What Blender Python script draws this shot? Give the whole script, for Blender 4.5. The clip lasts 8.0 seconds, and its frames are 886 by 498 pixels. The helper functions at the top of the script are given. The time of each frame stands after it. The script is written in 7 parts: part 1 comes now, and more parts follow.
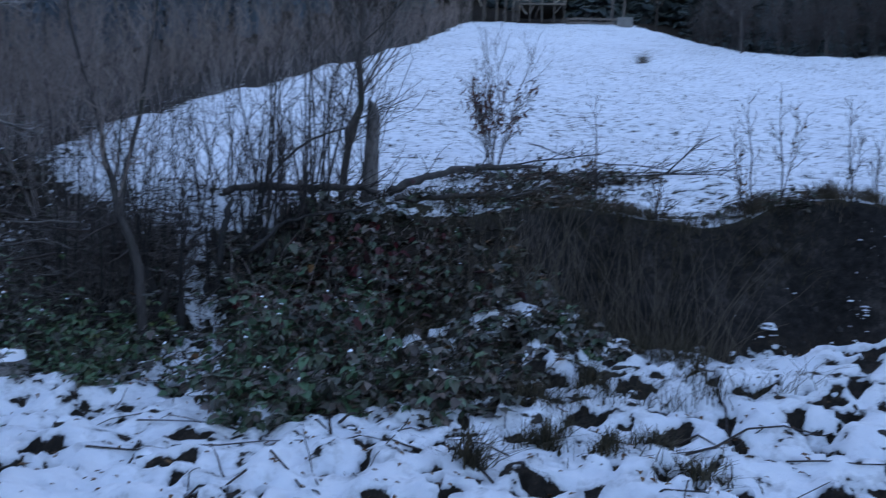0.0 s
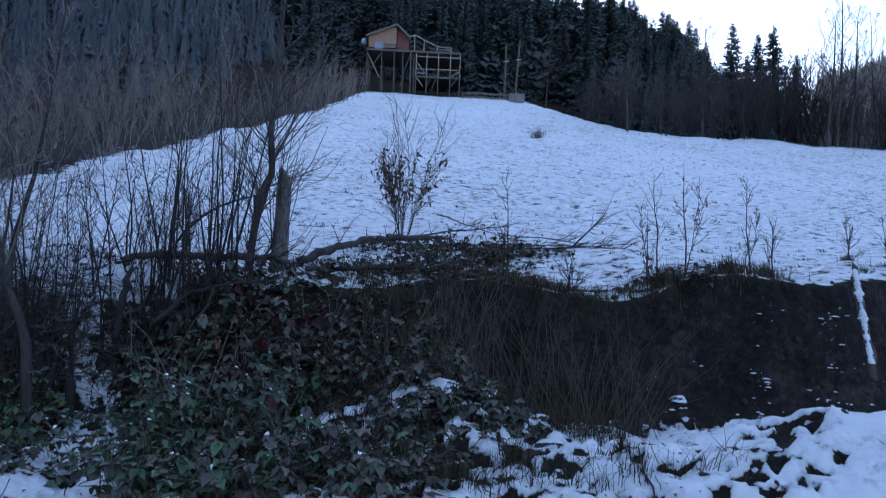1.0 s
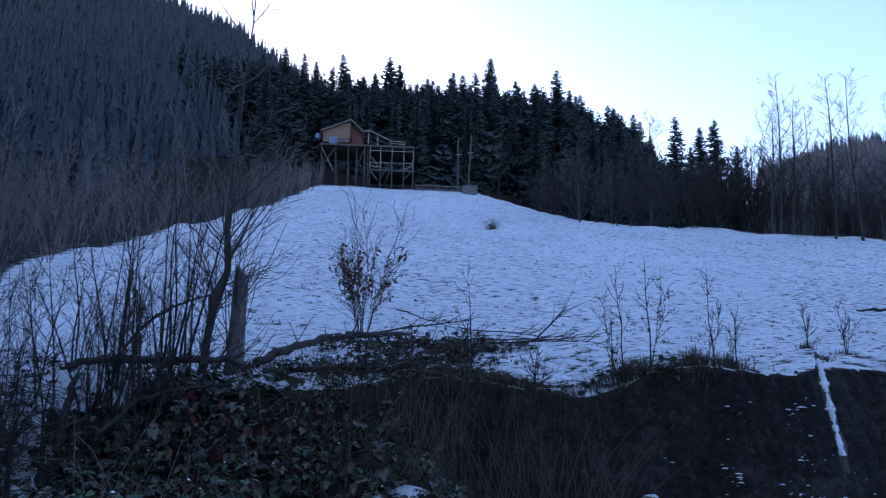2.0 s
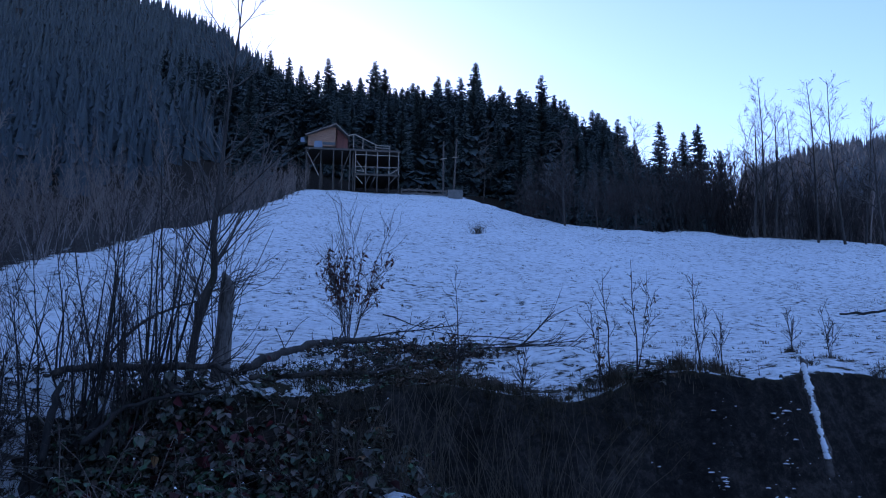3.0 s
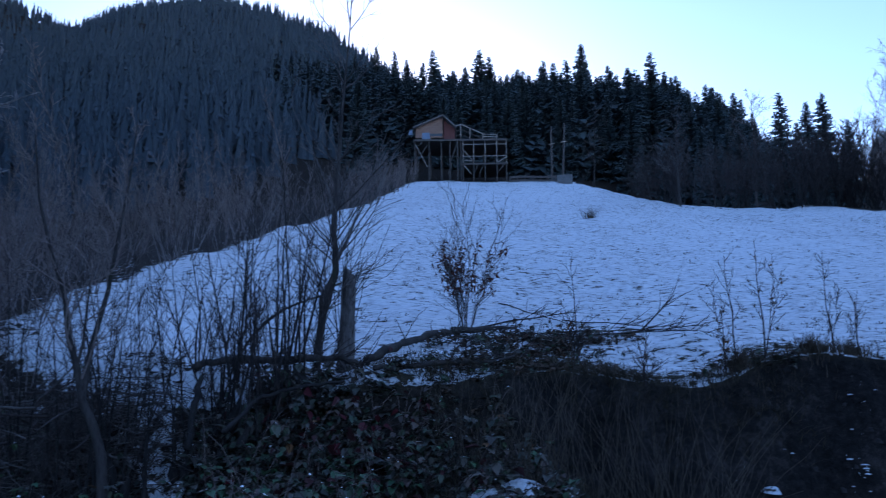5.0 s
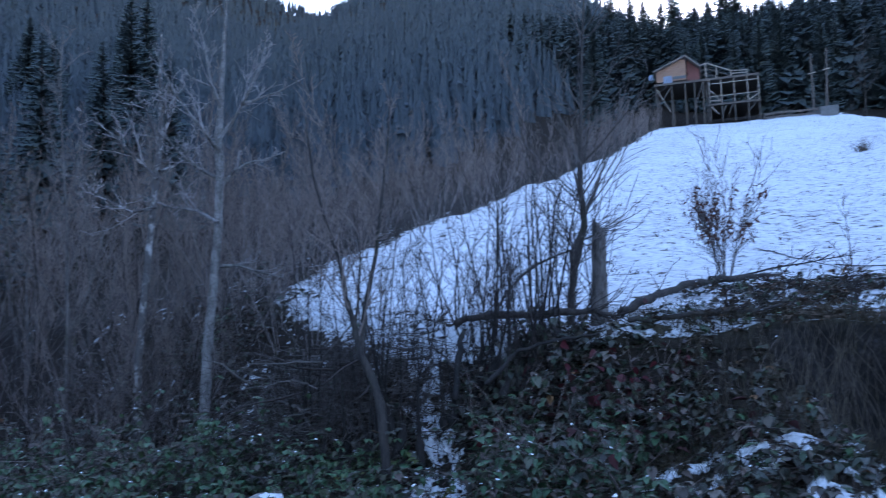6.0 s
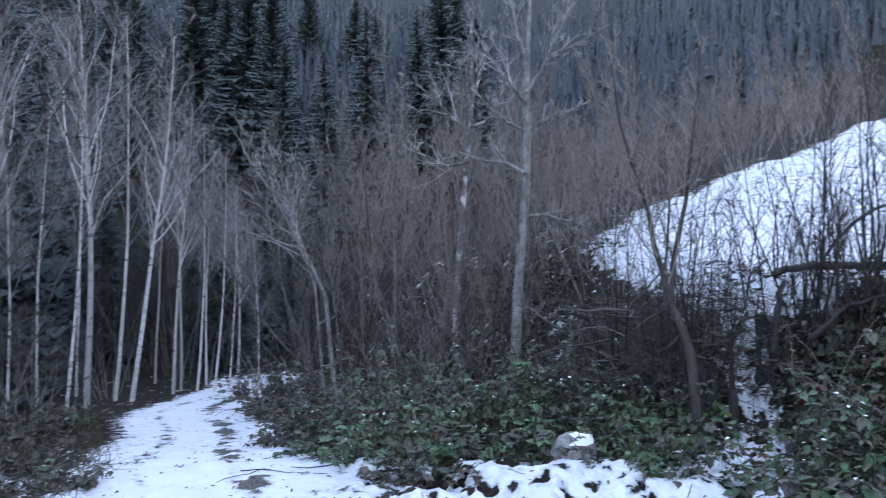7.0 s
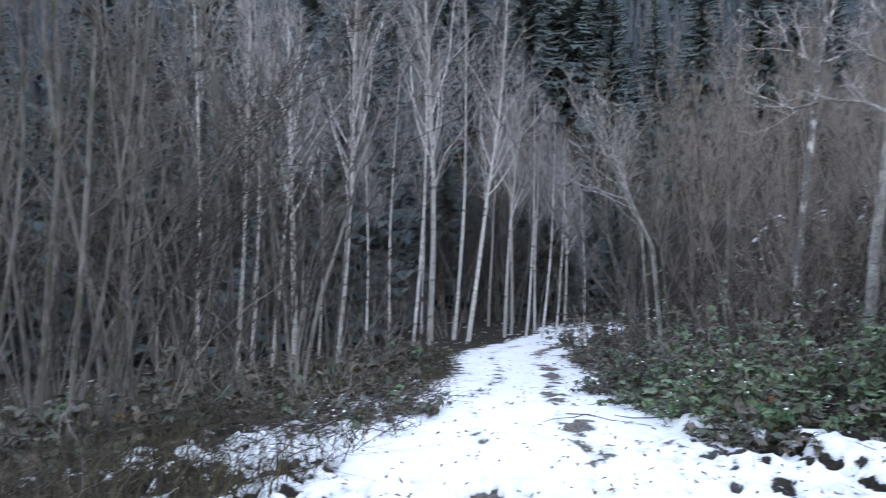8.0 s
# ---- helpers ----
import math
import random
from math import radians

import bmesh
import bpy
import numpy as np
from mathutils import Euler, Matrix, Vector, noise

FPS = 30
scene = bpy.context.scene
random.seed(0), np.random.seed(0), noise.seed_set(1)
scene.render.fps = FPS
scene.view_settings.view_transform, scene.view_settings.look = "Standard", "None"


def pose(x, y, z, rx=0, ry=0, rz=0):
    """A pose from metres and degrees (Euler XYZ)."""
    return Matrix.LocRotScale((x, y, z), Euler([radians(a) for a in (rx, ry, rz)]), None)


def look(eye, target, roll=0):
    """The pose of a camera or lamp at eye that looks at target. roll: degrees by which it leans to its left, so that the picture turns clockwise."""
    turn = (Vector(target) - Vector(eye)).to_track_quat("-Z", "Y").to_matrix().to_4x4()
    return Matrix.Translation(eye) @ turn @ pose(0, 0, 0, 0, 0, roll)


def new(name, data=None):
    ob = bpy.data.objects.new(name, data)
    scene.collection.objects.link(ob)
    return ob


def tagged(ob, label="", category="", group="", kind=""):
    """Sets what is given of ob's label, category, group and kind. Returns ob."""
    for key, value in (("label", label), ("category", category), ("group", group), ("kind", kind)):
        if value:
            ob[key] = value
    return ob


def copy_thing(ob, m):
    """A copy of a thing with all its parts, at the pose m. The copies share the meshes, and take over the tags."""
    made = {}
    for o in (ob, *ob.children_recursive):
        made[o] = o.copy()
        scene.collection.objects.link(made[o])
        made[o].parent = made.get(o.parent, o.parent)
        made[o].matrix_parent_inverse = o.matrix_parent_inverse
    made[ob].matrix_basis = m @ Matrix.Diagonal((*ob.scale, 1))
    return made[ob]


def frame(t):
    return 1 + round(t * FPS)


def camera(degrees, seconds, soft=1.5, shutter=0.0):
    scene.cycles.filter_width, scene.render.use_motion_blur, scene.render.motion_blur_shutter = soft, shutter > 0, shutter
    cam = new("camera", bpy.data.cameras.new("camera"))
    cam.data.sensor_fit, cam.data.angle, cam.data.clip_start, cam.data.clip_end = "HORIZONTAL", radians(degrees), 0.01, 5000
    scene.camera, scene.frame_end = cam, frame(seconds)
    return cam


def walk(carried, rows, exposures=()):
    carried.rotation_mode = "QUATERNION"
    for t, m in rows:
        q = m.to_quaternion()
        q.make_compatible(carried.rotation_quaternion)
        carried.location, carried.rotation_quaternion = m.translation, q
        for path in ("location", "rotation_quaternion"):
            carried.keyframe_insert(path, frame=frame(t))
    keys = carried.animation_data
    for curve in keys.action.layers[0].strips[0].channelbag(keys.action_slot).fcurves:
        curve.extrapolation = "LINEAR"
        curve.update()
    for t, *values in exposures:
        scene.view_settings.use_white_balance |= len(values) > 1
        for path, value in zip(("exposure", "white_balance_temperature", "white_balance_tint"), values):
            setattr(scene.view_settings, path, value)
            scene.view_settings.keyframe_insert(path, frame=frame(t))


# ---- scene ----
cam = camera(57.98, 8.0, soft=1.1, shutter=0.2)
walk(cam, [
    (0.0, pose(0.323, -0.215, 1.523, 87.33, -1.65, 0.19)),
    (0.1, pose(0.270, -0.193, 1.534, 88.17, -1.75, -2.62)),
    (0.2, pose(0.234, -0.178, 1.541, 88.74, -1.82, -4.51)),
    (0.3, pose(0.206, -0.166, 1.547, 89.19, -1.87, -6.03)),
    (0.5, pose(0.180, -0.155, 1.552, 89.60, -1.92, -7.39)),
    (1.0, pose(0.082, -0.033, 1.571, 92.38, -2.17, -7.47)),
    (1.5, pose(0.052, 0.142, 1.630, 97.68, -1.69, -7.40)),
    (2.0, pose(0.023, 0.143, 1.654, 98.93, -0.87, -10.59)),
    (2.2, pose(0.016, 0.155, 1.674, 98.91, -0.64, -11.64)),
    (3.5, pose(-0.005, 0.128, 1.672, 99.51, -0.55, -11.59)),
    (4.0, pose(0.005, 0.118, 1.674, 99.74, -0.92, -12.19)),
    (4.2, pose(-0.004, 0.117, 1.681, 99.67, -0.83, -12.11)),
    (5.3, pose(-0.066, 0.042, 1.675, 97.77, 0.81, 1.17)),
    (5.5, pose(-0.066, 0.025, 1.665, 97.35, 1.07, 4.08)),
    (6.0, pose(-0.105, 0.008, 1.652, 95.53, 1.55, 14.20)),
    (6.5, pose(-0.116, -0.048, 1.617, 93.99, 1.54, 25.30)),
    (7.0, pose(-0.122, -0.083, 1.603, 92.46, 0.36, 35.56)),
    (7.5, pose(-0.158, -0.068, 1.603, 90.89, 0.14, 45.79)),
    (8.0, pose(-0.120, -0.087, 1.578, 88.98, -0.73, 58.62)),
], exposures=[
    (0.0, 2.1, 6400, 24), (1.0, 1.98, 6250, 24), (1.5, 1.8, 6000, 25), (2.0, 1.5, 5600, 28), (3.5, 1.15, 5100, 30), (4.0, 1.1, 5050, 30),
    (5.5, 1.72, 5200, 22), (6.0, 2.5, 5800, 24), (6.5, 3.08, 6500, 26), (7.0, 3.3, 7700, 27), (7.5, 3.5, 8600, 26), (8.0, 3.7, 9300, 26),
])

# ---- light: the sun stands low behind the wooded ridge, the valley lies in its shade ----
SUN_AZ, SUN_EL = 4.0, 11.0
world = bpy.data.worlds.new("winter_sky")
scene.world = world
world.use_nodes = True
wn = world.node_tree.nodes
sky = wn.new("ShaderNodeTexSky")
sky.sky_type = "NISHITA"
sky.sun_disc = False
sky.sun_elevation = radians(SUN_EL)
sky.sun_rotation = radians(-SUN_AZ)
sky.altitude = 600
sky.air_density = 1.0
sky.dust_density = 0.6
sky.ozone_density = 1.5
wn["Background"].inputs["Strength"].default_value = 0.13
world.node_tree.links.new(sky.outputs["Color"], wn["Background"].inputs["Color"])
sun = new("sun", bpy.data.lights.new("sun", "SUN"))
sun.data.energy, sun.data.angle, sun.data.color = 3.5, radians(0.5), (1.0, 0.965, 0.91)
sun.matrix_world = look((-math.sin(radians(SUN_AZ)) * 50, math.cos(radians(SUN_AZ)) * 50, 50 * math.tan(radians(SUN_EL))), (0, 0, 0))


# ---- material helpers ----
class Nodes:
    """A short way to write a node material."""

    def __init__(self, name):
        self.mat = bpy.data.materials.new(name)
        self.mat.use_nodes = True
        self.tree = self.mat.node_tree
        self.bsdf = self.tree.nodes["Principled BSDF"]
        self.bsdf.inputs["Roughness"].default_value = 0.85

    def node(self, kind, **values):
        n = self.tree.nodes.new("ShaderNode" + kind)
        for key, value in values.items():
            self.put(n, key.replace("_", " "), value)
        return n

    def put(self, n, key, value):
        socket = n.inputs[int(key[1:])] if key[0] == "i" and key[1:].isdigit() else n.inputs[key]
        if isinstance(value, bpy.types.NodeSocket):
            self.tree.links.new(value, socket)
        else:
            socket.default_value = value

    def where(self, scale=(1, 1, 1), object_space=False):
        if object_space:
            src = self.node("TexCoord").outputs["Object"]
        else:
            src = self.node("NewGeometry").outputs["Position"]
        m = self.node("Mapping", Vector=src, Scale=scale)
        return m.outputs["Vector"]

    def noise(self, vector, scale, detail=4.0, rough=0.6):
        return self.node("TexNoise", Vector=vector, Scale=scale, Detail=detail, Roughness=rough).outputs["Fac"]

    def ramp(self, fac, *stops):
        r = self.node("ValToRGB", Fac=fac)
        el = r.color_ramp.elements
        while len(el) < len(stops):
            el.new(0.5)
        for e, (at, colour) in zip(el, stops):
            e.position = at
            e.color = (*colour, 1) if len(colour) == 3 else colour
        return r.outputs["Color"]

    def step(self, value, low, high):
        n = self.node("MapRange", Value=value)
        n.interpolation_type = "SMOOTHSTEP"
        n.inputs["From Min"].default_value, n.inputs["From Max"].default_value = low, high
        return n.outputs["Result"]

    def math(self, op, a, b=0.0):
        n = self.node("Math", i0=a, i1=b)
        n.operation = op
        return n.outputs["Value"]

    def mix(self, fac, a, b):
        n = self.tree.nodes.new("ShaderNodeMix")
        n.data_type = "RGBA"
        for key, value in ((0, fac), (6, a), (7, b)):
            if isinstance(value, bpy.types.NodeSocket):
                self.tree.links.new(value, n.inputs[key])
            else:
                n.inputs[key].default_value = (*value, 1) if isinstance(value, tuple) and len(value) == 3 else value
        return n.outputs[2]

    def colour(self, socket):
        self.put(self.bsdf, "Base Color", socket)

    def bump(self, height, strength=0.5, distance=0.02):
        b = self.node("Bump", Height=height, Strength=strength, Distance=distance)
        self.put(self.bsdf, "Normal", b.outputs["Normal"])


def bark_material(name, dark, light, scale=9.0, band=0.25, moss=None):
    """Bark with lengthwise grain, blotches and a tint that differs from tree to tree."""
    n = Nodes(name)
    v = n.where((1, 1, band), True)
    grain = n.noise(v, scale * 4, 5, 0.7)
    blotch = n.noise(v, scale * 0.5, 3)
    f = n.math("ADD", n.math("MULTIPLY", grain, 0.5), n.math("MULTIPLY", blotch, 0.5))
    col = n.ramp(f, (0.40, dark), (0.58, light))
    if moss:
        col = n.mix(n.step(n.noise(n.where((1, 1, 0.6), True), scale * 0.35, 4), 0.55, 0.68), col, moss)
    rnd = n.node("ObjectInfo").outputs["Random"]
    col = n.mix(n.math("MULTIPLY", rnd, 0.35), col, tuple(0.55 * c for c in dark))
    n.colour(col)
    n.bump(grain, 0.6, 0.015)
    return n.mat


def birch_material(name, grey=0.0):
    n = Nodes(name)
    v = n.where((1, 1, 1), True)
    base = n.ramp(n.noise(v, 5, 5, 0.65), (0.3, (0.46, 0.42, 0.39)), (0.62, (0.80, 0.77, 0.74)))
    bands = n.step(n.noise(n.where((2.2, 2.2, 22), True), 1.6, 3, 0.6), 0.58, 0.66)
    scars = n.step(n.noise(n.where((1, 1, 1.6), True), 3.2, 2), 0.63, 0.70)
    col = n.mix(n.math("MULTIPLY", bands, 0.75), base, (0.10, 0.085, 0.075))
    col = n.mix(scars, col, (0.05, 0.045, 0.04))
    rnd = n.node("ObjectInfo").outputs["Random"]
    col = n.mix(n.math("MULTIPLY", rnd, 0.7), col, (0.20, 0.175, 0.155))
    if grey:
        col = n.mix(n.math("MULTIPLY", n.step(n.noise(n.where((1.5, 1.5, 1.0), True), 4.5, 4, 0.7), 0.36, 0.50), grey), col, (0.055, 0.048, 0.044))
    n.colour(col)
    n.bump(n.noise(v, 40, 4), 0.4, 0.01)
    return n.mat


def leaf_material(name, *colours, rough=0.6, gloss=0.2):
    """Leaves whose colour differs from leaf to leaf."""
    n = Nodes(name)
    rnd = n.node("NewGeometry").outputs["Random Per Island"]
    k = len(colours)
    col = n.ramp(rnd, *[(i / k, c) for i, c in enumerate(colours)])
    spots = n.noise(n.where(), 45, 3)
    col = n.mix(n.math("MULTIPLY", n.step(spots, 0.5, 0.75), 0.5), col, (0.055, 0.035, 0.022))
    rnd = n.node("ObjectInfo").outputs["Random"]
    col = n.mix(n.math("MULTIPLY", rnd, 0.25), col, tuple(0.35 * c for c in colours[0]))
    n.colour(col)
    n.bsdf.inputs["Roughness"].default_value = rough
    n.bsdf.inputs["Specular IOR Level"].default_value = gloss
    n.bump(n.noise(n.where(), 120, 2), 0.3, 0.004)
    return n.mat


def plain_material(name, dark, light, scale=6.0, stretch=(1, 1, 1), rough=0.85, bump=0.4, metal=0.0):
    n = Nodes(name)
    v = n.where(stretch, True)
    fine = n.noise(v, scale * 5, 5, 0.7)
    broad = n.noise(v, scale * 0.6, 3)
    f = n.math("ADD", n.math("MULTIPLY", fine, 0.5), n.math("MULTIPLY", broad, 0.5))
    n.colour(n.ramp(f, (0.35, dark), (0.65, light)))
    n.bsdf.inputs["Roughness"].default_value = rough
    n.bsdf.inputs["Metallic"].default_value = metal
    n.bump(fine, bump, 0.01)
    return n.mat


def snow_material(name):
    n = Nodes(name)
    v = n.where()
    n.colour(n.ramp(n.noise(v, 7, 5, 0.65), (0.3, (0.80, 0.82, 0.85)), (0.6, (0.90, 0.91, 0.92))))
    n.bsdf.inputs["Roughness"].default_value = 0.7
    n.bump(n.noise(v, 28, 5, 0.7), 0.5, 0.03)
    return n.mat


def ground_material():
    """Old snow over soil, litter and grass: the attribute says how much snow lies, noise breaks it up."""
    n = Nodes("snowy_ground")
    v = n.where()
    snow = n.node("Attribute")
    snow.attribute_name = "snow"
    meadow = n.node("Attribute")
    meadow.attribute_name = "meadow"
    soil = n.node("Attribute")
    soil.attribute_name = "soil"
    lane = n.node("Attribute")
    lane.attribute_name = "lane"
    # holes: small clods near by, flat streaks of grass on the meadow
    clods = n.noise(n.where((1, 1, 1)), 5.2, 5, 0.6)
    streak = n.noise(n.where((1.5, 2.8, 2.8)), 3.5, 5, 0.68)
    wide = n.noise(v, 0.12, 3)
    holes = n.mix(meadow.outputs["Fac"], clods, streak)
    cover = n.math("ADD", n.math("SUBTRACT", snow.outputs["Fac"], holes), n.math("MULTIPLY", n.math("SUBTRACT", wide, 0.5), 0.12))
    near_patch = n.math("MULTIPLY", n.math("SUBTRACT", n.noise(v, 0.9, 2), 0.5), n.math("MULTIPLY", n.math("SUBTRACT", 1.0, meadow.outputs["Fac"]), 0.36))
    cover = n.math("ADD", cover, near_patch)
    mask = n.step(cover, -0.012, 0.03)
    white = n.ramp(n.noise(v, 2.2, 6, 0.7), (0.3, (0.78, 0.81, 0.85)), (0.62, (0.90, 0.91, 0.92)))
    thin = n.step(cover, 0.03, 0.16)
    white = n.mix(thin, (0.66, 0.67, 0.68), white)
    litter = n.ramp(n.noise(v, 11, 6, 0.75), (0.30, (0.010, 0.0085, 0.007)), (0.52, (0.027, 0.021, 0.016)), (0.72, (0.075, 0.054, 0.038)))
    grass = n.ramp(n.noise(n.where((1, 1, 0.4)), 17, 5, 0.7), (0.3, (0.016, 0.016, 0.010)), (0.6, (0.07, 0.062, 0.036)))
    bare = n.mix(meadow.outputs["Fac"], litter, grass)
    clay = n.math("ADD", n.math("MULTIPLY", n.noise(v, 9, 7, 0.8), 0.65), n.math("MULTIPLY", n.noise(v, 1.1, 4, 0.6), 0.35))
    earth = n.ramp(clay, (0.40, (0.007, 0.0062, 0.0056)), (0.51, (0.021, 0.018, 0.016)), (0.64, (0.070, 0.059, 0.050)))
    bare = n.mix(soil.outputs["Fac"], bare, earth)
    gravel = n.ramp(n.noise(v, 24, 6, 0.75), (0.32, (0.05, 0.044, 0.039)), (0.50, (0.14, 0.125, 0.113)), (0.70, (0.26, 0.235, 0.215)))
    bare = n.mix(lane.outputs["Fac"], bare, gravel)
    n.colour(n.mix(mask, bare, white))
    n.bsdf.inputs["Specular IOR Level"].default_value = 0.2
    n.put(n.bsdf, "Roughness", n.math("SUBTRACT", 0.95, n.math("MULTIPLY", mask, 0.25)))
    rough = n.math("ADD", n.math("MULTIPLY", n.noise(v, 22, 6, 0.7), 0.5), n.math("ADD", n.math("MULTIPLY", mask, 0.5), n.math("ADD", n.math("MULTIPLY", n.noise(v, 5, 3), 0.8), n.math("MULTIPLY", n.noise(n.where((1, 1.4, 1.4)), 1.9, 3), 1.6))))
    n.bump(rough, 0.9, 0.07)
    return n.mat


M_GROUND = ground_material()
M_SNOW = snow_material("snow")
M_BARK_GREY = bark_material("grey_bark", (0.055, 0.047, 0.042), (0.19, 0.17, 0.155), moss=(0.06, 0.062, 0.035))
M_BARK_DARK = bark_material("dark_bark", (0.007, 0.006, 0.0055), (0.036, 0.030, 0.027), moss=(0.016, 0.019, 0.010))
M_BARK_MID = bark_material("dull_brown_bark", (0.018, 0.015, 0.013), (0.080, 0.067, 0.058), moss=(0.030, 0.034, 0.018))
M_BARK_PALE = bark_material("pale_lichen_bark", (0.085, 0.077, 0.070), (0.38, 0.36, 0.335), scale=16, band=0.7, moss=(0.085, 0.078, 0.06))
M_BIRCH = birch_material("birch_bark")
M_PIED = birch_material("pied_bark", 0.9)
M_TWIG_BROWN = bark_material("brown_twigs", (0.112, 0.084, 0.072), (0.29, 0.230, 0.200))
M_TWIG_GREY = bark_material("grey_twigs", (0.11, 0.092, 0.085), (0.33, 0.285, 0.265))
M_TWIG_MID = bark_material("dull_grey_twigs", (0.055, 0.047, 0.042), (0.165, 0.145, 0.13))
M_TWIG_PALE = bark_material("pale_twigs", (0.17, 0.15, 0.145), (0.46, 0.42, 0.40))
M_TWIG_DARK = bark_material("dark_twigs", (0.020, 0.015, 0.013), (0.070, 0.052, 0.045))
M_NEEDLE = leaf_material("spruce_needles", (0.067, 0.091, 0.095), (0.085, 0.112, 0.116), (0.104, 0.132, 0.134), rough=1.0, gloss=0.05)
# mountain conifers: lifted blue-grey base colour stands in for haze over distance
M_HAZE_BLUE_WOOD = leaf_material("far_forest", (0.056, 0.074, 0.090), (0.070, 0.089, 0.105), (0.084, 0.103, 0.118), rough=1.0)
# hill trees: haze is put into the base colour, paler and bluer than foliage
M_HAZE_PALE_WOOD = leaf_material("haze_pale_hill_wood", (0.115, 0.126, 0.148), (0.13, 0.138, 0.156), (0.15, 0.152, 0.162), rough=1.0)
M_RIDGE_WOOD = leaf_material("ridge_spruce", (0.055, 0.076, 0.083), (0.068, 0.091, 0.100), (0.083, 0.110, 0.117), rough=1.0)
M_RED_LEAF = leaf_material("red_leaves", (0.105, 0.014, 0.020), (0.075, 0.013, 0.018), (0.060, 0.024, 0.024))
M_BROWN_LEAF = leaf_material("brown_leaves", (0.16, 0.075, 0.030), (0.10, 0.048, 0.024), (0.20, 0.11, 0.05), rough=0.7)
M_STALK = leaf_material("dead_stalks", (0.12, 0.095, 0.065), (0.085, 0.066, 0.045), (0.15, 0.12, 0.085), (0.06, 0.048, 0.034), rough=0.8)
M_GRASS = leaf_material("winter_grass", (0.040, 0.034, 0.019), (0.070, 0.056, 0.033), (0.11, 0.086, 0.052), (0.026, 0.025, 0.014), rough=0.8)
M_OLD_WOOD = plain_material("weathered_timber", (0.045, 0.037, 0.032), (0.14, 0.12, 0.105), 3, (8, 8, 1))
M_PALE_WOOD = plain_material("pale_new_timber", (0.22, 0.19, 0.16), (0.42, 0.365, 0.31), 3, (6, 6, 1))


# ---- mesh helpers ----
def rand2(ix, iy, seed):
    h = (ix.astype(np.int64) * 374761393 + iy.astype(np.int64) * 668265263 + seed * 982451653) & 0xFFFFFFFF
    h = ((h ^ (h >> 13)) * 1274126177) & 0xFFFFFFFF
    return ((h ^ (h >> 16)) & 0xFFFFFF) / float(0xFFFFFF)


def value_noise(x, y, seed=0):
    ix, iy = np.floor(x), np.floor(y)
    fx, fy = x - ix, y - iy
    fx, fy = fx * fx * (3 - 2 * fx), fy * fy * (3 - 2 * fy)
    a, b = rand2(ix, iy, seed), rand2(ix + 1, iy, seed)
    c, d = rand2(ix, iy + 1, seed), rand2(ix + 1, iy + 1, seed)
    return (a * (1 - fx) + b * fx) * (1 - fy) + (c * (1 - fx) + d * fx) * fy


def fbm(x, y, octaves=4, seed=0):
    total, amp = np.zeros_like(x, dtype=float), 0.5
    for k in range(octaves):
        total += amp * (value_noise(x * 2**k + 17.3 * k, y * 2**k - 9.1 * k, seed + k) - 0.5)
        amp *= 0.5
    return total


def ease(a, b, x):
    t = np.clip((x - a) / (b - a), 0, 1)
    return t * t * (3 - 2 * t)


def mesh_of(name, verts, faces, material=None, smooth=False):
    """A mesh from arrays; faces are rows of three or four corners."""
    me = bpy.data.meshes.new(name)
    verts, faces = np.asarray(verts, np.float32), np.asarray(faces, np.int32)
    me.vertices.add(len(verts))
    me.vertices.foreach_set("co", verts.ravel())
    k = faces.shape[1]
    me.loops.add(faces.size)
    me.loops.foreach_set("vertex_index", faces.ravel())
    me.polygons.add(len(faces))
    me.polygons.foreach_set("loop_start", np.arange(0, faces.size, k, dtype=np.int32))
    me.polygons.foreach_set("use_smooth", np.full(len(faces), smooth))
    me.update(calc_edges=True)
    if material:
        me.materials.append(material)
    return me


def thing(name, label, category, group="", kind="", at=(0, 0, 0), turn=0.0, size=1.0):
    """An Empty at the base of a thing; its parts hang under it."""
    ob = tagged(new(name), label, category, group, kind)
    ob.empty_display_size = 0.1
    ob.matrix_basis = Matrix.LocRotScale(at, Euler((0, 0, turn)), (size, size, size))
    return ob


def under(name, mesh, parent, label="", kind=""):
    ob = tagged(new(name, mesh), label, kind=kind)
    ob.parent = parent
    return ob


def part(name, bm, material, parent, label=""):
    """Links a bmesh as one mesh object under a thing or under a part."""
    me = bpy.data.meshes.new(name)
    bm.to_mesh(me)
    bm.free()
    me.materials.append(material)
    return under(name, me, parent, label)


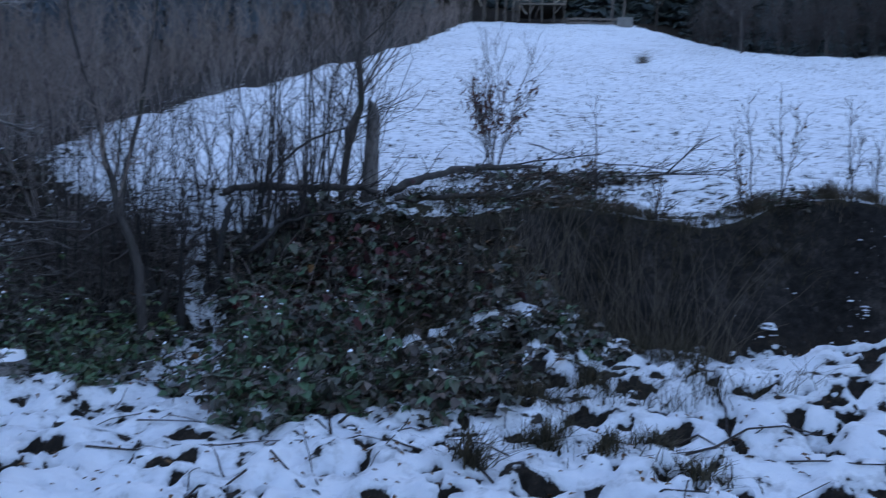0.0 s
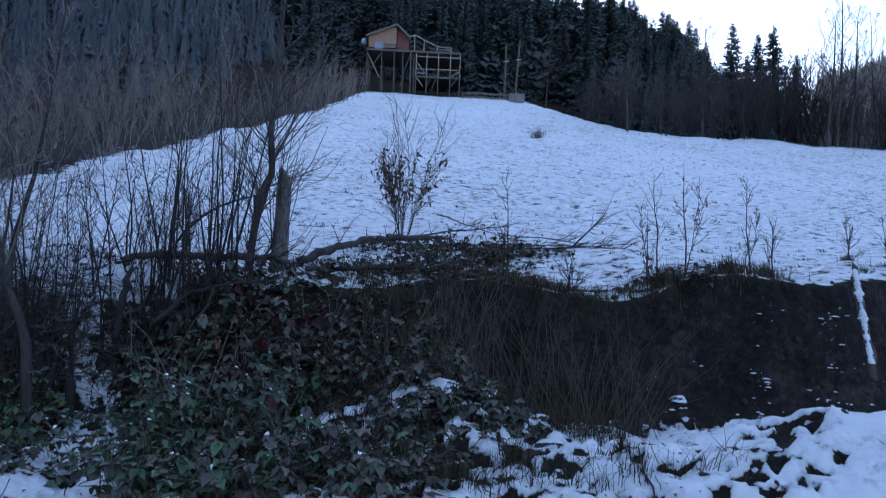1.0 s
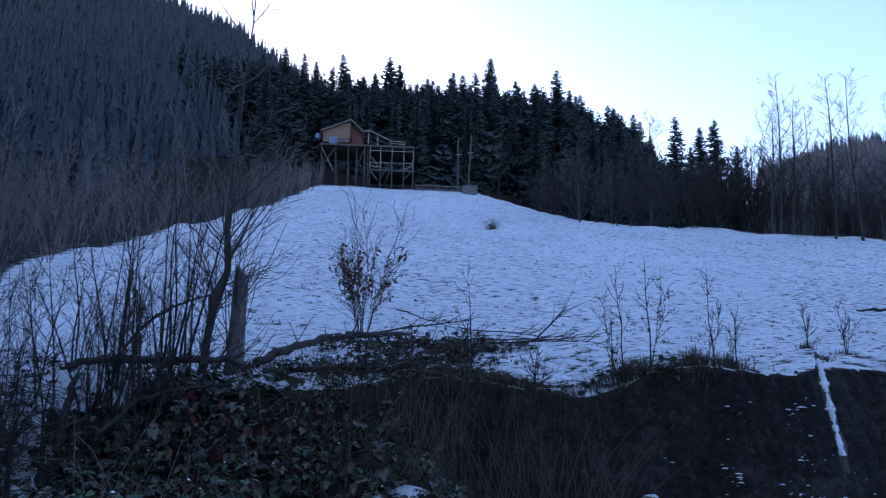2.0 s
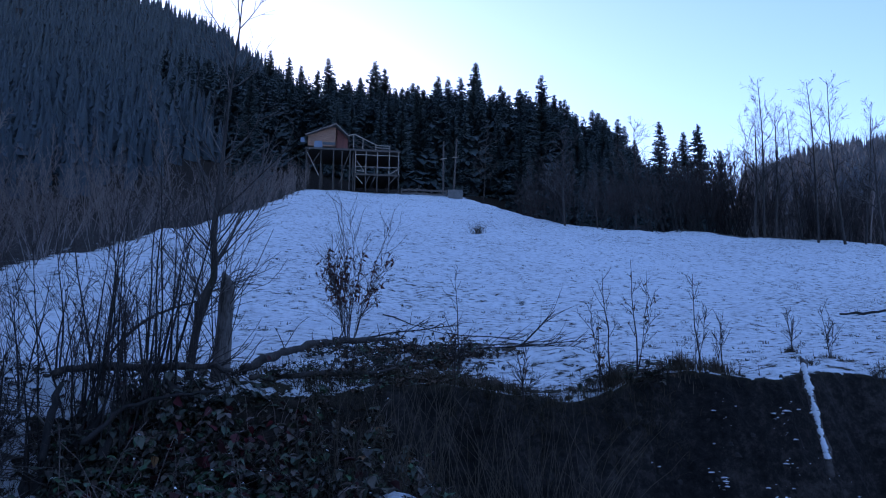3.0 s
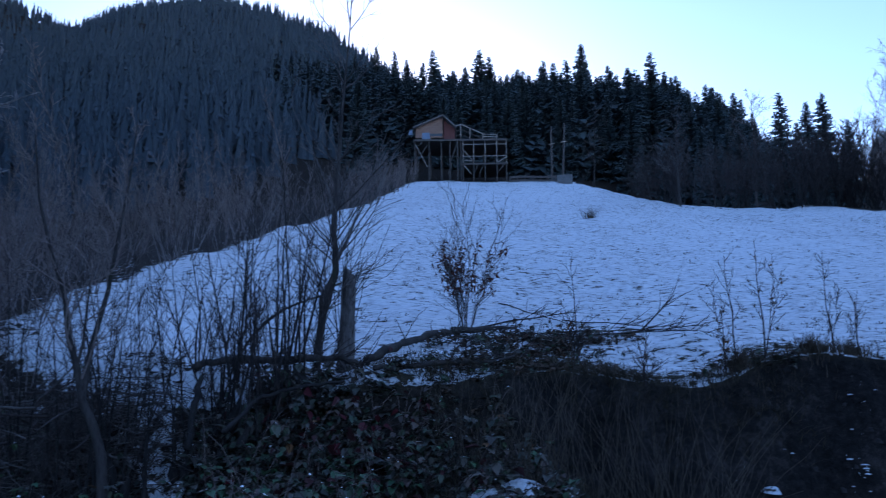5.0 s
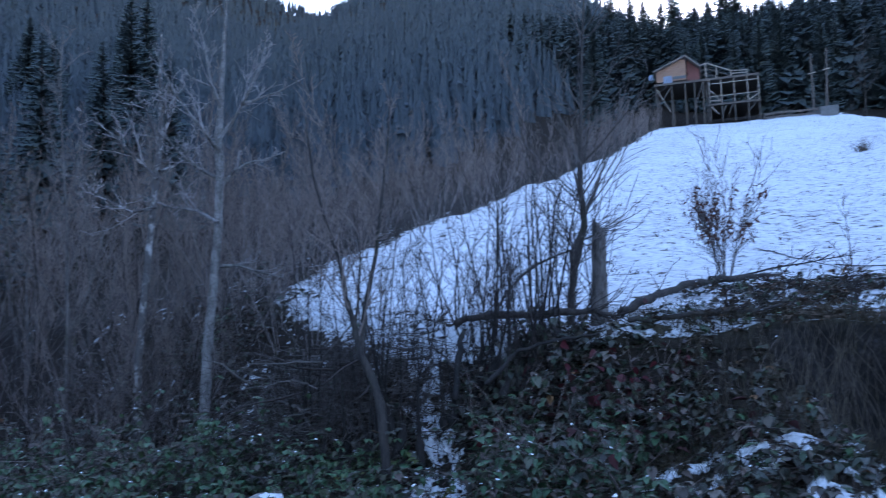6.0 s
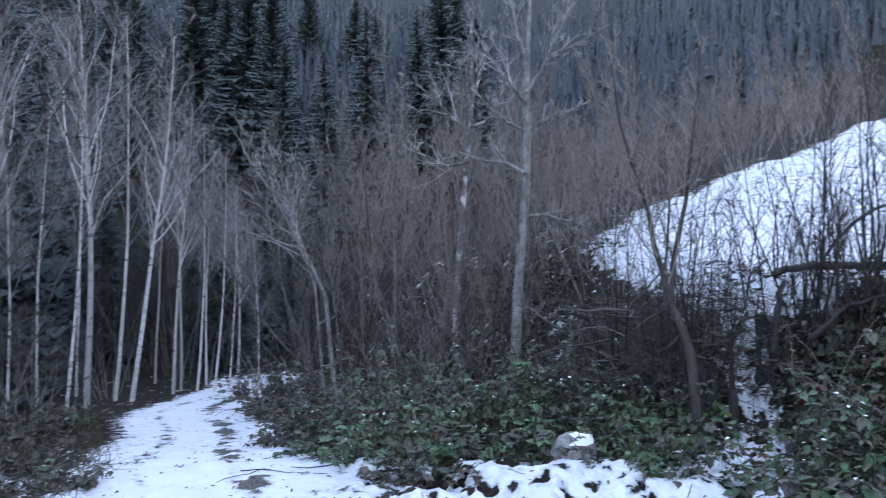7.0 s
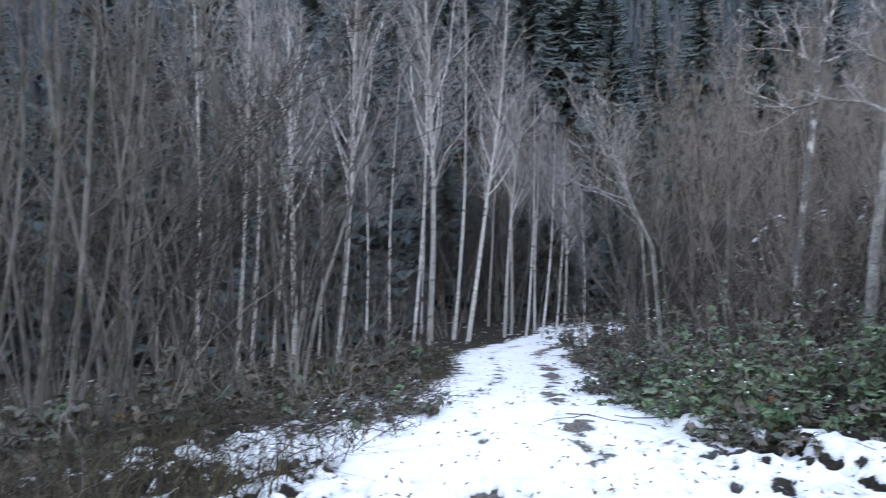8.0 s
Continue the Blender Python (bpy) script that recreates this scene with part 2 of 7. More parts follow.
class Tubes:
    """Collects tapered tubes along polylines into one mesh."""

    def __init__(self):
        self.v, self.f, self.n = [], [], 0

    def add(self, pts, radii, sides=3):
        pts, radii = np.asarray(pts, float), np.asarray(radii, float)
        m = len(pts)
        d = np.gradient(pts, axis=0)
        d /= np.linalg.norm(d, axis=1, keepdims=True) + 1e-9
        ref = np.tile([[0.31, 0.87, 0.38]], (m, 1))
        a = np.cross(d, ref)
        a /= np.linalg.norm(a, axis=1, keepdims=True) + 1e-9
        b = np.cross(d, a)
        ang = np.arange(sides) * 2 * math.pi / sides
        ring = np.cos(ang)[None, :, None] * a[:, None] + np.sin(ang)[None, :, None] * b[:, None]
        self.v.append((pts[:, None] + ring * radii[:, None, None]).reshape(-1, 3))
        i = np.arange(m - 1)[:, None] * sides
        j = np.arange(sides)[None]
        k = (j + 1) % sides
        self.f.append(np.stack([i + j, i + k, i + sides + k, i + sides + j], -1).reshape(-1, 4) + self.n)
        self.n += m * sides

    def mesh(self, name, material, smooth=True):
        if not self.v:
            self.add([(0, 0, 0), (0, 0, 0.01)], [0.001, 0.001])
        return mesh_of(name, np.concatenate(self.v), np.concatenate(self.f), material, smooth)


def wander(rng, start, way, length, bends, crook, lift):
    """A crooked line that starts one way and bends up (lift above 0) or down."""
    pts, d = [np.array(start, float)], np.array(way, float)
    d /= np.linalg.norm(d) + 1e-9
    for _ in range(bends):
        d = d + rng.normal(0, crook, 3) + np.array([0, 0, lift])
        d /= np.linalg.norm(d) + 1e-9
        pts.append(pts[-1] + d * length / bends)
    return np.array(pts)


def along(pts, t):
    s = t * (len(pts) - 1)
    i = min(int(s), len(pts) - 2)
    return pts[i] + (pts[i + 1] - pts[i]) * (s - i), pts[i + 1] - pts[i]


def side_way(rng, axis, angle):
    """A way that leaves an axis at the angle, on a random side."""
    axis = axis / (np.linalg.norm(axis) + 1e-9)
    r = rng.normal(0, 1, 3)
    r -= axis * (r @ axis)
    r /= np.linalg.norm(r) + 1e-9
    return axis * math.cos(angle) + r * math.sin(angle)


def grow(rng, trunk_t, crown_t, pts, radius, limbs, twigs, fine, first=0.3, reach=0.35, angle=0.7, lift=0.12, tip=0.15, taper=1.0, sides=6, twig_r=0.006, lean_up=0.1, limb_list=None):
    """One stem with limbs, branches and twigs. trunk_t takes stem and limbs, crown_t the rest."""
    height = np.linalg.norm(pts[-1] - pts[0])
    f = np.linspace(0, 1, len(pts))
    trunk_t.add(pts, radius * (1 - (1 - tip) * f**taper), sides)
    for k in range(limbs):
        t = first + (0.99 - first) * ((k + rng.random()) / limbs)
        at, axis = along(pts, t)
        r = radius * (1 - (1 - tip) * t**taper)
        length = height * reach * (1.25 - t) * rng.uniform(0.6, 1.25)
        limb = wander(rng, at, side_way(rng, axis, angle * rng.uniform(0.65, 1.3)), length, 5 if fine else 3, 0.14 if fine else 0.2, lift if fine else lift * 1.6)
        lr = max(min(r * rng.uniform(0.35, 0.6), 0.02 * length + 0.006), twig_r * 1.3)
        big = lr > twig_r * 3
        if big and limb_list is not None:
            limb_list.append(Tubes())
            limb_list[-1].add(limb, lr * np.linspace(1, 0.25, len(limb)), 5)
        else:
            (trunk_t if big else crown_t).add(limb, lr * np.linspace(1, 0.25, len(limb)), 4 if big and fine else 3)
        for j in range(twigs):
            u = rng.uniform(0.2, 1.0)
            at2, ax2 = along(limb, u)
            l2 = length * rng.uniform(0.25, 0.55) * (1.15 - 0.5 * u)
            tw = wander(rng, at2, side_way(rng, ax2, rng.uniform(0.4, 0.95)), l2, 2, 0.17, lean_up * 1.4)
            crown_t.add(tw, max(lr * 0.4, twig_r) * np.linspace(1, 0.35, len(tw)), 3)
            for _ in range(fine):
                at3, ax3 = along(tw, rng.uniform(0.15, 1))
                l3 = l2 * rng.uniform(0.3, 0.65)
                crown_t.add(wander(rng, at3, side_way(rng, ax3, rng.uniform(0.35, 0.9)), l3, 1, 0.15, 0.08), [twig_r * 0.85, twig_r * 0.4], 3)


def place(az, d):
    """Plan place from a bearing (degrees to the left of +y) and a distance."""
    return -math.sin(radians(az)) * d, math.cos(radians(az)) * d


def by_angles(az, el, d):
    x, y = place(az, d)
    return Vector((x, y, 1.63 + d * math.tan(radians(el))))


# ---- the lie of the land ----
def road_height(s):
    return np.interp(s, [-20, 3, 8.5, 13, 21, 40, 80], [0.05, 0.0, -0.22, -0.8, -1.2, -1.5, -2.0])


def left_edge(y):
    return np.interp(y, [5, 12.6, 16, 19.4, 21.9, 30.7, 43, 84, 110], [-6.4, -6.2, -6.1, -5.6, -5.0, -4.0, -1.6, 1.8, 4])


def right_edge(x):
    """How far back the meadow runs on its right-hand side."""
    return np.interp(x, [-50, 19.5, 21.5, 23.7, 29, 41, 90], [95, 88, 52, 43.5, 42, 48, 60])


def foot_line(x):
    """Where the cut bank rises from the low ground."""
    return np.interp(x, [-40, -22, -14, -8, -4, -0.5, 2, 6, 14, 60], [33, 21, 15.5, 11.5, 9.0, 8.3, 8.5, 8.35, 9.6, 15.5])


def thin_spot(x, y):
    """Where the brambles leave the snowy ground open: a gully down the bank, and gaps between the bushes."""
    r = np.hypot(x, y)
    az = np.degrees(np.arctan2(-x, y))
    gully = np.abs(x + 0.262 * y + 0.12 + 0.8 * fbm(y * 0.7, y * 0 + 3.3, 2, 107)) < 0.26 + 0.5 * fbm(x * 2, y * 2, 2, 109)
    gap = (fbm(x * 1.5, y * 1.5, 2, 101) > np.where(az > 2, 0.075, 0.03)) & (r < np.interp(az, [-15, 0, 12, 18, 24, 29, 33], [8.2, 7.5, 7.0, 8.6, 8.8, 7.8, 6.9])) & (az < 40)
    return (gully & (r < 11.5) & (y > 5)) | gap


def lie(x, y):
    """Height, snow cover, meadow and soil shares of the ground at x, y."""
    x, y = np.asarray(x, float), np.asarray(y, float)
    r = np.hypot(x, y)
    az = np.degrees(np.arctan2(-x, y))
    s, c = -0.804 * x + 0.595 * y, 0.595 * x + 0.804 * y
    cb = c - 2.2 * ease(17, 26, s) + 0.1 * np.sin(s * 0.8)
    rough = fbm(x * 0.5, y * 0.5, 4, 3)
    clod = fbm(x * 2.2, y * 2.2, 4, 11)
    low = road_height(s) - 0.12 * np.clip(-c - 1.6, 0, 14) + 0.10 * np.clip(c - 1.5, 0, 4) * ease(4, 9, s)
    # spoil heaps in front of the cut bank
    heap = 0.62 * np.exp(-(((x - 4.9) / 2.4) ** 2 + ((y - 6.2) / 1.1) ** 2)) + 0.66 * np.exp(-(((x - 1.0) / 1.1) ** 2 + ((y - 7.7) / 0.8) ** 2))
    berm = 0.16 * np.exp(-(((r - np.interp(az, [20, 33, 44], [6.9, 7.0, 8.0])) / 0.35) ** 2)) * ease(19, 25, az) * (1 - ease(40, 46, az))
    low = low + heap + berm * (0.7 + 1.6 * fbm(x * 1.7, y * 1.7, 2, 71))
    xl = left_edge(y)
    outside = np.clip(xl - x, 0, 60)
    high = 1.5 + 0.267 * (y - 9.8) - 0.20 * outside + 0.5 * rough
    high = high - 0.2 * np.clip(y - 44, 0, 60) * ease(15, 22.5, x - 0.12 * np.clip(y - 44, 0, 50))
    high = high + np.interp(x, [0.5, 3, 5, 8], [0, 0.2, 0.34, 0.28]) * (1 - ease(8.8, 13.0, y))
    edge = 1 - ease(9.4, 12.0, y)
    high = high + edge * (0.08 * np.exp(-(((x - 4.7) / 0.7) ** 2)) - 0.14 * np.exp(-(((x - 3.0) / 0.7) ** 2)) + 0.10 * np.exp(-(((x - 0.5) / 1.5) ** 2)) + 0.2 * ease(5.5, 7.5, x))
    foot = foot_line(x)
    wide = np.interp(x, [-10, -4, -1.5, 0, 1.5, 4], [2.6, 1.9, 1.4, 1.0, 0.8, 0.65])
    wobble = 0.5 * fbm(x * 0.9, y * 0.3, 4, 29) + 0.35 * fbm(x * 3.5, y * 1.2, 3, 37)
    b = (y - foot - wobble) / wide
    up = np.clip(b, 0, 1)
    up = up + (up**0.7 - up) * 0.5
    near = low + (high - low) * up
    lumps = fbm(x * 3.1, y * 3.1, 3, 53)
    near = near + (0.10 * clod + 0.09 * fbm(x * 6.5, y * 6.5, 2, 57) * (1 - ease(0.0, 0.4, b)) + 0.26 * lumps * (1 - np.exp(-((c / 1.7) ** 4)) * ease(4, 8, s)) * (1 - ease(0.0, 0.4, b)) + (0.55 * fbm(x * 2.3, y * 4 + 3 * b, 4, 83) + 0.25 * fbm(x * 6.5, b * 5.5, 2, 87)) * np.clip(b * (1 - b) * 4, 0, 1)) * (1 - ease(10, 18, r)) + 0.05 * rough
    # pits where the snow has sunk in between the clods
    pocks = fbm(x * 6.0, y * 7.5, 2, 131) + 0.3 * fbm(x * 0.9, y * 0.9, 2, 137)
    beside = 1 - np.exp(-((c / 1.7) ** 4)) * ease(4, 8, s)
    pit = ease(0.09, 0.17, pocks) * (1 - ease(-0.05, 0.25, b)) * (1 - ease(9.5, 12, r)) * beside * ease(1.5, 2.5, r)
    near = near - 0.10 * pit + 0.12 * fbm(x * 5.5, y * 5.5, 2, 139) * beside * (1 - ease(-0.05, 0.25, b)) * (1 - ease(9, 12, r))
    # wooded slopes behind
    ridge_r = np.interp(az, [-180, -110, -60, -35, -31, -3, 3, 12, 40, 100, 140, 180], [230, 240, 400, 430, 130, 124, 250, 330, 300, 220, 220, 230])
    # ridges out of view at the back are kept low to let in skylight
    ridge_el = np.interp(
        az,
        [-180, -110, -60, -45, -37, -33, -30, -24, -18, -10, -3, 0, 3, 5, 9.6, 13, 16, 19.5, 22, 26, 34, 50, 80, 110, 140, 180],
        [12, 12, 13.8, 14.9, 14.8, 13.4, 9.5, 10.6, 12.4, 13.4, 15.7, 19.6, 21.9, 22.9, 24.2, 24.6, 24.0, 23.0, 21.5, 20, 21.5, 24, 22, 16, 12, 12],
    )
    start = np.interp(az, [-45, -30, -20, 3, 10, 30, 60, 110], [60, 60, 92, 92, 70, 48, 45, 45])
    base = np.interp(az, [-45, -36, -30, -18, 3, 10, 30, 60, 110], [9, 9, 11, 22, 23, 14, 4, -1, -1])
    top = 1.6 + ridge_r * np.tan(np.radians(ridge_el))
    t = np.clip((r - start) / (ridge_r - start), 0, 1)
    mount = base + (top - base) * t + 9 * fbm(x * 0.02, y * 0.02, 3, 41) * t * (1 - t) * 4 * np.clip(ridge_r / 300, 0, 1)
    mount = mount - 0.3 * np.clip(r - ridge_r, 0, 500)
    far_el = np.interp(az, [14, 22.4, 25.6, 32, 45], [20.4, 21.3, 22.5, 24.8, 26])
    far = (1.6 + 1100 * np.tan(np.radians(far_el))) * np.clip((1 - np.abs(r - 1150) / 700) / 0.93, 0, 1) * ease(12, 18, az) * (1 - ease(60, 90, az))
    mount = np.maximum(mount, far)
    w = ease(start - 8, start + 14, r)
    z = near * (1 - w) + mount * w
    # cover
    sill = np.interp(x, [-6.5, -4.5, -3, -1.5, 0.5], [1.0, 0.78, 0.66, 0.8, 0.93]) + 0.3 * fbm(x * 1.6, y * 0.5, 3, 113) * ease(-1, 1, x)
    field = ease(sill - 0.05, sill + 0.05, b) * (1 - ease(-0.3, 0.8, outside)) * (1 - ease(-1.0, 1.5, y - right_edge(x))) * (1 - ease(86, 90, r))
    cut = (1 - ease(0.95, 1.1, b)) * ease(0.0, 0.18, b) * ease(-0.6, 1.6, x)
    track = (1.3 * np.exp(-(((cb - 0.45) / 0.17) ** 2)) + 0.75 * np.exp(-(((cb + 0.5) / 0.13) ** 2))) * ease(4, 8, s) * (0.7 + 2.2 * fbm(x * 1.9, y * 1.9, 3, 19))
    clear = (1 - ease(-0.3, 0.25, b)) * (1 - ease(0.95, 1.6, -cb - 0.9 * (1 - ease(3, 8, s)) + 0.8 * fbm(x * 0.8, y * 0.8, 3, 23))) * (1 - ease(4.5, 7.5, s) * ease(0, 0.6, cb - np.interp(s, [6, 8, 11], [2.0, 1.5, 0.9]) + 0.8 * fbm(x * 0.9, y * 0.9, 3, 27))) * (1 - ease(24, 27, s))
    spoil = clear * ease(-3.0, 1.0, x) * ease(3.6, 4.6, y)
    snow = 0.36 + (0.292 + 0.03 * ease(16, 45, y)) * field + 0.225 * clear - 0.015 * spoil - 0.36 * track * clear - (0.42 - 0.42 * (1 - ease(0.05, 0.4, b)) * (0.5 + 1.6 * fbm(x * 1.1, y, 2, 91))) * cut - 0.10 * ease(20, 40, r) * (1 - field) - 0.12 * ease(60, 120, r) * (1 - field)
    on_lane = np.exp(-((cb / 1.4) ** 4)) * ease(3, 6, s) * (1 - ease(26, 30, s))
    snow = snow + 0.16 * clear * on_lane
    snow = snow - 0.09 * np.exp(-(((x - 0.9) / 1.2) ** 2 + ((y - 6.9) / 1.3) ** 2))
    snow = snow + (0.17 + 0.35 * fbm(x * 2.2, y * 2.2, 2, 151)) * np.exp(-(((x + 2.5 + 0.28 * (y - 9)) / 0.4) ** 2)) * ease(6.6, 7.4, y) * (1 - ease(13, 15, y))
    snow = snow + (0.10 + 0.3 * fbm(x * 1.6, y * 1.6, 2, 73)) * np.exp(-(((r - np.interp(az, [20, 33, 44], [6.9, 7.0, 8.0])) / 0.7) ** 2)) * ease(19, 24, az) * (1 - ease(42, 47, az))
    snow = snow + np.where(x > 0, 0.03, 0.10) * thin_spot(x, y) * (1 - field) * (y > 6.2)
    snow = snow - 0.10 * np.exp(-(((r - 6.9) / 0.6) ** 2)) * ease(33, 37, az) * (1 - ease(45, 48, az))
    for px, py, size in ((-6.83, 3.11, 0.9), (-7.6, 4.04, 0.8), (-6.54, 2.19, 0.9)):
        snow = snow + 0.30 * np.exp(-(((x - px) ** 2 + (y - py) ** 2) / size**2))
    snow = snow + 0.13 * np.exp(-(((az - 31.5) / 4) ** 2 + ((r - 12.2) / 1.2) ** 2)) * (1 - field)
    # snow on the unseen back slopes, added to reflect sunlight towards the wood
    snow = snow + 0.5 * ease(70, 100, r) * ease(100, 125, np.abs(az))
    snow = snow + 0.09 * clear * (1 - ease(8, 10, r)) * beside - 0.4 * pit
    lip = field * np.exp(-(((y - foot - 1.2) / 0.9) ** 2)) * ease(-1.5, 0.5, x)
    snow = snow - (0.07 - 0.62 * fbm(x * 1.6, y * 1.6, 3, 61)) * lip
    return z, snow, field, cut, clear * on_lane


def height(x, y):
    return float(lie(np.array([x]), np.array([y]))[0][0])


def on_ground(az, d, sink=0.0):
    x, y = place(az, d)
    return Vector((x, y, height(x, y) - sink))


def build_ground():
    az = np.concatenate([np.arange(-46, 94, 0.38), np.arange(94, 314, 4.0)])
    r = np.concatenate([np.array([0.0005]), np.arange(0.25, 2.0, 0.35), np.arange(2.0, 13.5, 0.06), 13.5 * 1.021 ** np.arange(0, 91)])
    r = np.concatenate([r, r[-1] * 1.045 ** np.arange(1, 76)])
    A, R = np.meshgrid(np.radians(az), r)
    X, Y = -np.sin(A) * R, np.cos(A) * R
    z, snow, field, cut, lane = lie(X.ravel(), Y.ravel())
    verts = np.stack([X.ravel(), Y.ravel(), z], -1)
    n, m = len(az), len(r)
    i, j = np.meshgrid(np.arange(m - 1), np.arange(n), indexing="ij")
    k = (j + 1) % n
    faces = np.stack([i * n + j, (i + 1) * n + j, (i + 1) * n + k, i * n + k], -1).reshape(-1, 4)[:, ::-1]
    me = mesh_of("ground", verts, faces, M_GROUND, True)
    for key, values in (("snow", snow), ("meadow", field), ("soil", cut), ("lane", lane)):
        me.attributes.new(key, "FLOAT", "POINT").data.foreach_set("value", values.astype(np.float32))
    tagged(new("ground", me), "hillside ground of patchy old snow over soil and grass", "ground", kind="structure")


build_ground()


# ---- trees ----
def bare_tree(name, label, rng, tall, radius, limbs, twigs, fine, bark, twig, stems=1, spread=0.12, crook=0.05, **more):
    """A leafless tree: trunk and limbs, and a crown of twigs."""
    ob = thing(name, label, "tree")
    trunk, crown = Tubes(), Tubes()
    limbs_apart = [] if name == "birch" else None
    for k in range(stems):
        a = rng.uniform(0, 2 * math.pi)
        d = (math.cos(a) * spread, math.sin(a) * spread, 1)
        off = 0.12 * (stems > 1)
        pts = wander(rng, (off * math.cos(a), off * math.sin(a), -0.3), d, tall * (1 if k == 0 else rng.uniform(0.6, 1)) + 0.3, 9, crook, 0.03)
        grow(rng, trunk, crown, pts, radius * (1 if k == 0 else rng.uniform(0.5, 0.9)), limbs, twigs, fine, limb_list=limbs_apart, **more)
    for limb in limbs_apart or []:
        under("limb", limb.mesh("limb", bark), ob)
    under("trunk", trunk.mesh("trunk", bark), ob)
    under("crown", crown.mesh("crown", twig), ob)
    return ob


def spruce_crown(rng, tall, boughs, wide, open_crown=0.0, segs=4, fine=1.0):
    """Vertices and triangles of a narrow cone of boughs; each sags, lifts at its tip and carries drooping sprays on both sides."""
    v, f = [], []
    skew = rng.uniform(0, 6.28)
    for w in range(boughs):
        u = ((w + rng.random()) / boughs) ** 0.9
        a = rng.uniform(0, 2 * math.pi)
        if rng.random() < open_crown * (1 + math.cos(a - skew)):
            continue
        l = tall * wide * (1 - u) ** 0.85 * rng.uniform(0.55, 1.08) * (1 + 0.12 * math.sin(9 * u + a)) + 0.014 * tall
        z = tall * (0.05 + 0.95 * u)
        out, across = np.array([math.cos(a), math.sin(a), 0]), np.array([-math.sin(a), math.cos(a), 0])
        drop = l * (0.42 - 0.55 * u)
        parts = segs if u < 0.75 else 2
        for q in range(parts):
            p0, p1 = q / parts, (q + 1.4) / parts
            m0 = np.array([0, 0, z]) + out * l * p0 - np.array([0, 0, drop * math.sin(1.9 * p0)])
            m1 = np.array([0, 0, z]) + out * l * p1 - np.array([0, 0, drop * math.sin(1.9 * p1)])
            w0 = fine * (l * 0.24 + 0.005 * tall) * (1.1 - 0.6 * p0) * rng.uniform(0.7, 1.3) * (4 / segs) ** 0.5
            sag = np.array([0, 0, w0 * rng.uniform(0.5, 1.3)])
            i = len(v)
            v += [m0, m1, m0 * 0.4 + m1 * 0.6 + across * w0 - sag, m0 * 0.4 + m1 * 0.6 - across * w0 - sag]
            f += [(i, i + 2, i + 1), (i, i + 1, i + 3)]
    return np.array(v), np.array(f)


def spruce(name, label, rng, tall, whorls, base=0.22, wide=0.17, open_crown=0.0):
    """A spruce: a straight trunk and a crown of boughs."""
    ob = thing(name, label, "tree")
    t = Tubes()
    t.add([(0, 0, -0.5), (0, 0, tall * 0.5), (0, 0, tall)], [base, base * 0.55, 0.015], 6)
    under("trunk", t.mesh("trunk", M_BARK_DARK), ob)
    under("crown", mesh_of("crown", *spruce_crown(rng, tall, whorls * 14, wide, open_crown, fine=0.62), M_NEEDLE), ob)
    return ob


def spruce_stand(name, label, rng, spots, sizes, material, boughs=130, segs=2, wide=0.2):
    """A far stand of spruces joined into one mesh, out of a few crown shapes."""
    shapes = [spruce_crown(rng, 1.0, boughs, wide * k, 0.1, segs) for k in (0.85, 1.0, 1.15)]
    vs, fs, base = [], [], 0
    for at, tall in zip(spots, sizes):
        v, f = shapes[rng.integers(0, 3)]
        a = rng.uniform(0, 6.283)
        c, q = math.cos(a), math.sin(a)
        vs.append(np.stack([v[:, 0] * c - v[:, 1] * q, v[:, 0] * q + v[:, 1] * c, v[:, 2]], -1) * tall + at)
        fs.append(f + base)
        base += len(v)
    return tagged(new(name, mesh_of(name, np.concatenate(vs), np.concatenate(fs), material)), label, "forest", kind="stuff")


def rotated(rng, at, size=1.0, tilt=0.05, squash=1.0):
    return Matrix.LocRotScale(at, Euler((rng.normal(0, tilt), rng.normal(0, tilt), rng.uniform(0, 6.28))), (size, size, size * squash))


def copy_at(ob, m):
    """A copy of a thing at a pose that carries its own size."""
    c = copy_thing(ob, Matrix())
    c.matrix_basis = m
    return c


rng = np.random.default_rng(7)

# the spruce wood behind the house: the front rows singly
SPRUCE = [
    spruce("spruce", "dark green spruce in the wood on the ridge", rng, 16, 46, wide=0.20, open_crown=0.08),
    spruce("spruce", "dark green spruce in the wood on the ridge", rng, 14, 42, wide=0.22, open_crown=0.12),
    spruce("spruce", "slender dark spruce in the wood on the ridge", rng, 17, 48, wide=0.17, open_crown=0.08),
    spruce("spruce", "old spruce with a ragged dark crown on the ridge", rng, 15, 40, wide=0.20, open_crown=0.2),
]
for o in SPRUCE:
    tagged(o, group="spruces on the ridge")
# bearings and tops (degrees) of the trees that stand out of the ridge line
TOPS = [(-31.0, 15.2, 75), (-29.73, 17.2, 72), (-28.75, 16.7, 73), (-26.94, 17.5, 75), (-27.9, 15.4, 80), (-24.1, 17.8, 95), (-25.4, 16.4, 92), (-22.4, 18.6, 105), (-23.2, 17.9, 100), (-20.5, 19.3, 106), (-19.6, 19.8, 108), (-18.6, 21.0, 104),
        (-17.2, 20.3, 112), (-15.9, 20.4, 115), (-13.5, 22.0, 116), (-12.6, 21.0, 120), (-11.6, 20.8, 118), (-10.8, 21.0, 120), (-9.5, 20.4, 118), (-8.2, 20.3, 120),
        (-7.0, 21.5, 117), (-6.2, 22.0, 118), (-5.2, 20.9, 122), (-4.2, 20.6, 122), (-3.0, 21.9, 118), (-2.0, 21.2, 124), (-1.0, 21.4, 126), (0.2, 21.9, 128), (1.4, 22.2, 132)]
first_use = [True] * 4
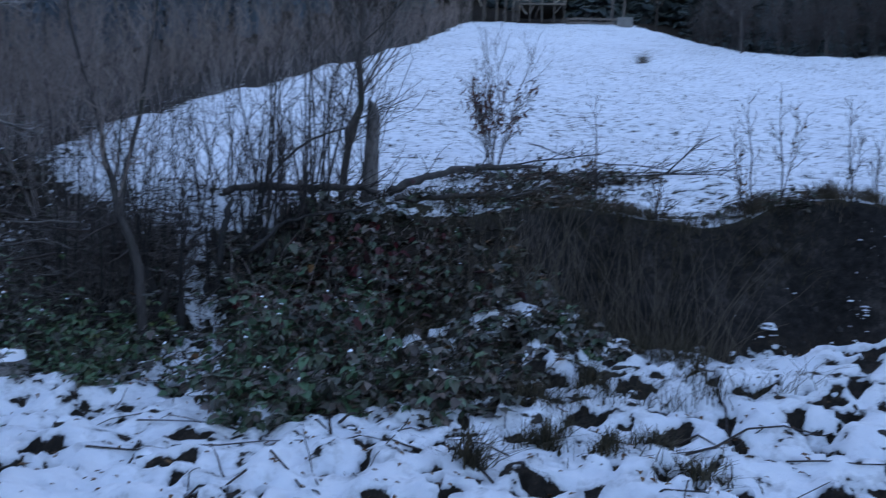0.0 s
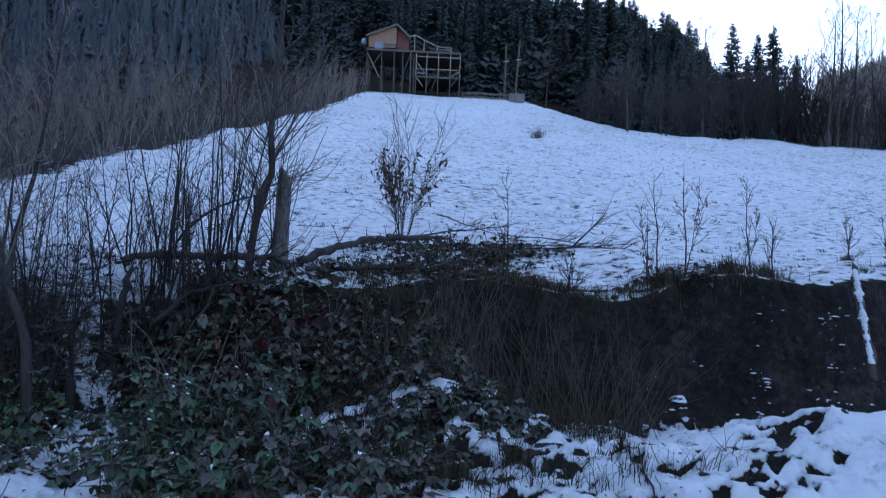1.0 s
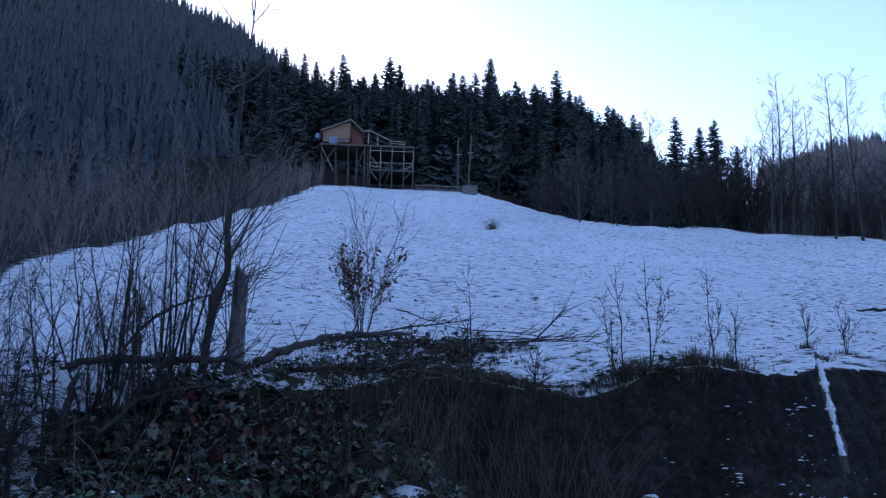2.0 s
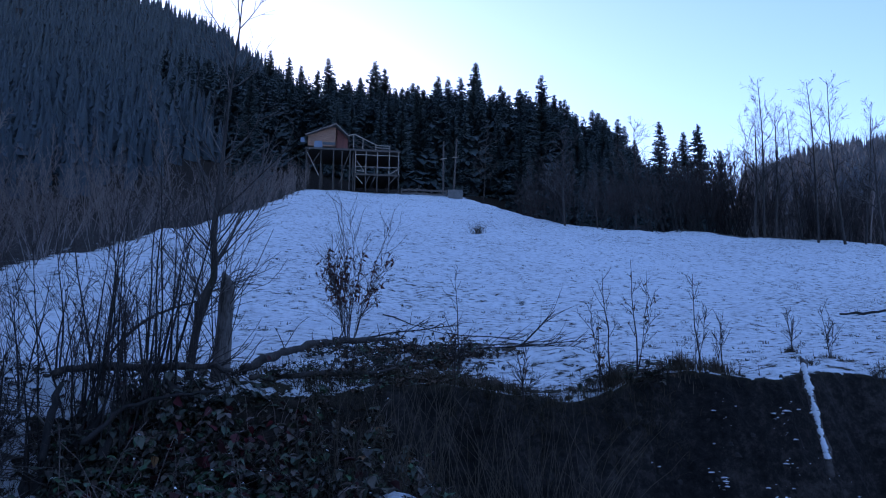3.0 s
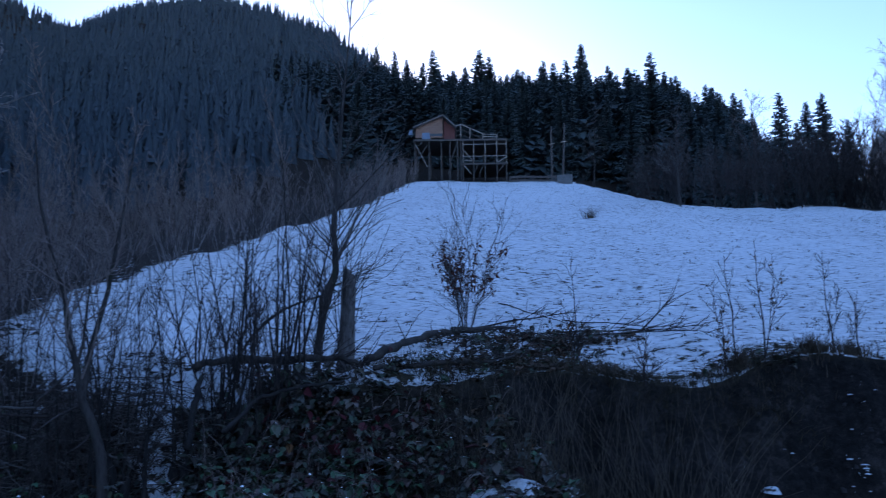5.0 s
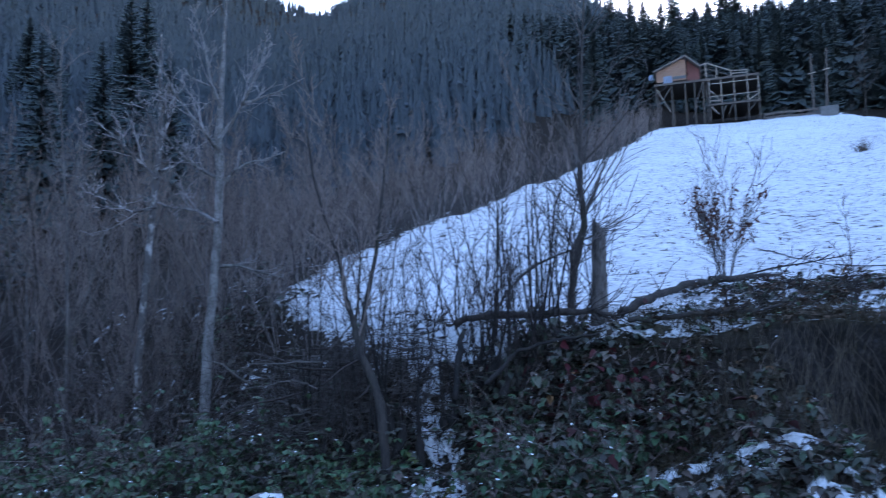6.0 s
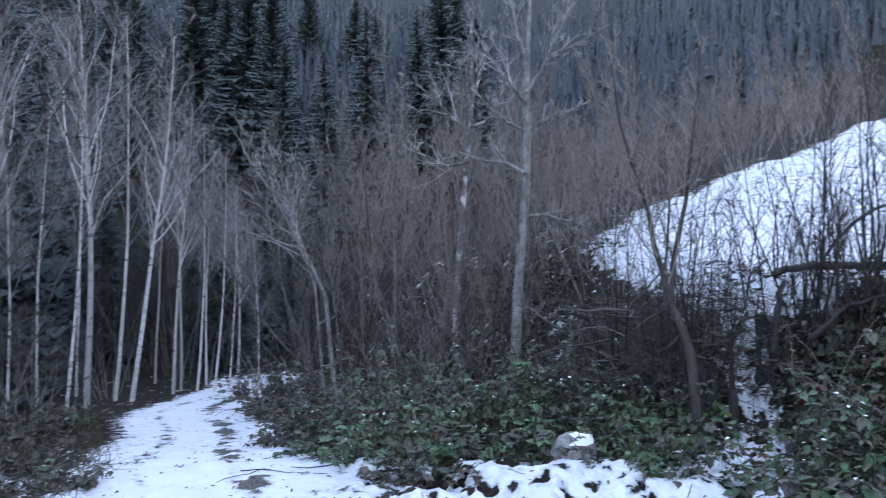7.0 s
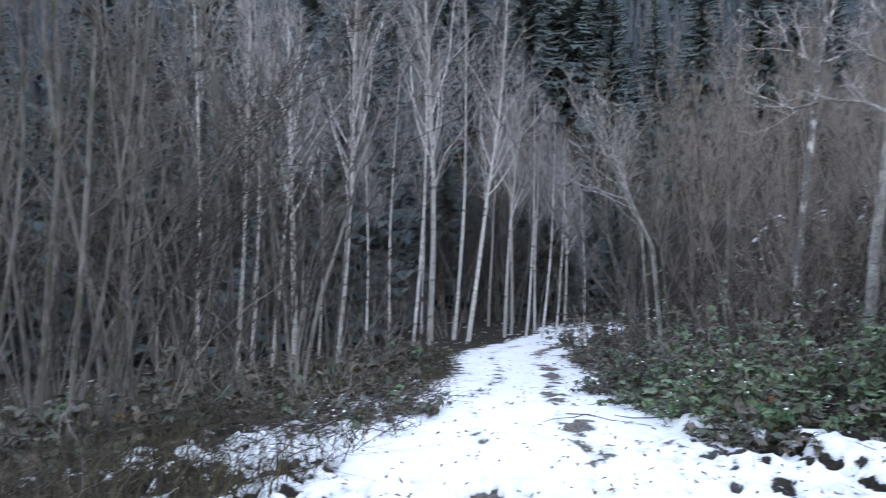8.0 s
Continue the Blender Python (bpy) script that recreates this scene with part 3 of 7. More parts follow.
for k, (az, el, d) in enumerate(TOPS):
    q = k % 4
    at = on_ground(az, d, 0.2)
    top = 1.6 + d * math.tan(radians(el + 0.35))
    size = max(0.5, min(1.6, (top - at.z) / (16, 14, 17, 15)[q]))
    m = rotated(rng, at, size, 0.02)
    if first_use[q]:
        SPRUCE[q].matrix_basis, first_use[q] = m, False
    else:
        copy_at(SPRUCE[q], m)
for k in range(50):
    az = rng.uniform(-33, 3)
    d = rng.uniform(96, 122) if az > -20 else rng.uniform(72, 105)
    if -14 < az < 1 and d < 101:
        d += 8
    at = on_ground(az, d, 0.2)
    limit = 1.6 + d * math.tan(radians(float(np.interp(az, [-33, -30, -26, -24, -18, 3], [11.0, 12.6, 14.6, 16.8, 20.0, 20.8]))))
    size = min((limit - at.z) / 16, 1.15) * rng.uniform(0.75, 1)
    if size > 0.3:
        copy_at(SPRUCE[rng.integers(0, 4)], rotated(rng, at, size, 0.02))


def forest(name, label, rng, spots, sizes, material, wide=0.15, boughs=26, spray=(0.22, 0.5), steep=0.11):
    """Many far conifers in one mesh: each a slim core with ragged boughs all round it, wider towards the foot."""
    n = len(spots)
    full = rng.uniform(0.75, 1.25, n) * wide
    verts, faces, base = [], [], 0
    for q in range(boughs):
        u = (q + rng.random(n)) / boughs
        a = rng.uniform(0, 6.283, n)
        l = sizes * (full * (1 - u) ** 0.85 * rng.uniform(0.6, 1.15, n) + 0.012)
        half = rng.uniform(*spray, n)
        z = spots[:, 2] + sizes * (0.06 + 0.94 * u)
        top = np.stack([spots[:, 0], spots[:, 1], z + sizes * steep], -1)
        ends = [np.stack([spots[:, 0] + np.cos(a + k * half) * l, spots[:, 1] + np.sin(a + k * half) * l, z - sizes * rng.uniform(0.0, 0.06, n)], -1) for k in (-1, 1)]
        verts.append(np.stack([top, *ends], 1).reshape(-1, 3))
        faces.append(np.arange(3 * n).reshape(-1, 3) + base)
        base += 3 * n
    k = 5
    ang = np.arange(k) * 2 * math.pi / k
    ring = spots[:, None] + np.stack([np.cos(ang), np.sin(ang), 0 * ang], -1)[None] * (0.62 * full * sizes)[:, None, None]
    tip = spots + np.stack([0 * sizes, 0 * sizes, 0.92 * sizes], -1)
    verts.append(np.concatenate([ring, tip[:, None]], 1).reshape(-1, 3))
    i, j = (np.arange(n) * (k + 1))[:, None] + base, np.arange(k)[None]
    faces.append(np.stack([i + j, i + (j + 1) % k, i + k + 0 * j], -1).reshape(-1, 3))
    ob = new(name, mesh_of(name, np.concatenate(verts), np.concatenate(faces), material))
    return tagged(ob, label, "forest", kind="stuff")


def scatter(rng, n, az0, az1, r0, r1, keep):
    """Random spots in a ring sector, on the ground, that keep(x, y, az, r) lets stand."""
    az, r = rng.uniform(az0, az1, n), np.sqrt(rng.uniform(r0**2, r1**2, n))
    x, y = -np.sin(np.radians(az)) * r, np.cos(np.radians(az)) * r
    ok = keep(x, y, az, r)
    x, y = x[ok], y[ok]
    return np.stack([x, y, lie(x, y)[0] - 0.3], -1)


ridge_of = lambda az: np.interp(az, [-60, -35, -31, -3, 3, 12, 40, 100], [450, 430, 130, 124, 250, 330, 300, 220])
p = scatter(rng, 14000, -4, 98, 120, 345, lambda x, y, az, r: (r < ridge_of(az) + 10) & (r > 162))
forest("mountain_forest", "dark conifer forest covering the mountain slope", rng, p, rng.uniform(3.5, 7.5, len(p)), M_HAZE_BLUE_WOOD, 0.2, 12)
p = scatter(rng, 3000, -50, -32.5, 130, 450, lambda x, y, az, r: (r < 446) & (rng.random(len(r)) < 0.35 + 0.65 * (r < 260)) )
forest("hill_forest", "wooded hill beyond the meadow, trees coloured pale for haze", rng, p, rng.uniform(4, 7.5, len(p)), M_HAZE_PALE_WOOD, 0.17, 20)
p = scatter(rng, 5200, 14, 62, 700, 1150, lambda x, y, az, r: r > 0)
forest("far_forest", "far mountain covered with conifers, coloured blue for haze", rng, p, rng.uniform(12, 21, len(p)), M_HAZE_BLUE_WOOD, 0.2, 14)
for k in range(48):
    az, d = rng.uniform(33, 96), 50 + 48 * rng.random() ** 0.8
    tagged(copy_at(SPRUCE[rng.integers(0, 4)], rotated(rng, on_ground(az, d, 0.2), rng.uniform(0.75, 1.2), 0.02)), "dark spruce in the shaded wood beyond the lane", group="spruces beyond the lane")
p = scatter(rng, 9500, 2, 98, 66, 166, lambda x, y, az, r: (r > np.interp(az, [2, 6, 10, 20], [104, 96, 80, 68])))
forest("slope_conifers", "dark conifers on the lower mountain slope", rng, p, rng.uniform(3.5, 7, len(p)), M_HAZE_BLUE_WOOD, 0.2, 18, (0.2, 0.45), 0.10)
# the last spruces of the ridge wood, thinning out up the mountain
p = scatter(rng, 420, 1, 11, 100, 170, lambda x, y, az, r: rng.random(len(r)) < (1 - (az - 1) / 10) ** 2)
z_cap = 1.6 + np.hypot(p[:, 0], p[:, 1]) * np.tan(np.radians(np.interp(np.degrees(np.arctan2(-p[:, 0], p[:, 1])), [0, 4, 11], [20.6, 21.6, 22.5])))
h = np.minimum(z_cap - p[:, 2], 14) * rng.uniform(0.6, 1.0, len(p))
spruce_stand("ridge_end_wood", "dark spruces thinning out at the end of the ridge wood", rng, p[h > 3], h[h > 3], M_RIDGE_WOOD, 100)
# the body of the wood on the ridge
p = scatter(rng, 900, -33, 4, 98, 128, lambda x, y, az, r: (r > 104) | (az < -20))
z_cap = 1.6 + np.hypot(p[:, 0], p[:, 1]) * np.tan(np.radians(np.interp(np.degrees(np.arctan2(-p[:, 0], p[:, 1])), [-33, -30, -26, -24, -18, -3, 4], [11.0, 13.0, 15.4, 17.6, 20.4, 20.9, 21.6])))
h = np.minimum(z_cap - p[:, 2], 19) * rng.uniform(0.75, 1.0, len(p))
p, h = p[h > 3], h[h > 3]
spruce_stand("ridge_wood", "dense dark spruce wood on the ridge behind the house", rng, p[120:], h[120:], M_RIDGE_WOOD)
for at, tall in zip(p[:120], h[:120]):
    copy_at(SPRUCE[rng.integers(0, 4)], rotated(rng, Vector(at), float(tall) / 15.5, 0.02))

# bare wood left of the meadow
THICKET = [
    bare_tree("bare_tree", "leafless grey-brown tree in the thicket", rng, 7.0, 0.05, 14, 6, 1, M_BARK_GREY, M_TWIG_BROWN, stems=2, reach=0.34, angle=0.55, lift=0.16),
    bare_tree("bare_tree", "leafless brown tree with fine upright twigs", rng, 5.8, 0.04, 11, 6, 1, M_BARK_DARK, M_TWIG_BROWN, stems=3, reach=0.38, angle=0.5, lift=0.18),
    bare_tree("bare_tree", "slender leafless grey tree", rng, 8.5, 0.05, 24, 6, 1, M_BARK_GREY, M_TWIG_GREY, stems=1, reach=0.26, angle=0.6, lift=0.16),
    bare_tree("bare_tree", "bushy leafless hazel with many thin stems", rng, 3.6, 0.02, 7, 4, 2, M_TWIG_GREY, M_TWIG_BROWN, stems=6, spread=0.4, reach=0.42, angle=0.5, lift=0.13),
    bare_tree("bare_tree", "distant leafless brown tree on the slope", rng, 8.0, 0.06, 12, 4, 0, M_BARK_GREY, M_TWIG_BROWN, stems=1, reach=0.36, angle=0.55, lift=0.16, twig_r=0.015),
    bare_tree("bare_tree", "distant leafless grey tree on the slope", rng, 9.0, 0.06, 13, 4, 0, M_BARK_GREY, M_TWIG_GREY, stems=1, reach=0.3, angle=0.5, lift=0.18, twig_r=0.014),
    bare_tree("bare_tree", "distant reddish-brown leafless bush", rng, 4.0, 0.03, 6, 4, 0, M_TWIG_BROWN, M_TWIG_BROWN, stems=3, spread=0.35, reach=0.45, angle=0.55, lift=0.14, twig_r=0.013),
]
for o in THICKET:
    tagged(o, group="bare trees in the thicket")
used = [False] * 7


def plant(q, m):
    if used[q]:
        copy_at(THICKET[q], m)
    else:
        THICKET[q].matrix_basis, used[q] = m, True


spots = []
for k in range(6000):
    az = rng.uniform(-1, 48)
    d = rng.uniform(12, 95)
    x, y = place(az, d)
    gap = float(left_edge(y)) - x
    c = 0.595 * x + 0.804 * y
    if gap < 0.6 or c < 3.0 or math.hypot(x + 6.9, y - 11) < 1.6:
        continue
    if any((x - a) ** 2 + (y - b) ** 2 < (0.75 + 0.024 * d) ** 2 for a, b, _ in spots):
        continue
    spots.append((x, y, gap))
    if len(spots) > 330:
        break
far_spots = []
top_of = (7.0, 5.8, 8.5, 3.6, 8.0, 9.0, 4.0)
for x, y, gap in spots:
    d = math.hypot(x, y)
    if d < 27:
        q = int(rng.choice([0, 1, 2, 3], p=[0.28, 0.28, 0.2, 0.24]))
        size = rng.uniform(0.7, 1.0)
    else:
        q = int(rng.choice([4, 5, 6], p=[0.42, 0.24, 0.34]))
        size = rng.uniform(0.75, 1.15)
    az = math.degrees(math.atan2(-x, y))
    rise = 1.63 + d * math.tan(radians(float(np.interp(az, [-1, 8, 15, 27, 36, 42, 48], [11.6, 12.6, 13.8, 14.0, 14.6, 15.5, 17]) + rng.normal(-0.6, 1.6)))) - height(x, y)
    if rng.random() < 0.93:
        size = min(size, max(rise, 1.2) / top_of[q])
    if d > 40:
        far_spots.append((q, rotated(rng, Vector((x, y, height(x, y) - 0.1)), size, 0.06)))
        continue
    plant(q, rotated(rng, Vector((x, y, height(x, y) - 0.1)), size, 0.06))
# low bushes that hide the foot of the wood along the meadow
for k in range(56):
    y = 12.5 + 72 * (k / 56) ** 1.3
    x = float(left_edge(y)) - rng.uniform(-0.5, 1.3)
    m = rotated(rng, Vector((x, y, height(x, y) - 0.1)), rng.uniform(0.5, 0.85) if y < 27 else rng.uniform(0.55, 0.9), 0.08)
    if y > 38:
        far_spots.append((6, m))
    else:
        plant(3 if y < 27 else 6, m)


for k in range(16):
    az, d = rng.uniform(26, 41), rng.uniform(12.6, 19)
    plant(3, rotated(rng, on_ground(az, d, 0.05), rng.uniform(0.5, 0.9), 0.08))


def joined(name, label, category, shapes, poses, material):
    """Far copies of shapes, joined into one mesh."""
    v, f, base = [], [], 0
    data = []
    for ob in shapes:
        pv, pf, n = [], [], 0
        for child in ob.children:
            me = child.data
            co = np.empty(len(me.vertices) * 3, np.float32)
            me.vertices.foreach_get("co", co)
            ix = np.empty(len(me.loops), np.int32)
            me.loops.foreach_get("vertex_index", ix)
            pv.append(co.reshape(-1, 3))
            pf.append(ix.reshape(-1, 4) + n)
            n += len(me.vertices)
        data.append((np.concatenate(pv), np.concatenate(pf)))
    for q, m in poses:
        pv, pf = data[q]
        a = np.array(m)
        v.append(pv @ a[:3, :3].T + a[:3, 3])
        f.append(pf + base)
        base += len(pv)
    return tagged(new(name, mesh_of(name, np.concatenate(v), np.concatenate(f), material)), label, category, kind="stuff")


foot_wood = []
for k in range(120):
    az, d = rng.uniform(-46, -31), 60 + 75 * rng.random() ** 1.7
    foot_wood.append((int(rng.choice([0, 1, 2], p=[0.35, 0.25, 0.4])), rotated(rng, on_ground(az, d, 0.1), rng.uniform(0.6, 1.05), 0.06)))
joined("foot_wood", "brown leafless wood at the foot of the hazy hill", "wood", THICKET[4:], foot_wood, M_TWIG_BROWN)
joined("slope_wood", "far brown leafless wood on the slope beside the meadow", "wood", THICKET[4:], [(q - 4, m) for q, m in far_spots], M_TWIG_BROWN)


# ---- the half-built house on stilts ----
def bar(bm, a, b, w, t=None):
    """A squared timber from a to b."""
    a, b = Vector(a), Vector(b)
    m = Matrix.Translation((a + b) / 2) @ (b - a).to_track_quat("Z", "Y").to_matrix().to_4x4() @ Matrix.Diagonal((w, t or w, (b - a).length, 1))
    bmesh.ops.create_cube(bm, size=1, matrix=m)


def bar_part(name, a, b, w, material, parent, t=None, label=""):
    bm = bmesh.new()
    bar(bm, a, b, w, t)
    bmesh.ops.bevel(bm, geom=bm.edges[:], offset=min(w, t or w) * 0.12, segments=1, affect="EDGES")
    return part(name, bm, material, parent, label)


def slab_part(name, corners, thick, material, parent, label=""):
    """A board of that thickness on four or more corners (front face given, it goes back along +y)."""
    bm = bmesh.new()
    front = [bm.verts.new(c) for c in corners]
    back = [bm.verts.new(Vector(c) + Vector((0, thick, 0))) for c in corners]
    bm.faces.new(front)
    bm.faces.new(back[::-1])
    for k in range(len(front)):
        j = (k + 1) % len(front)
        bm.faces.new((front[k], back[k], back[j], front[j]))
    bmesh.ops.recalc_face_normals(bm, faces=bm.faces[:])
    return part(name, bm, material, parent, label)


def build_house():
    """The local x runs along the front, y goes back, z is up from the deck."""
    d = 88.0
    at = by_angles(-4.85, 16.2, d)
    house = thing("stilt_house", "half-built timber house on tall stilts above the meadow", "house", at=at, turn=radians(-4.85))
    k = 0.0645 / 3
    g = height(at.x, at.y) - at.z
    u = lambda zx: (zx - 575) * k
    v = lambda zy: (210 - zy) * k
    new_w, old_w = M_PALE_WOOD, M_OLD_WOOD
    deep = 6.5
    deck = bmesh.new()
    bar(deck, (u(322), deep / 2, -0.1), (u(818), deep / 2, -0.1), deep, 0.22)
    part("deck", deck, old_w, house, "grey plank deck")
    for zx in (330, 405, 470, 515, 556):
        for y in (0.15, deep * 0.5, deep - 0.2):
            bar_part("stilt", (u(zx), y, g - 0.4 + 0.27 * y), (u(zx), y, -0.2), 0.10 if zx != 556 else 0.15, old_w, house)
    for zx in (585, 640, 700, 762, 812):
        bar_part("post", (u(zx), 0.1, v(340)), (u(zx), 0.1, -0.2), 0.085, new_w, house, label="pale new timber post")
        bar_part("post", (u(zx), deep - 0.3, v(340)), (u(zx), deep - 0.3, -0.2), 0.13, old_w, house)
        bar_part("stilt", (u(zx), 0.15, g - 0.4), (u(zx), 0.15, v(345)), 0.12, old_w, house)
        bar_part("stilt", (u(zx), deep - 0.4, g + 1), (u(zx), deep - 0.4, v(345)), 0.12, old_w, house)
    bar_part("rail", (u(585), 0.02, v(240)), (u(812), 0.02, v(240)), 0.07, new_w, house)
    bar_part("rail", (u(585), 0.02, v(305)), (u(812), 0.02, v(303)), 0.07, new_w, house)
    floor = bmesh.new()
    bar(floor, (u(580), deep / 2, v(345)), (u(820), deep / 2, v(345)), deep, 0.2)
    part("lower_floor", floor, old_w, house, "timber floor frame")
    for a, b in (((592, 275), (632, 330)), ((590, 325), (632, 330)), ((812, 310), (768, 338)), ((335, 240), (397, 360)), ((397, 240), (366, 292)), ((555, 230), (520, 330)),
                 ((590, 355), (625, 398)), ((660, 355), (640, 398)), ((690, 355), (670, 398)), ((525, 340), (505, 400)), ((800, 350), (760, 398))):
        bar_part("brace", (u(a[0]), -0.05, v(a[1])), (u(b[0]), -0.05, v(b[1])), 0.085, new_w if a[0] in (592, 335, 812, 590) else old_w, house)
    # upper room: boarded gable, roof slopes, open rafters beside it
    boards = M_BOARDS
    n = 11
    for q in range(n):
        z0, z1 = v(198) + (v(82) - v(198)) * q / n, v(198) + (v(82) - v(198)) * (q + 0.96) / n
        left = lambda z: u(335) if z < v(142) else u(335 + 143 * (z - v(142)) / (v(82) - v(142)))
        if left(z1) < u(474):
            slab_part("board", [(left(z0), 0.3, z0), (u(478), 0.3, z0), (u(478), 0.3, z1), (left(z1), 0.3, z1)], 0.05, boards, house)
    slab_part("side_wall", [(u(482), 0.8, v(205)), (u(542), 0.8, v(205)), (u(542), 0.8, v(142)), (u(482), 0.8, v(92))], 0.1, M_RED_BOARD, house, "dark red-brown boarded wall")
    slab_part("back_wall", [(u(335), deep - 0.6, v(205)), (u(542), deep - 0.6, v(205)), (u(542), deep - 0.6, v(142)), (u(480), deep - 0.6, v(84)), (u(335), deep - 0.6, v(142))], 0.1, old_w, house)
    for a, b in (((322, 146), (482, 78)), ((478, 78), (548, 146))):
        bm = bmesh.new()
        bar(bm, (u(a[0]), deep / 2 - 0.2, v(a[1])), (u(b[0]), deep / 2 - 0.2, v(b[1])), deep, 0.14)
        part("roof_slope", bm, M_ROOF, house, "weathered roof boards")
    slab_part("window", [(u(412), 0.26, v(190)), (u(476), 0.26, v(190)), (u(476), 0.26, v(176)), (u(412), 0.26, v(176))], 0.04, M_DARK, house, "dark window strip")
    slab_part("tarpaulin", [(u(366), 0.22, v(208)), (u(412), 0.22, v(208)), (u(408), 0.22, v(170)), (u(370), 0.22, v(172))], 0.06, M_TARP, house, "blue plastic sheet")
    slab_part("panel", [(u(296), 0.2, v(182)), (u(318), 0.2, v(182)), (u(316), 0.2, v(156)), (u(300), 0.2, v(156))], 0.1, M_TARP, house, "pale plastic box")
    for y in (0.2, 2.2, 4.2):
        bar_part("rafter", (u(540), y, v(138)), (u(577), y, v(128)), 0.1, new_w if y < 1 else old_w, house)
        bar_part("rafter", (u(577), y, v(128)), (u(692), y, v(182)), 0.1, new_w if y < 1 else old_w, house)
        for zx, top in ((573, 131), (622, 152), (690, 181)):
            bar_part("post", (u(zx), y, -0.02), (u(zx), y, v(top)), 0.1, new_w if y < 1 else old_w, house)
    for zy in (184, 197):
        bar_part("rail", (u(690), 0.1, v(zy)), (u(766), 0.1, v(zy + 3)), 0.08, new_w, house)
    bar_part("post", (u(764), 0.1, -0.02), (u(764), 0.1, v(186)), 0.09, new_w, house)
    # boards and scraps leaning under the deck
    for k in range(9):
        x0 = u(300 + 9 * k)
        bar_part("plank", (x0, 0.4, g - 0.2), (x0 + 0.08 * (k % 3 - 1), 0.7, v(300 + 14 * (k % 4))), 0.14, new_w if k % 2 else old_w, house, 0.03)
    # small platform at the side
    for zx in (845, 898):
        bar_part("stilt", (u(zx), 1.0, g - 0.2), (u(zx), 1.0, v(265)), 0.14, old_w, house)
    bar_part("rail", (u(828), 1.0, v(274)), (u(898), 1.0, v(264)), 0.12, new_w, house)
    bar_part("rail", (u(830), 1.0, v(292)), (u(870), 1.0, v(288)), 0.2, old_w, house)


M_BOARDS = plain_material("orange_brown_boards", (0.20, 0.105, 0.068), (0.34, 0.20, 0.13), 2, (1, 1, 9), rough=0.7)
M_RED_BOARD = plain_material("red_brown_boards", (0.10, 0.03, 0.025), (0.20, 0.06, 0.045), 2, (9, 9, 1), rough=0.7)
M_ROOF = plain_material("grey_roof_boards", (0.10, 0.085, 0.075), (0.24, 0.21, 0.19), 2, (8, 1, 8))
M_DARK = plain_material("dark_glass", (0.012, 0.013, 0.016), (0.03, 0.032, 0.038), 3, rough=0.15, bump=0.05)
M_TARP = plain_material("blue_plastic", (0.09, 0.13, 0.21), (0.17, 0.22, 0.31), 3, rough=0.4)
M_CONCRETE = plain_material("concrete", (0.09, 0.09, 0.09), (0.17, 0.17, 0.165), 3)
build_house()
for az, top, lean in ((-11.45, 16.9, 0.0), (-12.2, 17.1, 0.35)):
    p = on_ground(az, 86.5, 0.3)
    pole = thing("wooden_pole", "weathered wooden power pole beside the stilt house", "pole", "poles beside the house", at=p)
    t = Tubes()
    h = 1.6 + 86.5 * math.tan(radians(top)) - p.z
    t.add([(0, 0, 0), (lean * 0.5, 0, h * 0.5), (lean, 0, h)], [0.13, 0.115, 0.09], 8)
    shaft = under("shaft", t.mesh("shaft", M_OLD_WOOD), pole)
    bar_part("crossbar", (lean * 0.6 - 0.35, -0.12, h * 0.68), (lean * 0.6 + 0.35, -0.12, h * 0.7), 0.09, M_PALE_WOOD, shaft)
pole_box = on_ground(-12.35, 84.0, 0.1)
box = thing("water_trough", "grey concrete tank at the top edge of the meadow", "tank", at=pole_box, turn=radians(-12))
bm = bmesh.new()
bmesh.ops.create_cube(bm, size=1, matrix=Matrix.Translation((0, 0, 0.5)) @ Matrix.Diagonal((1.6, 1.2, 1.0, 1)))
top = [f for f in bm.faces if f.normal.z > 0.9]
bmesh.ops.inset_region(bm, faces=top, thickness=0.14)
bmesh.ops.translate(bm, verts=list({v for f in top for v in f.verts}), vec=(0, 0, -0.5))
part("basin", bm, M_CONCRETE, box)
fence = thing("plank_fence", "low weathered plank fence along the top of the meadow", "fence", at=(0, 0, 0))
last = None
for k in range(7):
    a = on_ground(-8.4 - 0.55 * k, 85.2, 0.2)
    bar_part("post", a, a + Vector((0, 0, 0.95)), 0.12, M_OLD_WOOD, fence)
    if last:
        for h in (0.35, 0.75):
            bar_part("plank", last + Vector((0, -0.08, h)), a + Vector((0, -0.08, h)), 0.05, M_OLD_WOOD, fence, 0.2)
    last = a


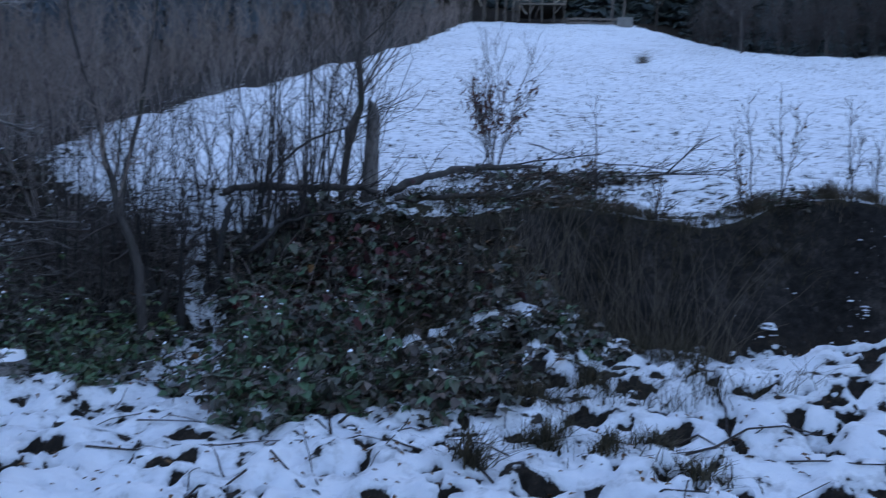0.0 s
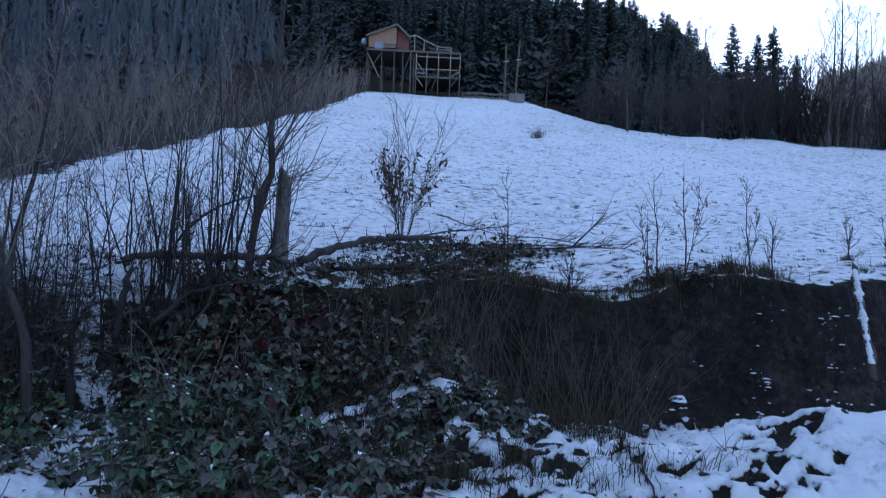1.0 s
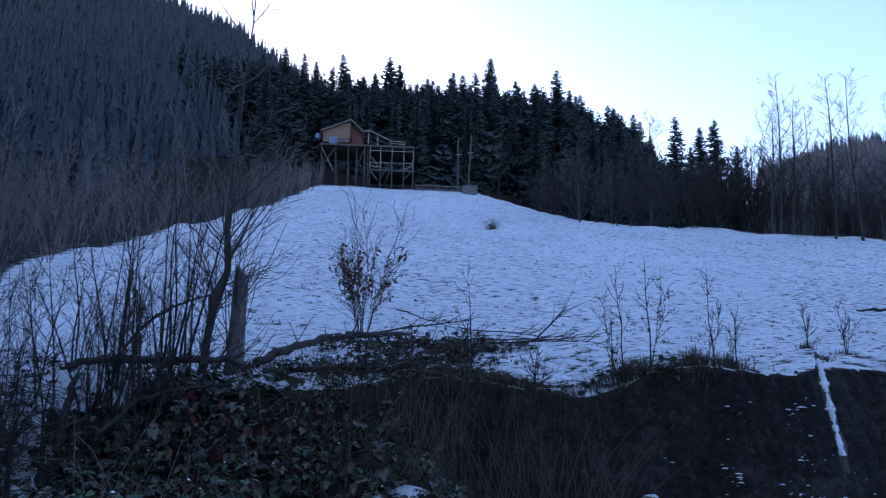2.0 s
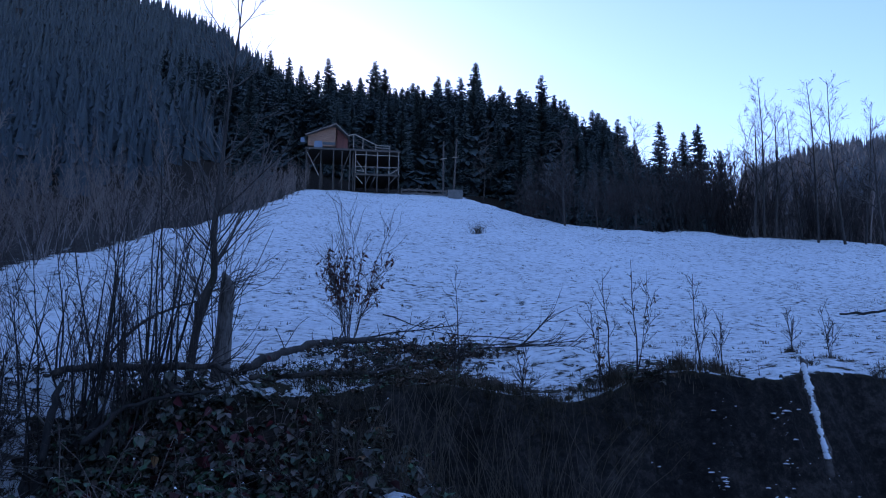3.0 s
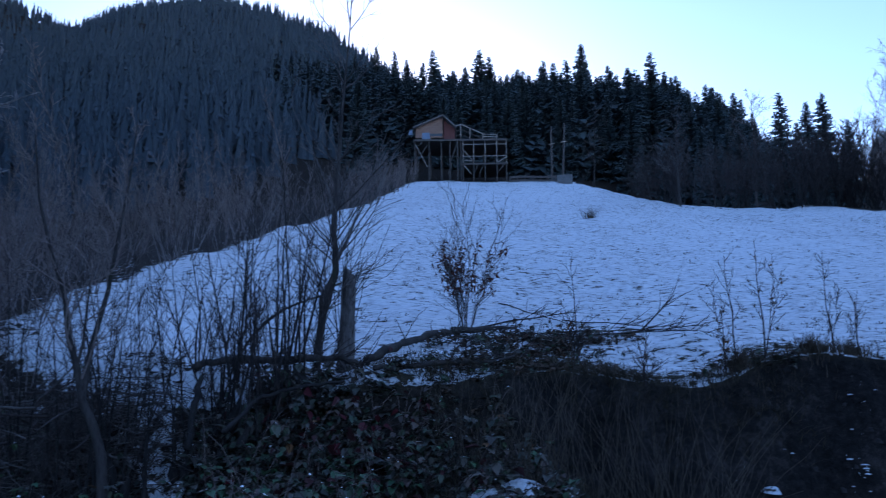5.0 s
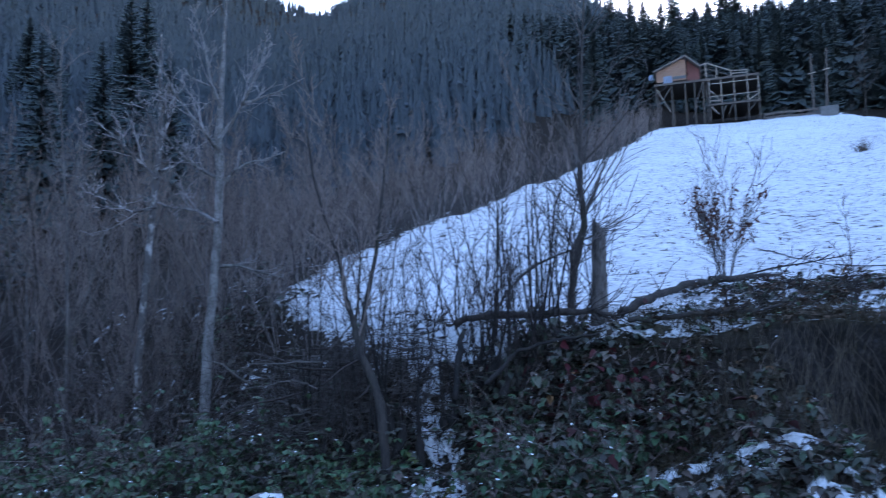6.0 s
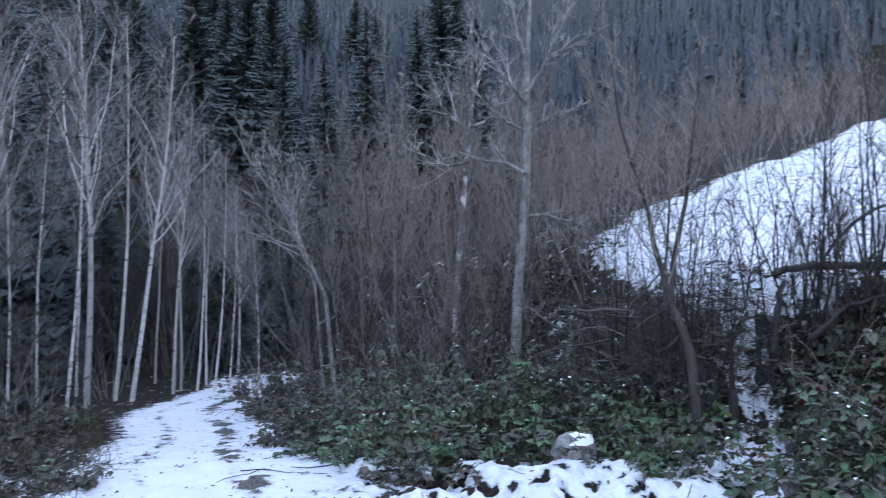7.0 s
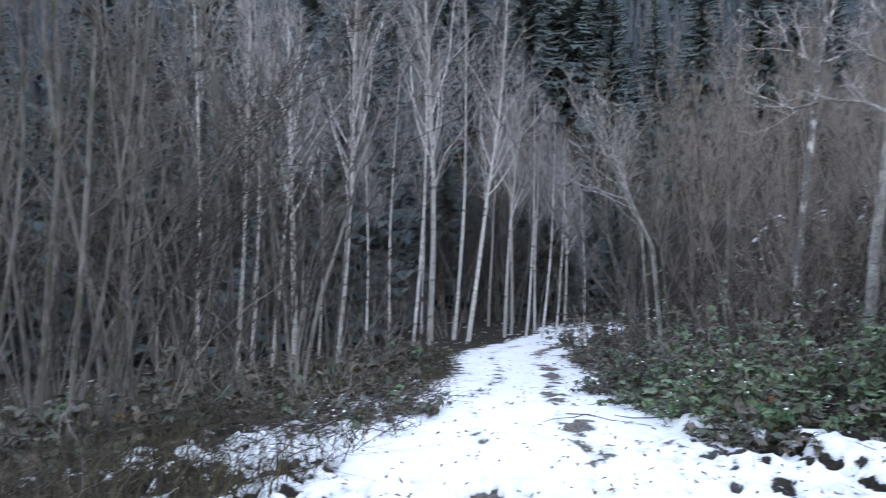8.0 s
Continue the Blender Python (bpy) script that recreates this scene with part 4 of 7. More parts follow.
# ---- small growth ----
class Leaves:
    """Collects folded leaves into one mesh."""

    SHAPE = np.array([(0, 0, 0), (-0.29, 0.20, 0.10), (-0.27, 0.52, 0.08), (0, 1.05, -0.16), (0.27, 0.52, 0.08), (0.29, 0.20, 0.10)])
    FACES = np.array([(0, 2, 1), (0, 3, 2), (0, 4, 3), (0, 5, 4)])

    def __init__(self, rng):
        self.rng, self.v, self.n = rng, [], 0

    def add(self, spots, size, tilt=0.6, narrow=1.0, hang=0.3, threes=False):
        rng = self.rng
        k = 3 if threes else 1
        few = len(spots)
        spots = np.repeat(np.asarray(spots), k, axis=0)
        n = few * k
        yaw = np.repeat(rng.uniform(0, 6.283, few), k) + np.tile([0.0, 1.35, -1.35][:k], few)
        pitch, roll = np.repeat(rng.normal(-hang, tilt, few), k) + rng.normal(0, 0.12, n), rng.normal(0, tilt * (0.5 if threes else 1), n)
        l = np.repeat(rng.uniform(0.6, 1.25, few), k)[:, None, None] * size * np.tile([1.1, 0.85, 0.85][:k], few)[:, None, None]
        p = self.SHAPE[None] * np.array([narrow, 1, 1]) * l
        cr, sr = np.cos(roll)[:, None], np.sin(roll)[:, None]
        x, z = p[..., 0] * cr + p[..., 2] * sr, -p[..., 0] * sr + p[..., 2] * cr
        cp, sp = np.cos(pitch)[:, None], np.sin(pitch)[:, None]
        y, z = p[..., 1] * cp - z * sp, p[..., 1] * sp + z * cp
        cy, sy = np.cos(yaw)[:, None], np.sin(yaw)[:, None]
        self.v.append((np.stack([x * cy - y * sy, x * sy + y * cy, z], -1) + np.asarray(spots)[:, None]).reshape(-1, 3))
        self.n += n

    def mesh(self, name, material):
        faces = (self.FACES[None] + 6 * np.arange(self.n)[:, None, None]).reshape(-1, 3)
        return mesh_of(name, np.concatenate(self.v), faces, material, True)


def blades(rng, spots, tall, lean=0.35, width=0.006, bends=2):
    """Grass blades as thin bent ribbons: vertices and faces."""
    n = len(spots)
    a = rng.uniform(0, 6.283, n)
    l = tall * rng.uniform(0.45, 1.15, n)
    k = np.abs(rng.normal(0, lean, n))
    out = np.stack([np.cos(a), np.sin(a), 0 * a], -1)
    side = np.stack([-np.sin(a + 0.6), np.cos(a + 0.6), 0 * a], -1) * width
    pts = []
    for q in range(bends + 1):
        u = q / bends
        mid = spots + out * (l * k * u**1.6)[:, None] + np.array([0, 0, 1.0]) * (l * u * (1 - 0.35 * np.minimum(k, 1) * u))[:, None]
        w = (1 - 0.8 * u)
        pts += [mid - side * w, mid + side * w]
    v = np.stack(pts, 1).reshape(-1, 3)
    i = (np.arange(n) * 2 * (bends + 1))[:, None]
    f = np.concatenate([np.stack([i + 2 * q, i + 2 * q + 1, i + 2 * q + 3, i + 2 * q + 2], -1).reshape(-1, 4) for q in range(bends)])
    return v, f


DOME_A = np.arange(8) * math.pi / 4
DOME = np.concatenate([np.stack([np.cos(DOME_A), np.sin(DOME_A), 0 * DOME_A - 0.25], -1), np.stack([0.8 * np.cos(DOME_A + 0.3), 0.8 * np.sin(DOME_A + 0.3), 0 * DOME_A + 0.5], -1),
                       np.stack([0.4 * np.cos(DOME_A), 0.4 * np.sin(DOME_A), 0 * DOME_A + 0.9], -1), [[0, 0, 1.0]]])
DOME_F = [(i, (i + 1) % 8, 8 + (i + 1) % 8, 8 + i) for i in range(8)] + [(8 + i, 8 + (i + 1) % 8, 16 + (i + 1) % 8, 16 + i) for i in range(8)] + [(16 + i, 16 + (i + 1) % 8, 24, 24) for i in range(8)]


def domes(rng, spots, sizes, flat=0.5):
    """Soft uneven lumps: vertices and triangles."""
    n = len(spots)
    sx = sizes * rng.uniform(0.7, 1.5, n)
    sy = sizes * rng.uniform(0.7, 1.3, n)
    a = rng.uniform(0, 6.283, n)
    jit = rng.uniform(0.7, 1.3, (n, 25))
    p = DOME[None] * np.stack([sx, sy, sizes * flat], -1)[:, None]
    p = p * np.stack([jit, jit, 0.6 + 0.4 * jit], -1)
    c, s = np.cos(a)[:, None], np.sin(a)[:, None]
    v = np.stack([p[..., 0] * c - p[..., 1] * s, p[..., 0] * s + p[..., 1] * c, p[..., 2]], -1) + np.asarray(spots)[:, None]
    tris = np.array([t for q in DOME_F for t in (((q[0], q[1], q[2]), (q[0], q[2], q[3])) if q[2] != q[3] else ((q[0], q[1], q[2]),))])
    return v.reshape(-1, 3), (tris[None] + 25 * np.arange(n)[:, None, None]).reshape(-1, 3)


def ground_spots(x, y, lift=0.0):
    return np.stack([x, y, lie(x, y)[0] + lift], -1)


def capped_material(name, dark, light):
    """Earth or wood with snow lying where it faces up."""
    n = Nodes(name)
    v = n.where()
    earth = n.ramp(n.noise(v, 14, 6, 0.75), (0.3, dark), (0.65, light))
    up = n.node("SeparateXYZ", Vector=n.node("NewGeometry").outputs["Normal"]).outputs["Z"]
    lying = n.step(n.math("ADD", up, n.math("MULTIPLY", n.math("SUBTRACT", n.noise(v, 6, 4), 0.5), 1.4)), 0.62, 0.74)
    n.colour(n.mix(lying, earth, (0.80, 0.82, 0.84)))
    n.bump(n.noise(v, 30, 5, 0.7), 0.6, 0.03)
    return n.mat


M_CLOD = capped_material("snow_dusted_earth", (0.010, 0.008, 0.007), (0.050, 0.038, 0.028))
M_SNOW_LOG = capped_material("snow_dusted_wood", (0.035, 0.028, 0.024), (0.12, 0.10, 0.085))
M_GREEN_LEAF = leaf_material("bramble_green", (0.036, 0.096, 0.042), (0.056, 0.13, 0.058), (0.090, 0.17, 0.082), (0.095, 0.14, 0.066), (0.080, 0.076, 0.048), rough=0.5, gloss=0.4)
M_DEEP_LEAF = leaf_material("bramble_deep_green", (0.031, 0.078, 0.036), (0.049, 0.109, 0.052), (0.081, 0.150, 0.075), (0.086, 0.101, 0.062), (0.098, 0.073, 0.060), rough=0.5, gloss=0.4)
M_DULL_LEAF = leaf_material("bramble_dull", (0.062, 0.075, 0.047), (0.086, 0.070, 0.057), (0.120, 0.083, 0.073), (0.055, 0.088, 0.044), (0.156, 0.111, 0.085), rough=0.5, gloss=0.4)
M_BEECH_LEAF = leaf_material("beech_leaves", (0.085, 0.028, 0.020), (0.060, 0.022, 0.017), (0.12, 0.044, 0.028), rough=0.8)
M_DRY_LEAF = leaf_material("dry_bush_leaves", (0.075, 0.056, 0.042), (0.10, 0.070, 0.050), (0.058, 0.050, 0.036), (0.14, 0.095, 0.066), rough=0.8)
M_BANK_EARTH = plain_material("bank_earth", (0.005, 0.0045, 0.004), (0.040, 0.033, 0.027), 9)
M_LITTER = leaf_material("withered_litter", (0.040, 0.028, 0.022), (0.062, 0.040, 0.030), (0.030, 0.026, 0.020), (0.095, 0.060, 0.044), rough=0.85)
M_LIME_LEAF = leaf_material("yellow_green_leaves", (0.10, 0.13, 0.030), (0.06, 0.10, 0.028), (0.15, 0.14, 0.035), (0.035, 0.065, 0.022), rough=0.5, gloss=0.4)


def bramble(rng, az, d, rx, ry, tall, count, material, label, leaf=0.112, red=0, bare=10, snow=0.0, fresh=0.5):
    """A bramble: arching canes and a dome of leaves over them, with some snow on top."""
    at = on_ground(az, d)
    ob = thing("bramble_bush", label, "bush", "brambles on the bank", at=at)
    t = Tubes()
    many = max(8, count // 13)
    spots = [[], [], [], []]
    a = rng.uniform(0, 6.283, many + bare)
    q = np.sqrt(rng.random(many + bare))
    roots = np.stack([np.cos(a) * rx * q * 0.85, np.sin(a) * ry * q * 0.85, 0 * a], -1)
    roots[:, 2] = lie(at.x + roots[:, 0], at.y + roots[:, 1])[0] - at.z - 0.05
    out = rng.uniform(0.1, 0.75, many + bare)
    lines = np.array([wander(rng, roots[k], np.array([math.cos(a[k]) * out[k], math.sin(a[k]) * out[k], 1.0]) + rng.normal(0, 0.3, 3), tall * rng.uniform(0.5, 1.4) * (1.2 - 0.45 * q[k] ** 2), 7, 0.16, -0.15) for k in range(many + bare)])
    g = lie(at.x + lines[..., 0].ravel(), at.y + lines[..., 1].ravel())[0].reshape(lines.shape[:2]) - at.z
    lines[:, 1:, 2] = np.maximum(lines[:, 1:, 2], g[:, 1:] + 0.03)
    shut = thin_spot(at.x + lines[:, [0, 4, 7], 0], at.y + lines[:, [0, 4, 7], 1]).any(1)
    for k, pts in enumerate(lines):
        if shut[k] and rng.random() < 0.9:
            continue
        t.add(pts[[0, 2, 4, 6, 7]], np.linspace(0.006, 0.003, 5), 3)
        if k >= many:
            continue
        pick = rng.random()
        kind = 0 if pick < fresh else 2 if pick > 0.93 else 1
        for u in np.sort(rng.uniform(0.12, 1.0, 7)):
            p, _ = along(pts, u)
            p = p + rng.normal(0, 0.035, 3)
            spots[3 if rng.random() < 0.015 else kind].append(p)
    cane = under("cane", t.mesh("cane", M_TWIG_DARK if rng.random() < 0.7 else M_TWIG_BROWN), ob, kind="stuff")
    p = np.array(spots[0] + spots[1])
    for q, m in ((0, material), (1, M_MIX_LEAF), (2, M_GREEN_LEAF), (3, M_BROWN_LEAF)):
        if spots[q]:
            lv = Leaves(rng)
            lv.add(np.array(spots[q]), leaf * (1.0, 1.05, 0.9, 0.8)[q], 0.42, 1.25, 0.35, threes=True)
            under("foliage", lv.mesh("foliage", m), cane, ("", "dull purple-brown leaves", "fresh green leaves", "withered brown leaves")[q], kind="stuff")
    if red:
        tip = p[np.argsort(-p[:, 2])[: red * 3]]
        lv = Leaves(rng)
        lv.add(tip[rng.permutation(len(tip))[:red]] + rng.normal(0, 0.05, (red, 3)), leaf * 1.3, 0.6, 1.0, 0.5)
        under("red_foliage", lv.mesh("red_foliage", M_RED_LEAF), cane, "dark red autumn leaves", kind="stuff")
    n = int(3 * len(p) * snow)
    if n:
        order = np.argsort(-p[:, 2] - rng.uniform(0, 0.9 * tall, len(p)))[:n]
        lv = Leaves(rng)
        lv.add(p[order] + np.array([0, 0, 0.015]), leaf * 0.32, 0.3, 1.5, 0.05)
        under("snow", lv.mesh("snow", M_SNOW), ob, "thin snow caught on the leaves", kind="stuff")


M_MIX_LEAF = leaf_material("bramble_mixed", (0.044, 0.065, 0.039), (0.065, 0.062, 0.049), (0.052, 0.091, 0.049), (0.086, 0.068, 0.062), (0.052, 0.065, 0.052), (0.124, 0.107, 0.083), rough=0.5, gloss=0.4)


rng = np.random.default_rng(21)
green, dull = "evergreen bramble with dark green leaves on the snowy bank", "tangled bramble with dull brown-green leaves over the bank"
BRAMBLES = [
    (11.0, 7.7, 0.70, 0.80, 0.95, 800, M_DEEP_LEAF, green),
    (6.0, 7.6, 0.90, 0.90, 0.97, 1100, M_DEEP_LEAF, green),
    (1.5, 7.6, 0.90, 0.90, 0.92, 1000, M_DULL_LEAF, dull),
    (-3.0, 8.1, 0.80, 0.80, 0.74, 800, M_DULL_LEAF, dull),
    (-6.5, 8.6, 0.54, 0.48, 0.60, 375, M_DULL_LEAF, dull),
    (8.2, 6.7, 0.80, 0.60, 0.65, 600, M_DEEP_LEAF, green),
    (3.2, 6.5, 0.80, 0.60, 0.75, 600, M_DEEP_LEAF, green),
    (-1.6, 6.9, 0.60, 0.60, 0.60, 380, M_DULL_LEAF, dull),
    (4.6, 8.7, 0.63, 0.40, 0.58, 465, M_DULL_LEAF, dull),
    (11.2, 8.8, 0.54, 0.48, 0.78, 390, M_DULL_LEAF, dull),
    (8.0, 9.0, 0.63, 0.40, 0.48, 420, M_DULL_LEAF, dull),
    (0.8, 8.9, 0.72, 0.40, 0.37, 465, M_DULL_LEAF, dull),
    (2.5, 6.1, 0.70, 0.45, 0.55, 640, M_DEEP_LEAF, green),
    (-2.6, 6.2, 0.60, 0.40, 0.42, 420, M_DULL_LEAF, dull),
    (6.6, 6.2, 0.70, 0.45, 0.55, 640, M_DEEP_LEAF, green),
    (10.2, 6.5, 0.60, 0.40, 0.48, 480, M_DEEP_LEAF, green),
    (-5.0, 6.3, 0.50, 0.35, 0.30, 180, M_DULL_LEAF, dull),
    (0.0, 6.0, 0.65, 0.40, 0.48, 520, M_DULL_LEAF, dull),
    (26.2, 9.2, 0.45, 0.40, 1.05, 300, M_GREEN_LEAF, green),
    (15.2, 8.9, 0.30, 0.30, 0.50, 110, M_DULL_LEAF, dull),
    (18.0, 8.2, 0.45, 0.40, 0.55, 460, M_LIME_LEAF, "low bramble with yellow-green leaves beside the snow"),
    (24.0, 8.4, 0.70, 0.50, 0.61, 860, M_GREEN_LEAF, green),
    (28.5, 8.9, 0.80, 0.70, 0.79, 660, M_GREEN_LEAF, green),
    (33.0, 9.0, 0.85, 0.70, 0.98, 880, M_GREEN_LEAF, green),
    (37.5, 9.4, 0.90, 0.80, 1.04, 990, M_GREEN_LEAF, green),
    (41.5, 10.4, 0.90, 0.80, 1.04, 880, M_GREEN_LEAF, green),
    (38.5, 11.4, 0.90, 0.80, 1.10, 660, M_DULL_LEAF, dull),
    (44.5, 12.2, 0.90, 0.80, 1.04, 770, M_DULL_LEAF, dull),
    (46.0, 15.0, 0.90, 0.90, 0.98, 550, M_DULL_LEAF, dull),
    (32.0, 11.0, 0.90, 0.80, 0.98, 572, M_DULL_LEAF, dull),
    (27.0, 10.6, 0.90, 0.80, 0.73, 462, M_DULL_LEAF, dull),
    (23.5, 7.3, 0.50, 0.35, 0.45, 340, M_GREEN_LEAF, green),
    (37.8, 7.2, 0.50, 0.35, 0.45, 442, M_DULL_LEAF, dull),
    (41.2, 7.8, 0.50, 0.40, 0.45, 442, M_GREEN_LEAF, green),
    (44.4, 9.2, 0.50, 0.50, 0.50, 260, M_GREEN_LEAF, green),
    (46.8, 10.6, 0.50, 0.50, 0.50, 240, M_DULL_LEAF, dull),
    (21.0, 8.4, 0.50, 0.50, 0.55, 442, M_GREEN_LEAF, green),
    (30.5, 7.6, 0.60, 0.40, 0.45, 510, M_DULL_LEAF, dull),
    (34.5, 7.6, 0.60, 0.40, 0.45, 544, M_GREEN_LEAF, green),
    (38.5, 8.3, 0.60, 0.40, 0.50, 544, M_GREEN_LEAF, green),
    (42.8, 9.0, 0.60, 0.50, 0.55, 320, M_GREEN_LEAF, green),
    (46.2, 11.6, 0.60, 0.60, 0.60, 320, M_DULL_LEAF, dull),
    (-8.8, 7.4, 0.50, 0.40, 0.45, 200, M_DULL_LEAF, dull),
    (-12.5, 7.2, 0.40, 0.35, 0.30, 130, M_DULL_LEAF, dull),
    (-5.2, 7.2, 0.60, 0.40, 0.50, 280, M_DULL_LEAF, dull),
    (20.5, 7.2, 0.50, 0.40, 0.45, 374, M_GREEN_LEAF, green),
    (12.6, 7.0, 0.60, 0.50, 0.60, 480, M_DEEP_LEAF, green),
    (9.0, 7.4, 0.70, 0.60, 0.85, 620, M_DEEP_LEAF, green),
    (5.0, 6.9, 0.70, 0.50, 0.70, 520, M_DEEP_LEAF, green),
    (0.6, 6.6, 0.70, 0.50, 0.50, 420, M_DULL_LEAF, dull),
    (3.4, 8.2, 0.80, 0.60, 0.90, 620, M_DEEP_LEAF, green),
    (8.0, 8.3, 0.80, 0.60, 0.90, 640, M_DULL_LEAF, dull),
    (21.5, 7.6, 0.70, 0.50, 0.55, 480, M_GREEN_LEAF, green),
    (25.5, 7.8, 0.70, 0.50, 0.60, 520, M_GREEN_LEAF, green),
    (13.0, 9.1, 0.50, 0.40, 0.45, 300, M_DULL_LEAF, dull),
    (10.4, 9.3, 0.60, 0.40, 0.40, 380, M_DULL_LEAF, dull),
    (7.6, 9.35, 0.60, 0.40, 0.34, 380, M_DULL_LEAF, dull),
    (5.0, 9.3, 0.60, 0.35, 0.36, 340, M_DULL_LEAF, dull),
    (-10.5, 7.0, 0.60, 0.50, 0.28, 260, M_DULL_LEAF, dull),
    (-13.5, 7.4, 0.60, 0.40, 0.26, 220, M_DULL_LEAF, dull),
    (-7.5, 6.6, 0.60, 0.50, 0.32, 280, M_DULL_LEAF, dull),
    (-4.5, 6.7, 0.60, 0.50, 0.36, 320, M_DULL_LEAF, dull),
    (-16.0, 7.6, 0.40, 0.35, 0.24, 140, M_DULL_LEAF, dull),
    (12.5, 5.75, 0.50, 0.35, 0.40, 380, M_DULL_LEAF, dull),
    (9.5, 5.65, 0.55, 0.35, 0.42, 420, M_DEEP_LEAF, green),
    (6.5, 5.6, 0.55, 0.35, 0.40, 420, M_DEEP_LEAF, green),
    (3.5, 5.6, 0.50, 0.35, 0.38, 380, M_DULL_LEAF, dull),
    (0.8, 5.7, 0.50, 0.35, 0.36, 360, M_DULL_LEAF, dull),
    (14.8, 6.1, 0.45, 0.35, 0.36, 320, M_DEEP_LEAF, green),
    (-3.6, 5.9, 0.45, 0.30, 0.32, 260, M_DULL_LEAF, dull),
    (63.6, 8.2, 0.70, 0.50, 0.34, 420, M_DULL_LEAF, "low dark bramble half buried in snow beside the lane"),
    (67.5, 7.7, 0.60, 0.45, 0.30, 320, M_DULL_LEAF, "low dark bramble half buried in snow beside the lane"),
]
for row in BRAMBLES:
    bramble(rng, *row, leaf=0.078 if row[0] > 18 else 0.092, fresh=0.74 if row[6] in (M_GREEN_LEAF, M_DEEP_LEAF) else 0.5, snow=0.06 if row[0] > 60 else 0.014 if row[0] > 18 else 0.012, red=46 if row[:2] == (4.6, 8.7) else 22 if row[:2] in ((6.0, 7.6), (1.5, 7.6), (0.8, 8.9)) else 0)
for az, d, wide, tall in ((63.0, 14.5, 1.0, 0.7), (65.0, 12.0, 0.9, 0.7), (68.0, 10.4, 0.9, 0.65), (71.5, 9.2, 0.8, 0.55), (76.0, 8.8, 0.8, 0.6), (81.0, 8.6, 0.9, 0.7), (86.0, 8.4, 0.9, 0.8), (73.0, 11.5, 1.0, 0.8), (79.0, 11.0, 1.0, 0.9), (61.5, 17.5, 1.0, 0.7), (67.0, 14.5, 1.1, 0.9),
                          (35.5, 12.6, 1.0, 0.9), (40.5, 13.0, 1.0, 0.9), (29.5, 12.2, 0.9, 0.7), (43.5, 15.0, 1.0, 0.9), (24.5, 11.0, 0.8, 0.6), (37.0, 14.8, 1.1, 1.1), (33.0, 14.6, 1.1, 1.1), (41.5, 16.5, 1.2, 1.1), (45.5, 18.0, 1.2, 1.1), (47.5, 17.0, 1.0, 0.8), (30.0, 14.0, 1.0, 0.9), (39.0, 18.5, 1.2, 1.2), (48.6, 20.0, 1.0, 0.8)):
    bramble(rng, az, d, wide, wide * 0.8, tall, 420, M_DULL_LEAF, "dark withered bramble under the trees by the lane", leaf=0.10, bare=20)
# low growth along the lip of the meadow
for az, d, wide, tall in ((-6.5, 9.9, 0.6, 0.2), (-9.2, 10.0, 0.7, 0.2), (-11.8, 10.0, 0.6, 0.2), (-13.6, 10.0, 0.5, 0.2), (-8.2, 9.6, 0.4, 0.2), (-25.4, 10.3, 0.4, 0.2), (-21.9, 10.3, 0.4, 0.2), (-4.5, 9.9, 0.5, 0.2), (-1.5, 9.6, 0.4, 0.2), (-4.0, 9.3, 0.35, 0.2),
                          (-3.2, 10.9, 0.5, 0.2), (-5.8, 11.3, 0.7, 0.2), (-8.0, 11.4, 0.9, 0.32), (-10.5, 11.6, 0.9, 0.32), (-12.8, 11.8, 0.8, 0.26), (-15.0, 12.0, 0.5, 0.2), (-7.0, 10.6, 0.7, 0.26), (-10.0, 10.8, 0.7, 0.24), (-12.6, 11.0, 0.5, 0.2)):
    bramble(rng, az, d, wide, wide * 0.6, tall, 180 if tall < 0.22 else 420, M_DRY_LEAF if tall < 0.28 else M_LITTER, "low withered bramble in the snow of the meadow edge", leaf=0.06, bare=16, snow=0.014)
bramble(rng, 5.0, 8.7, 0.42, 0.3, 1.35, 240, M_DULL_LEAF, "tall bramble with dark red autumn leaves", leaf=0.105, red=64)
bramble(rng, 6.4, 8.5, 0.40, 0.3, 1.15, 200, M_DULL_LEAF, "tall bramble with dark red autumn leaves", leaf=0.10, red=26)
for az, d, tall in ((11.8, 9.4, 0.6), (9.6, 9.4, 0.6), (7.6, 9.4, 0.55), (12.6, 9.0, 0.7), (10.6, 8.9, 0.7), (8.6, 8.9, 0.7), (20.0, 9.3, 0.6), (21.2, 9.0, 0.8)):
    bramble(rng, az, d, 0.5, 0.35, tall, 380, M_MIX_LEAF, "dark bramble tangled among the old stumps", leaf=0.085, bare=22, snow=0.006)


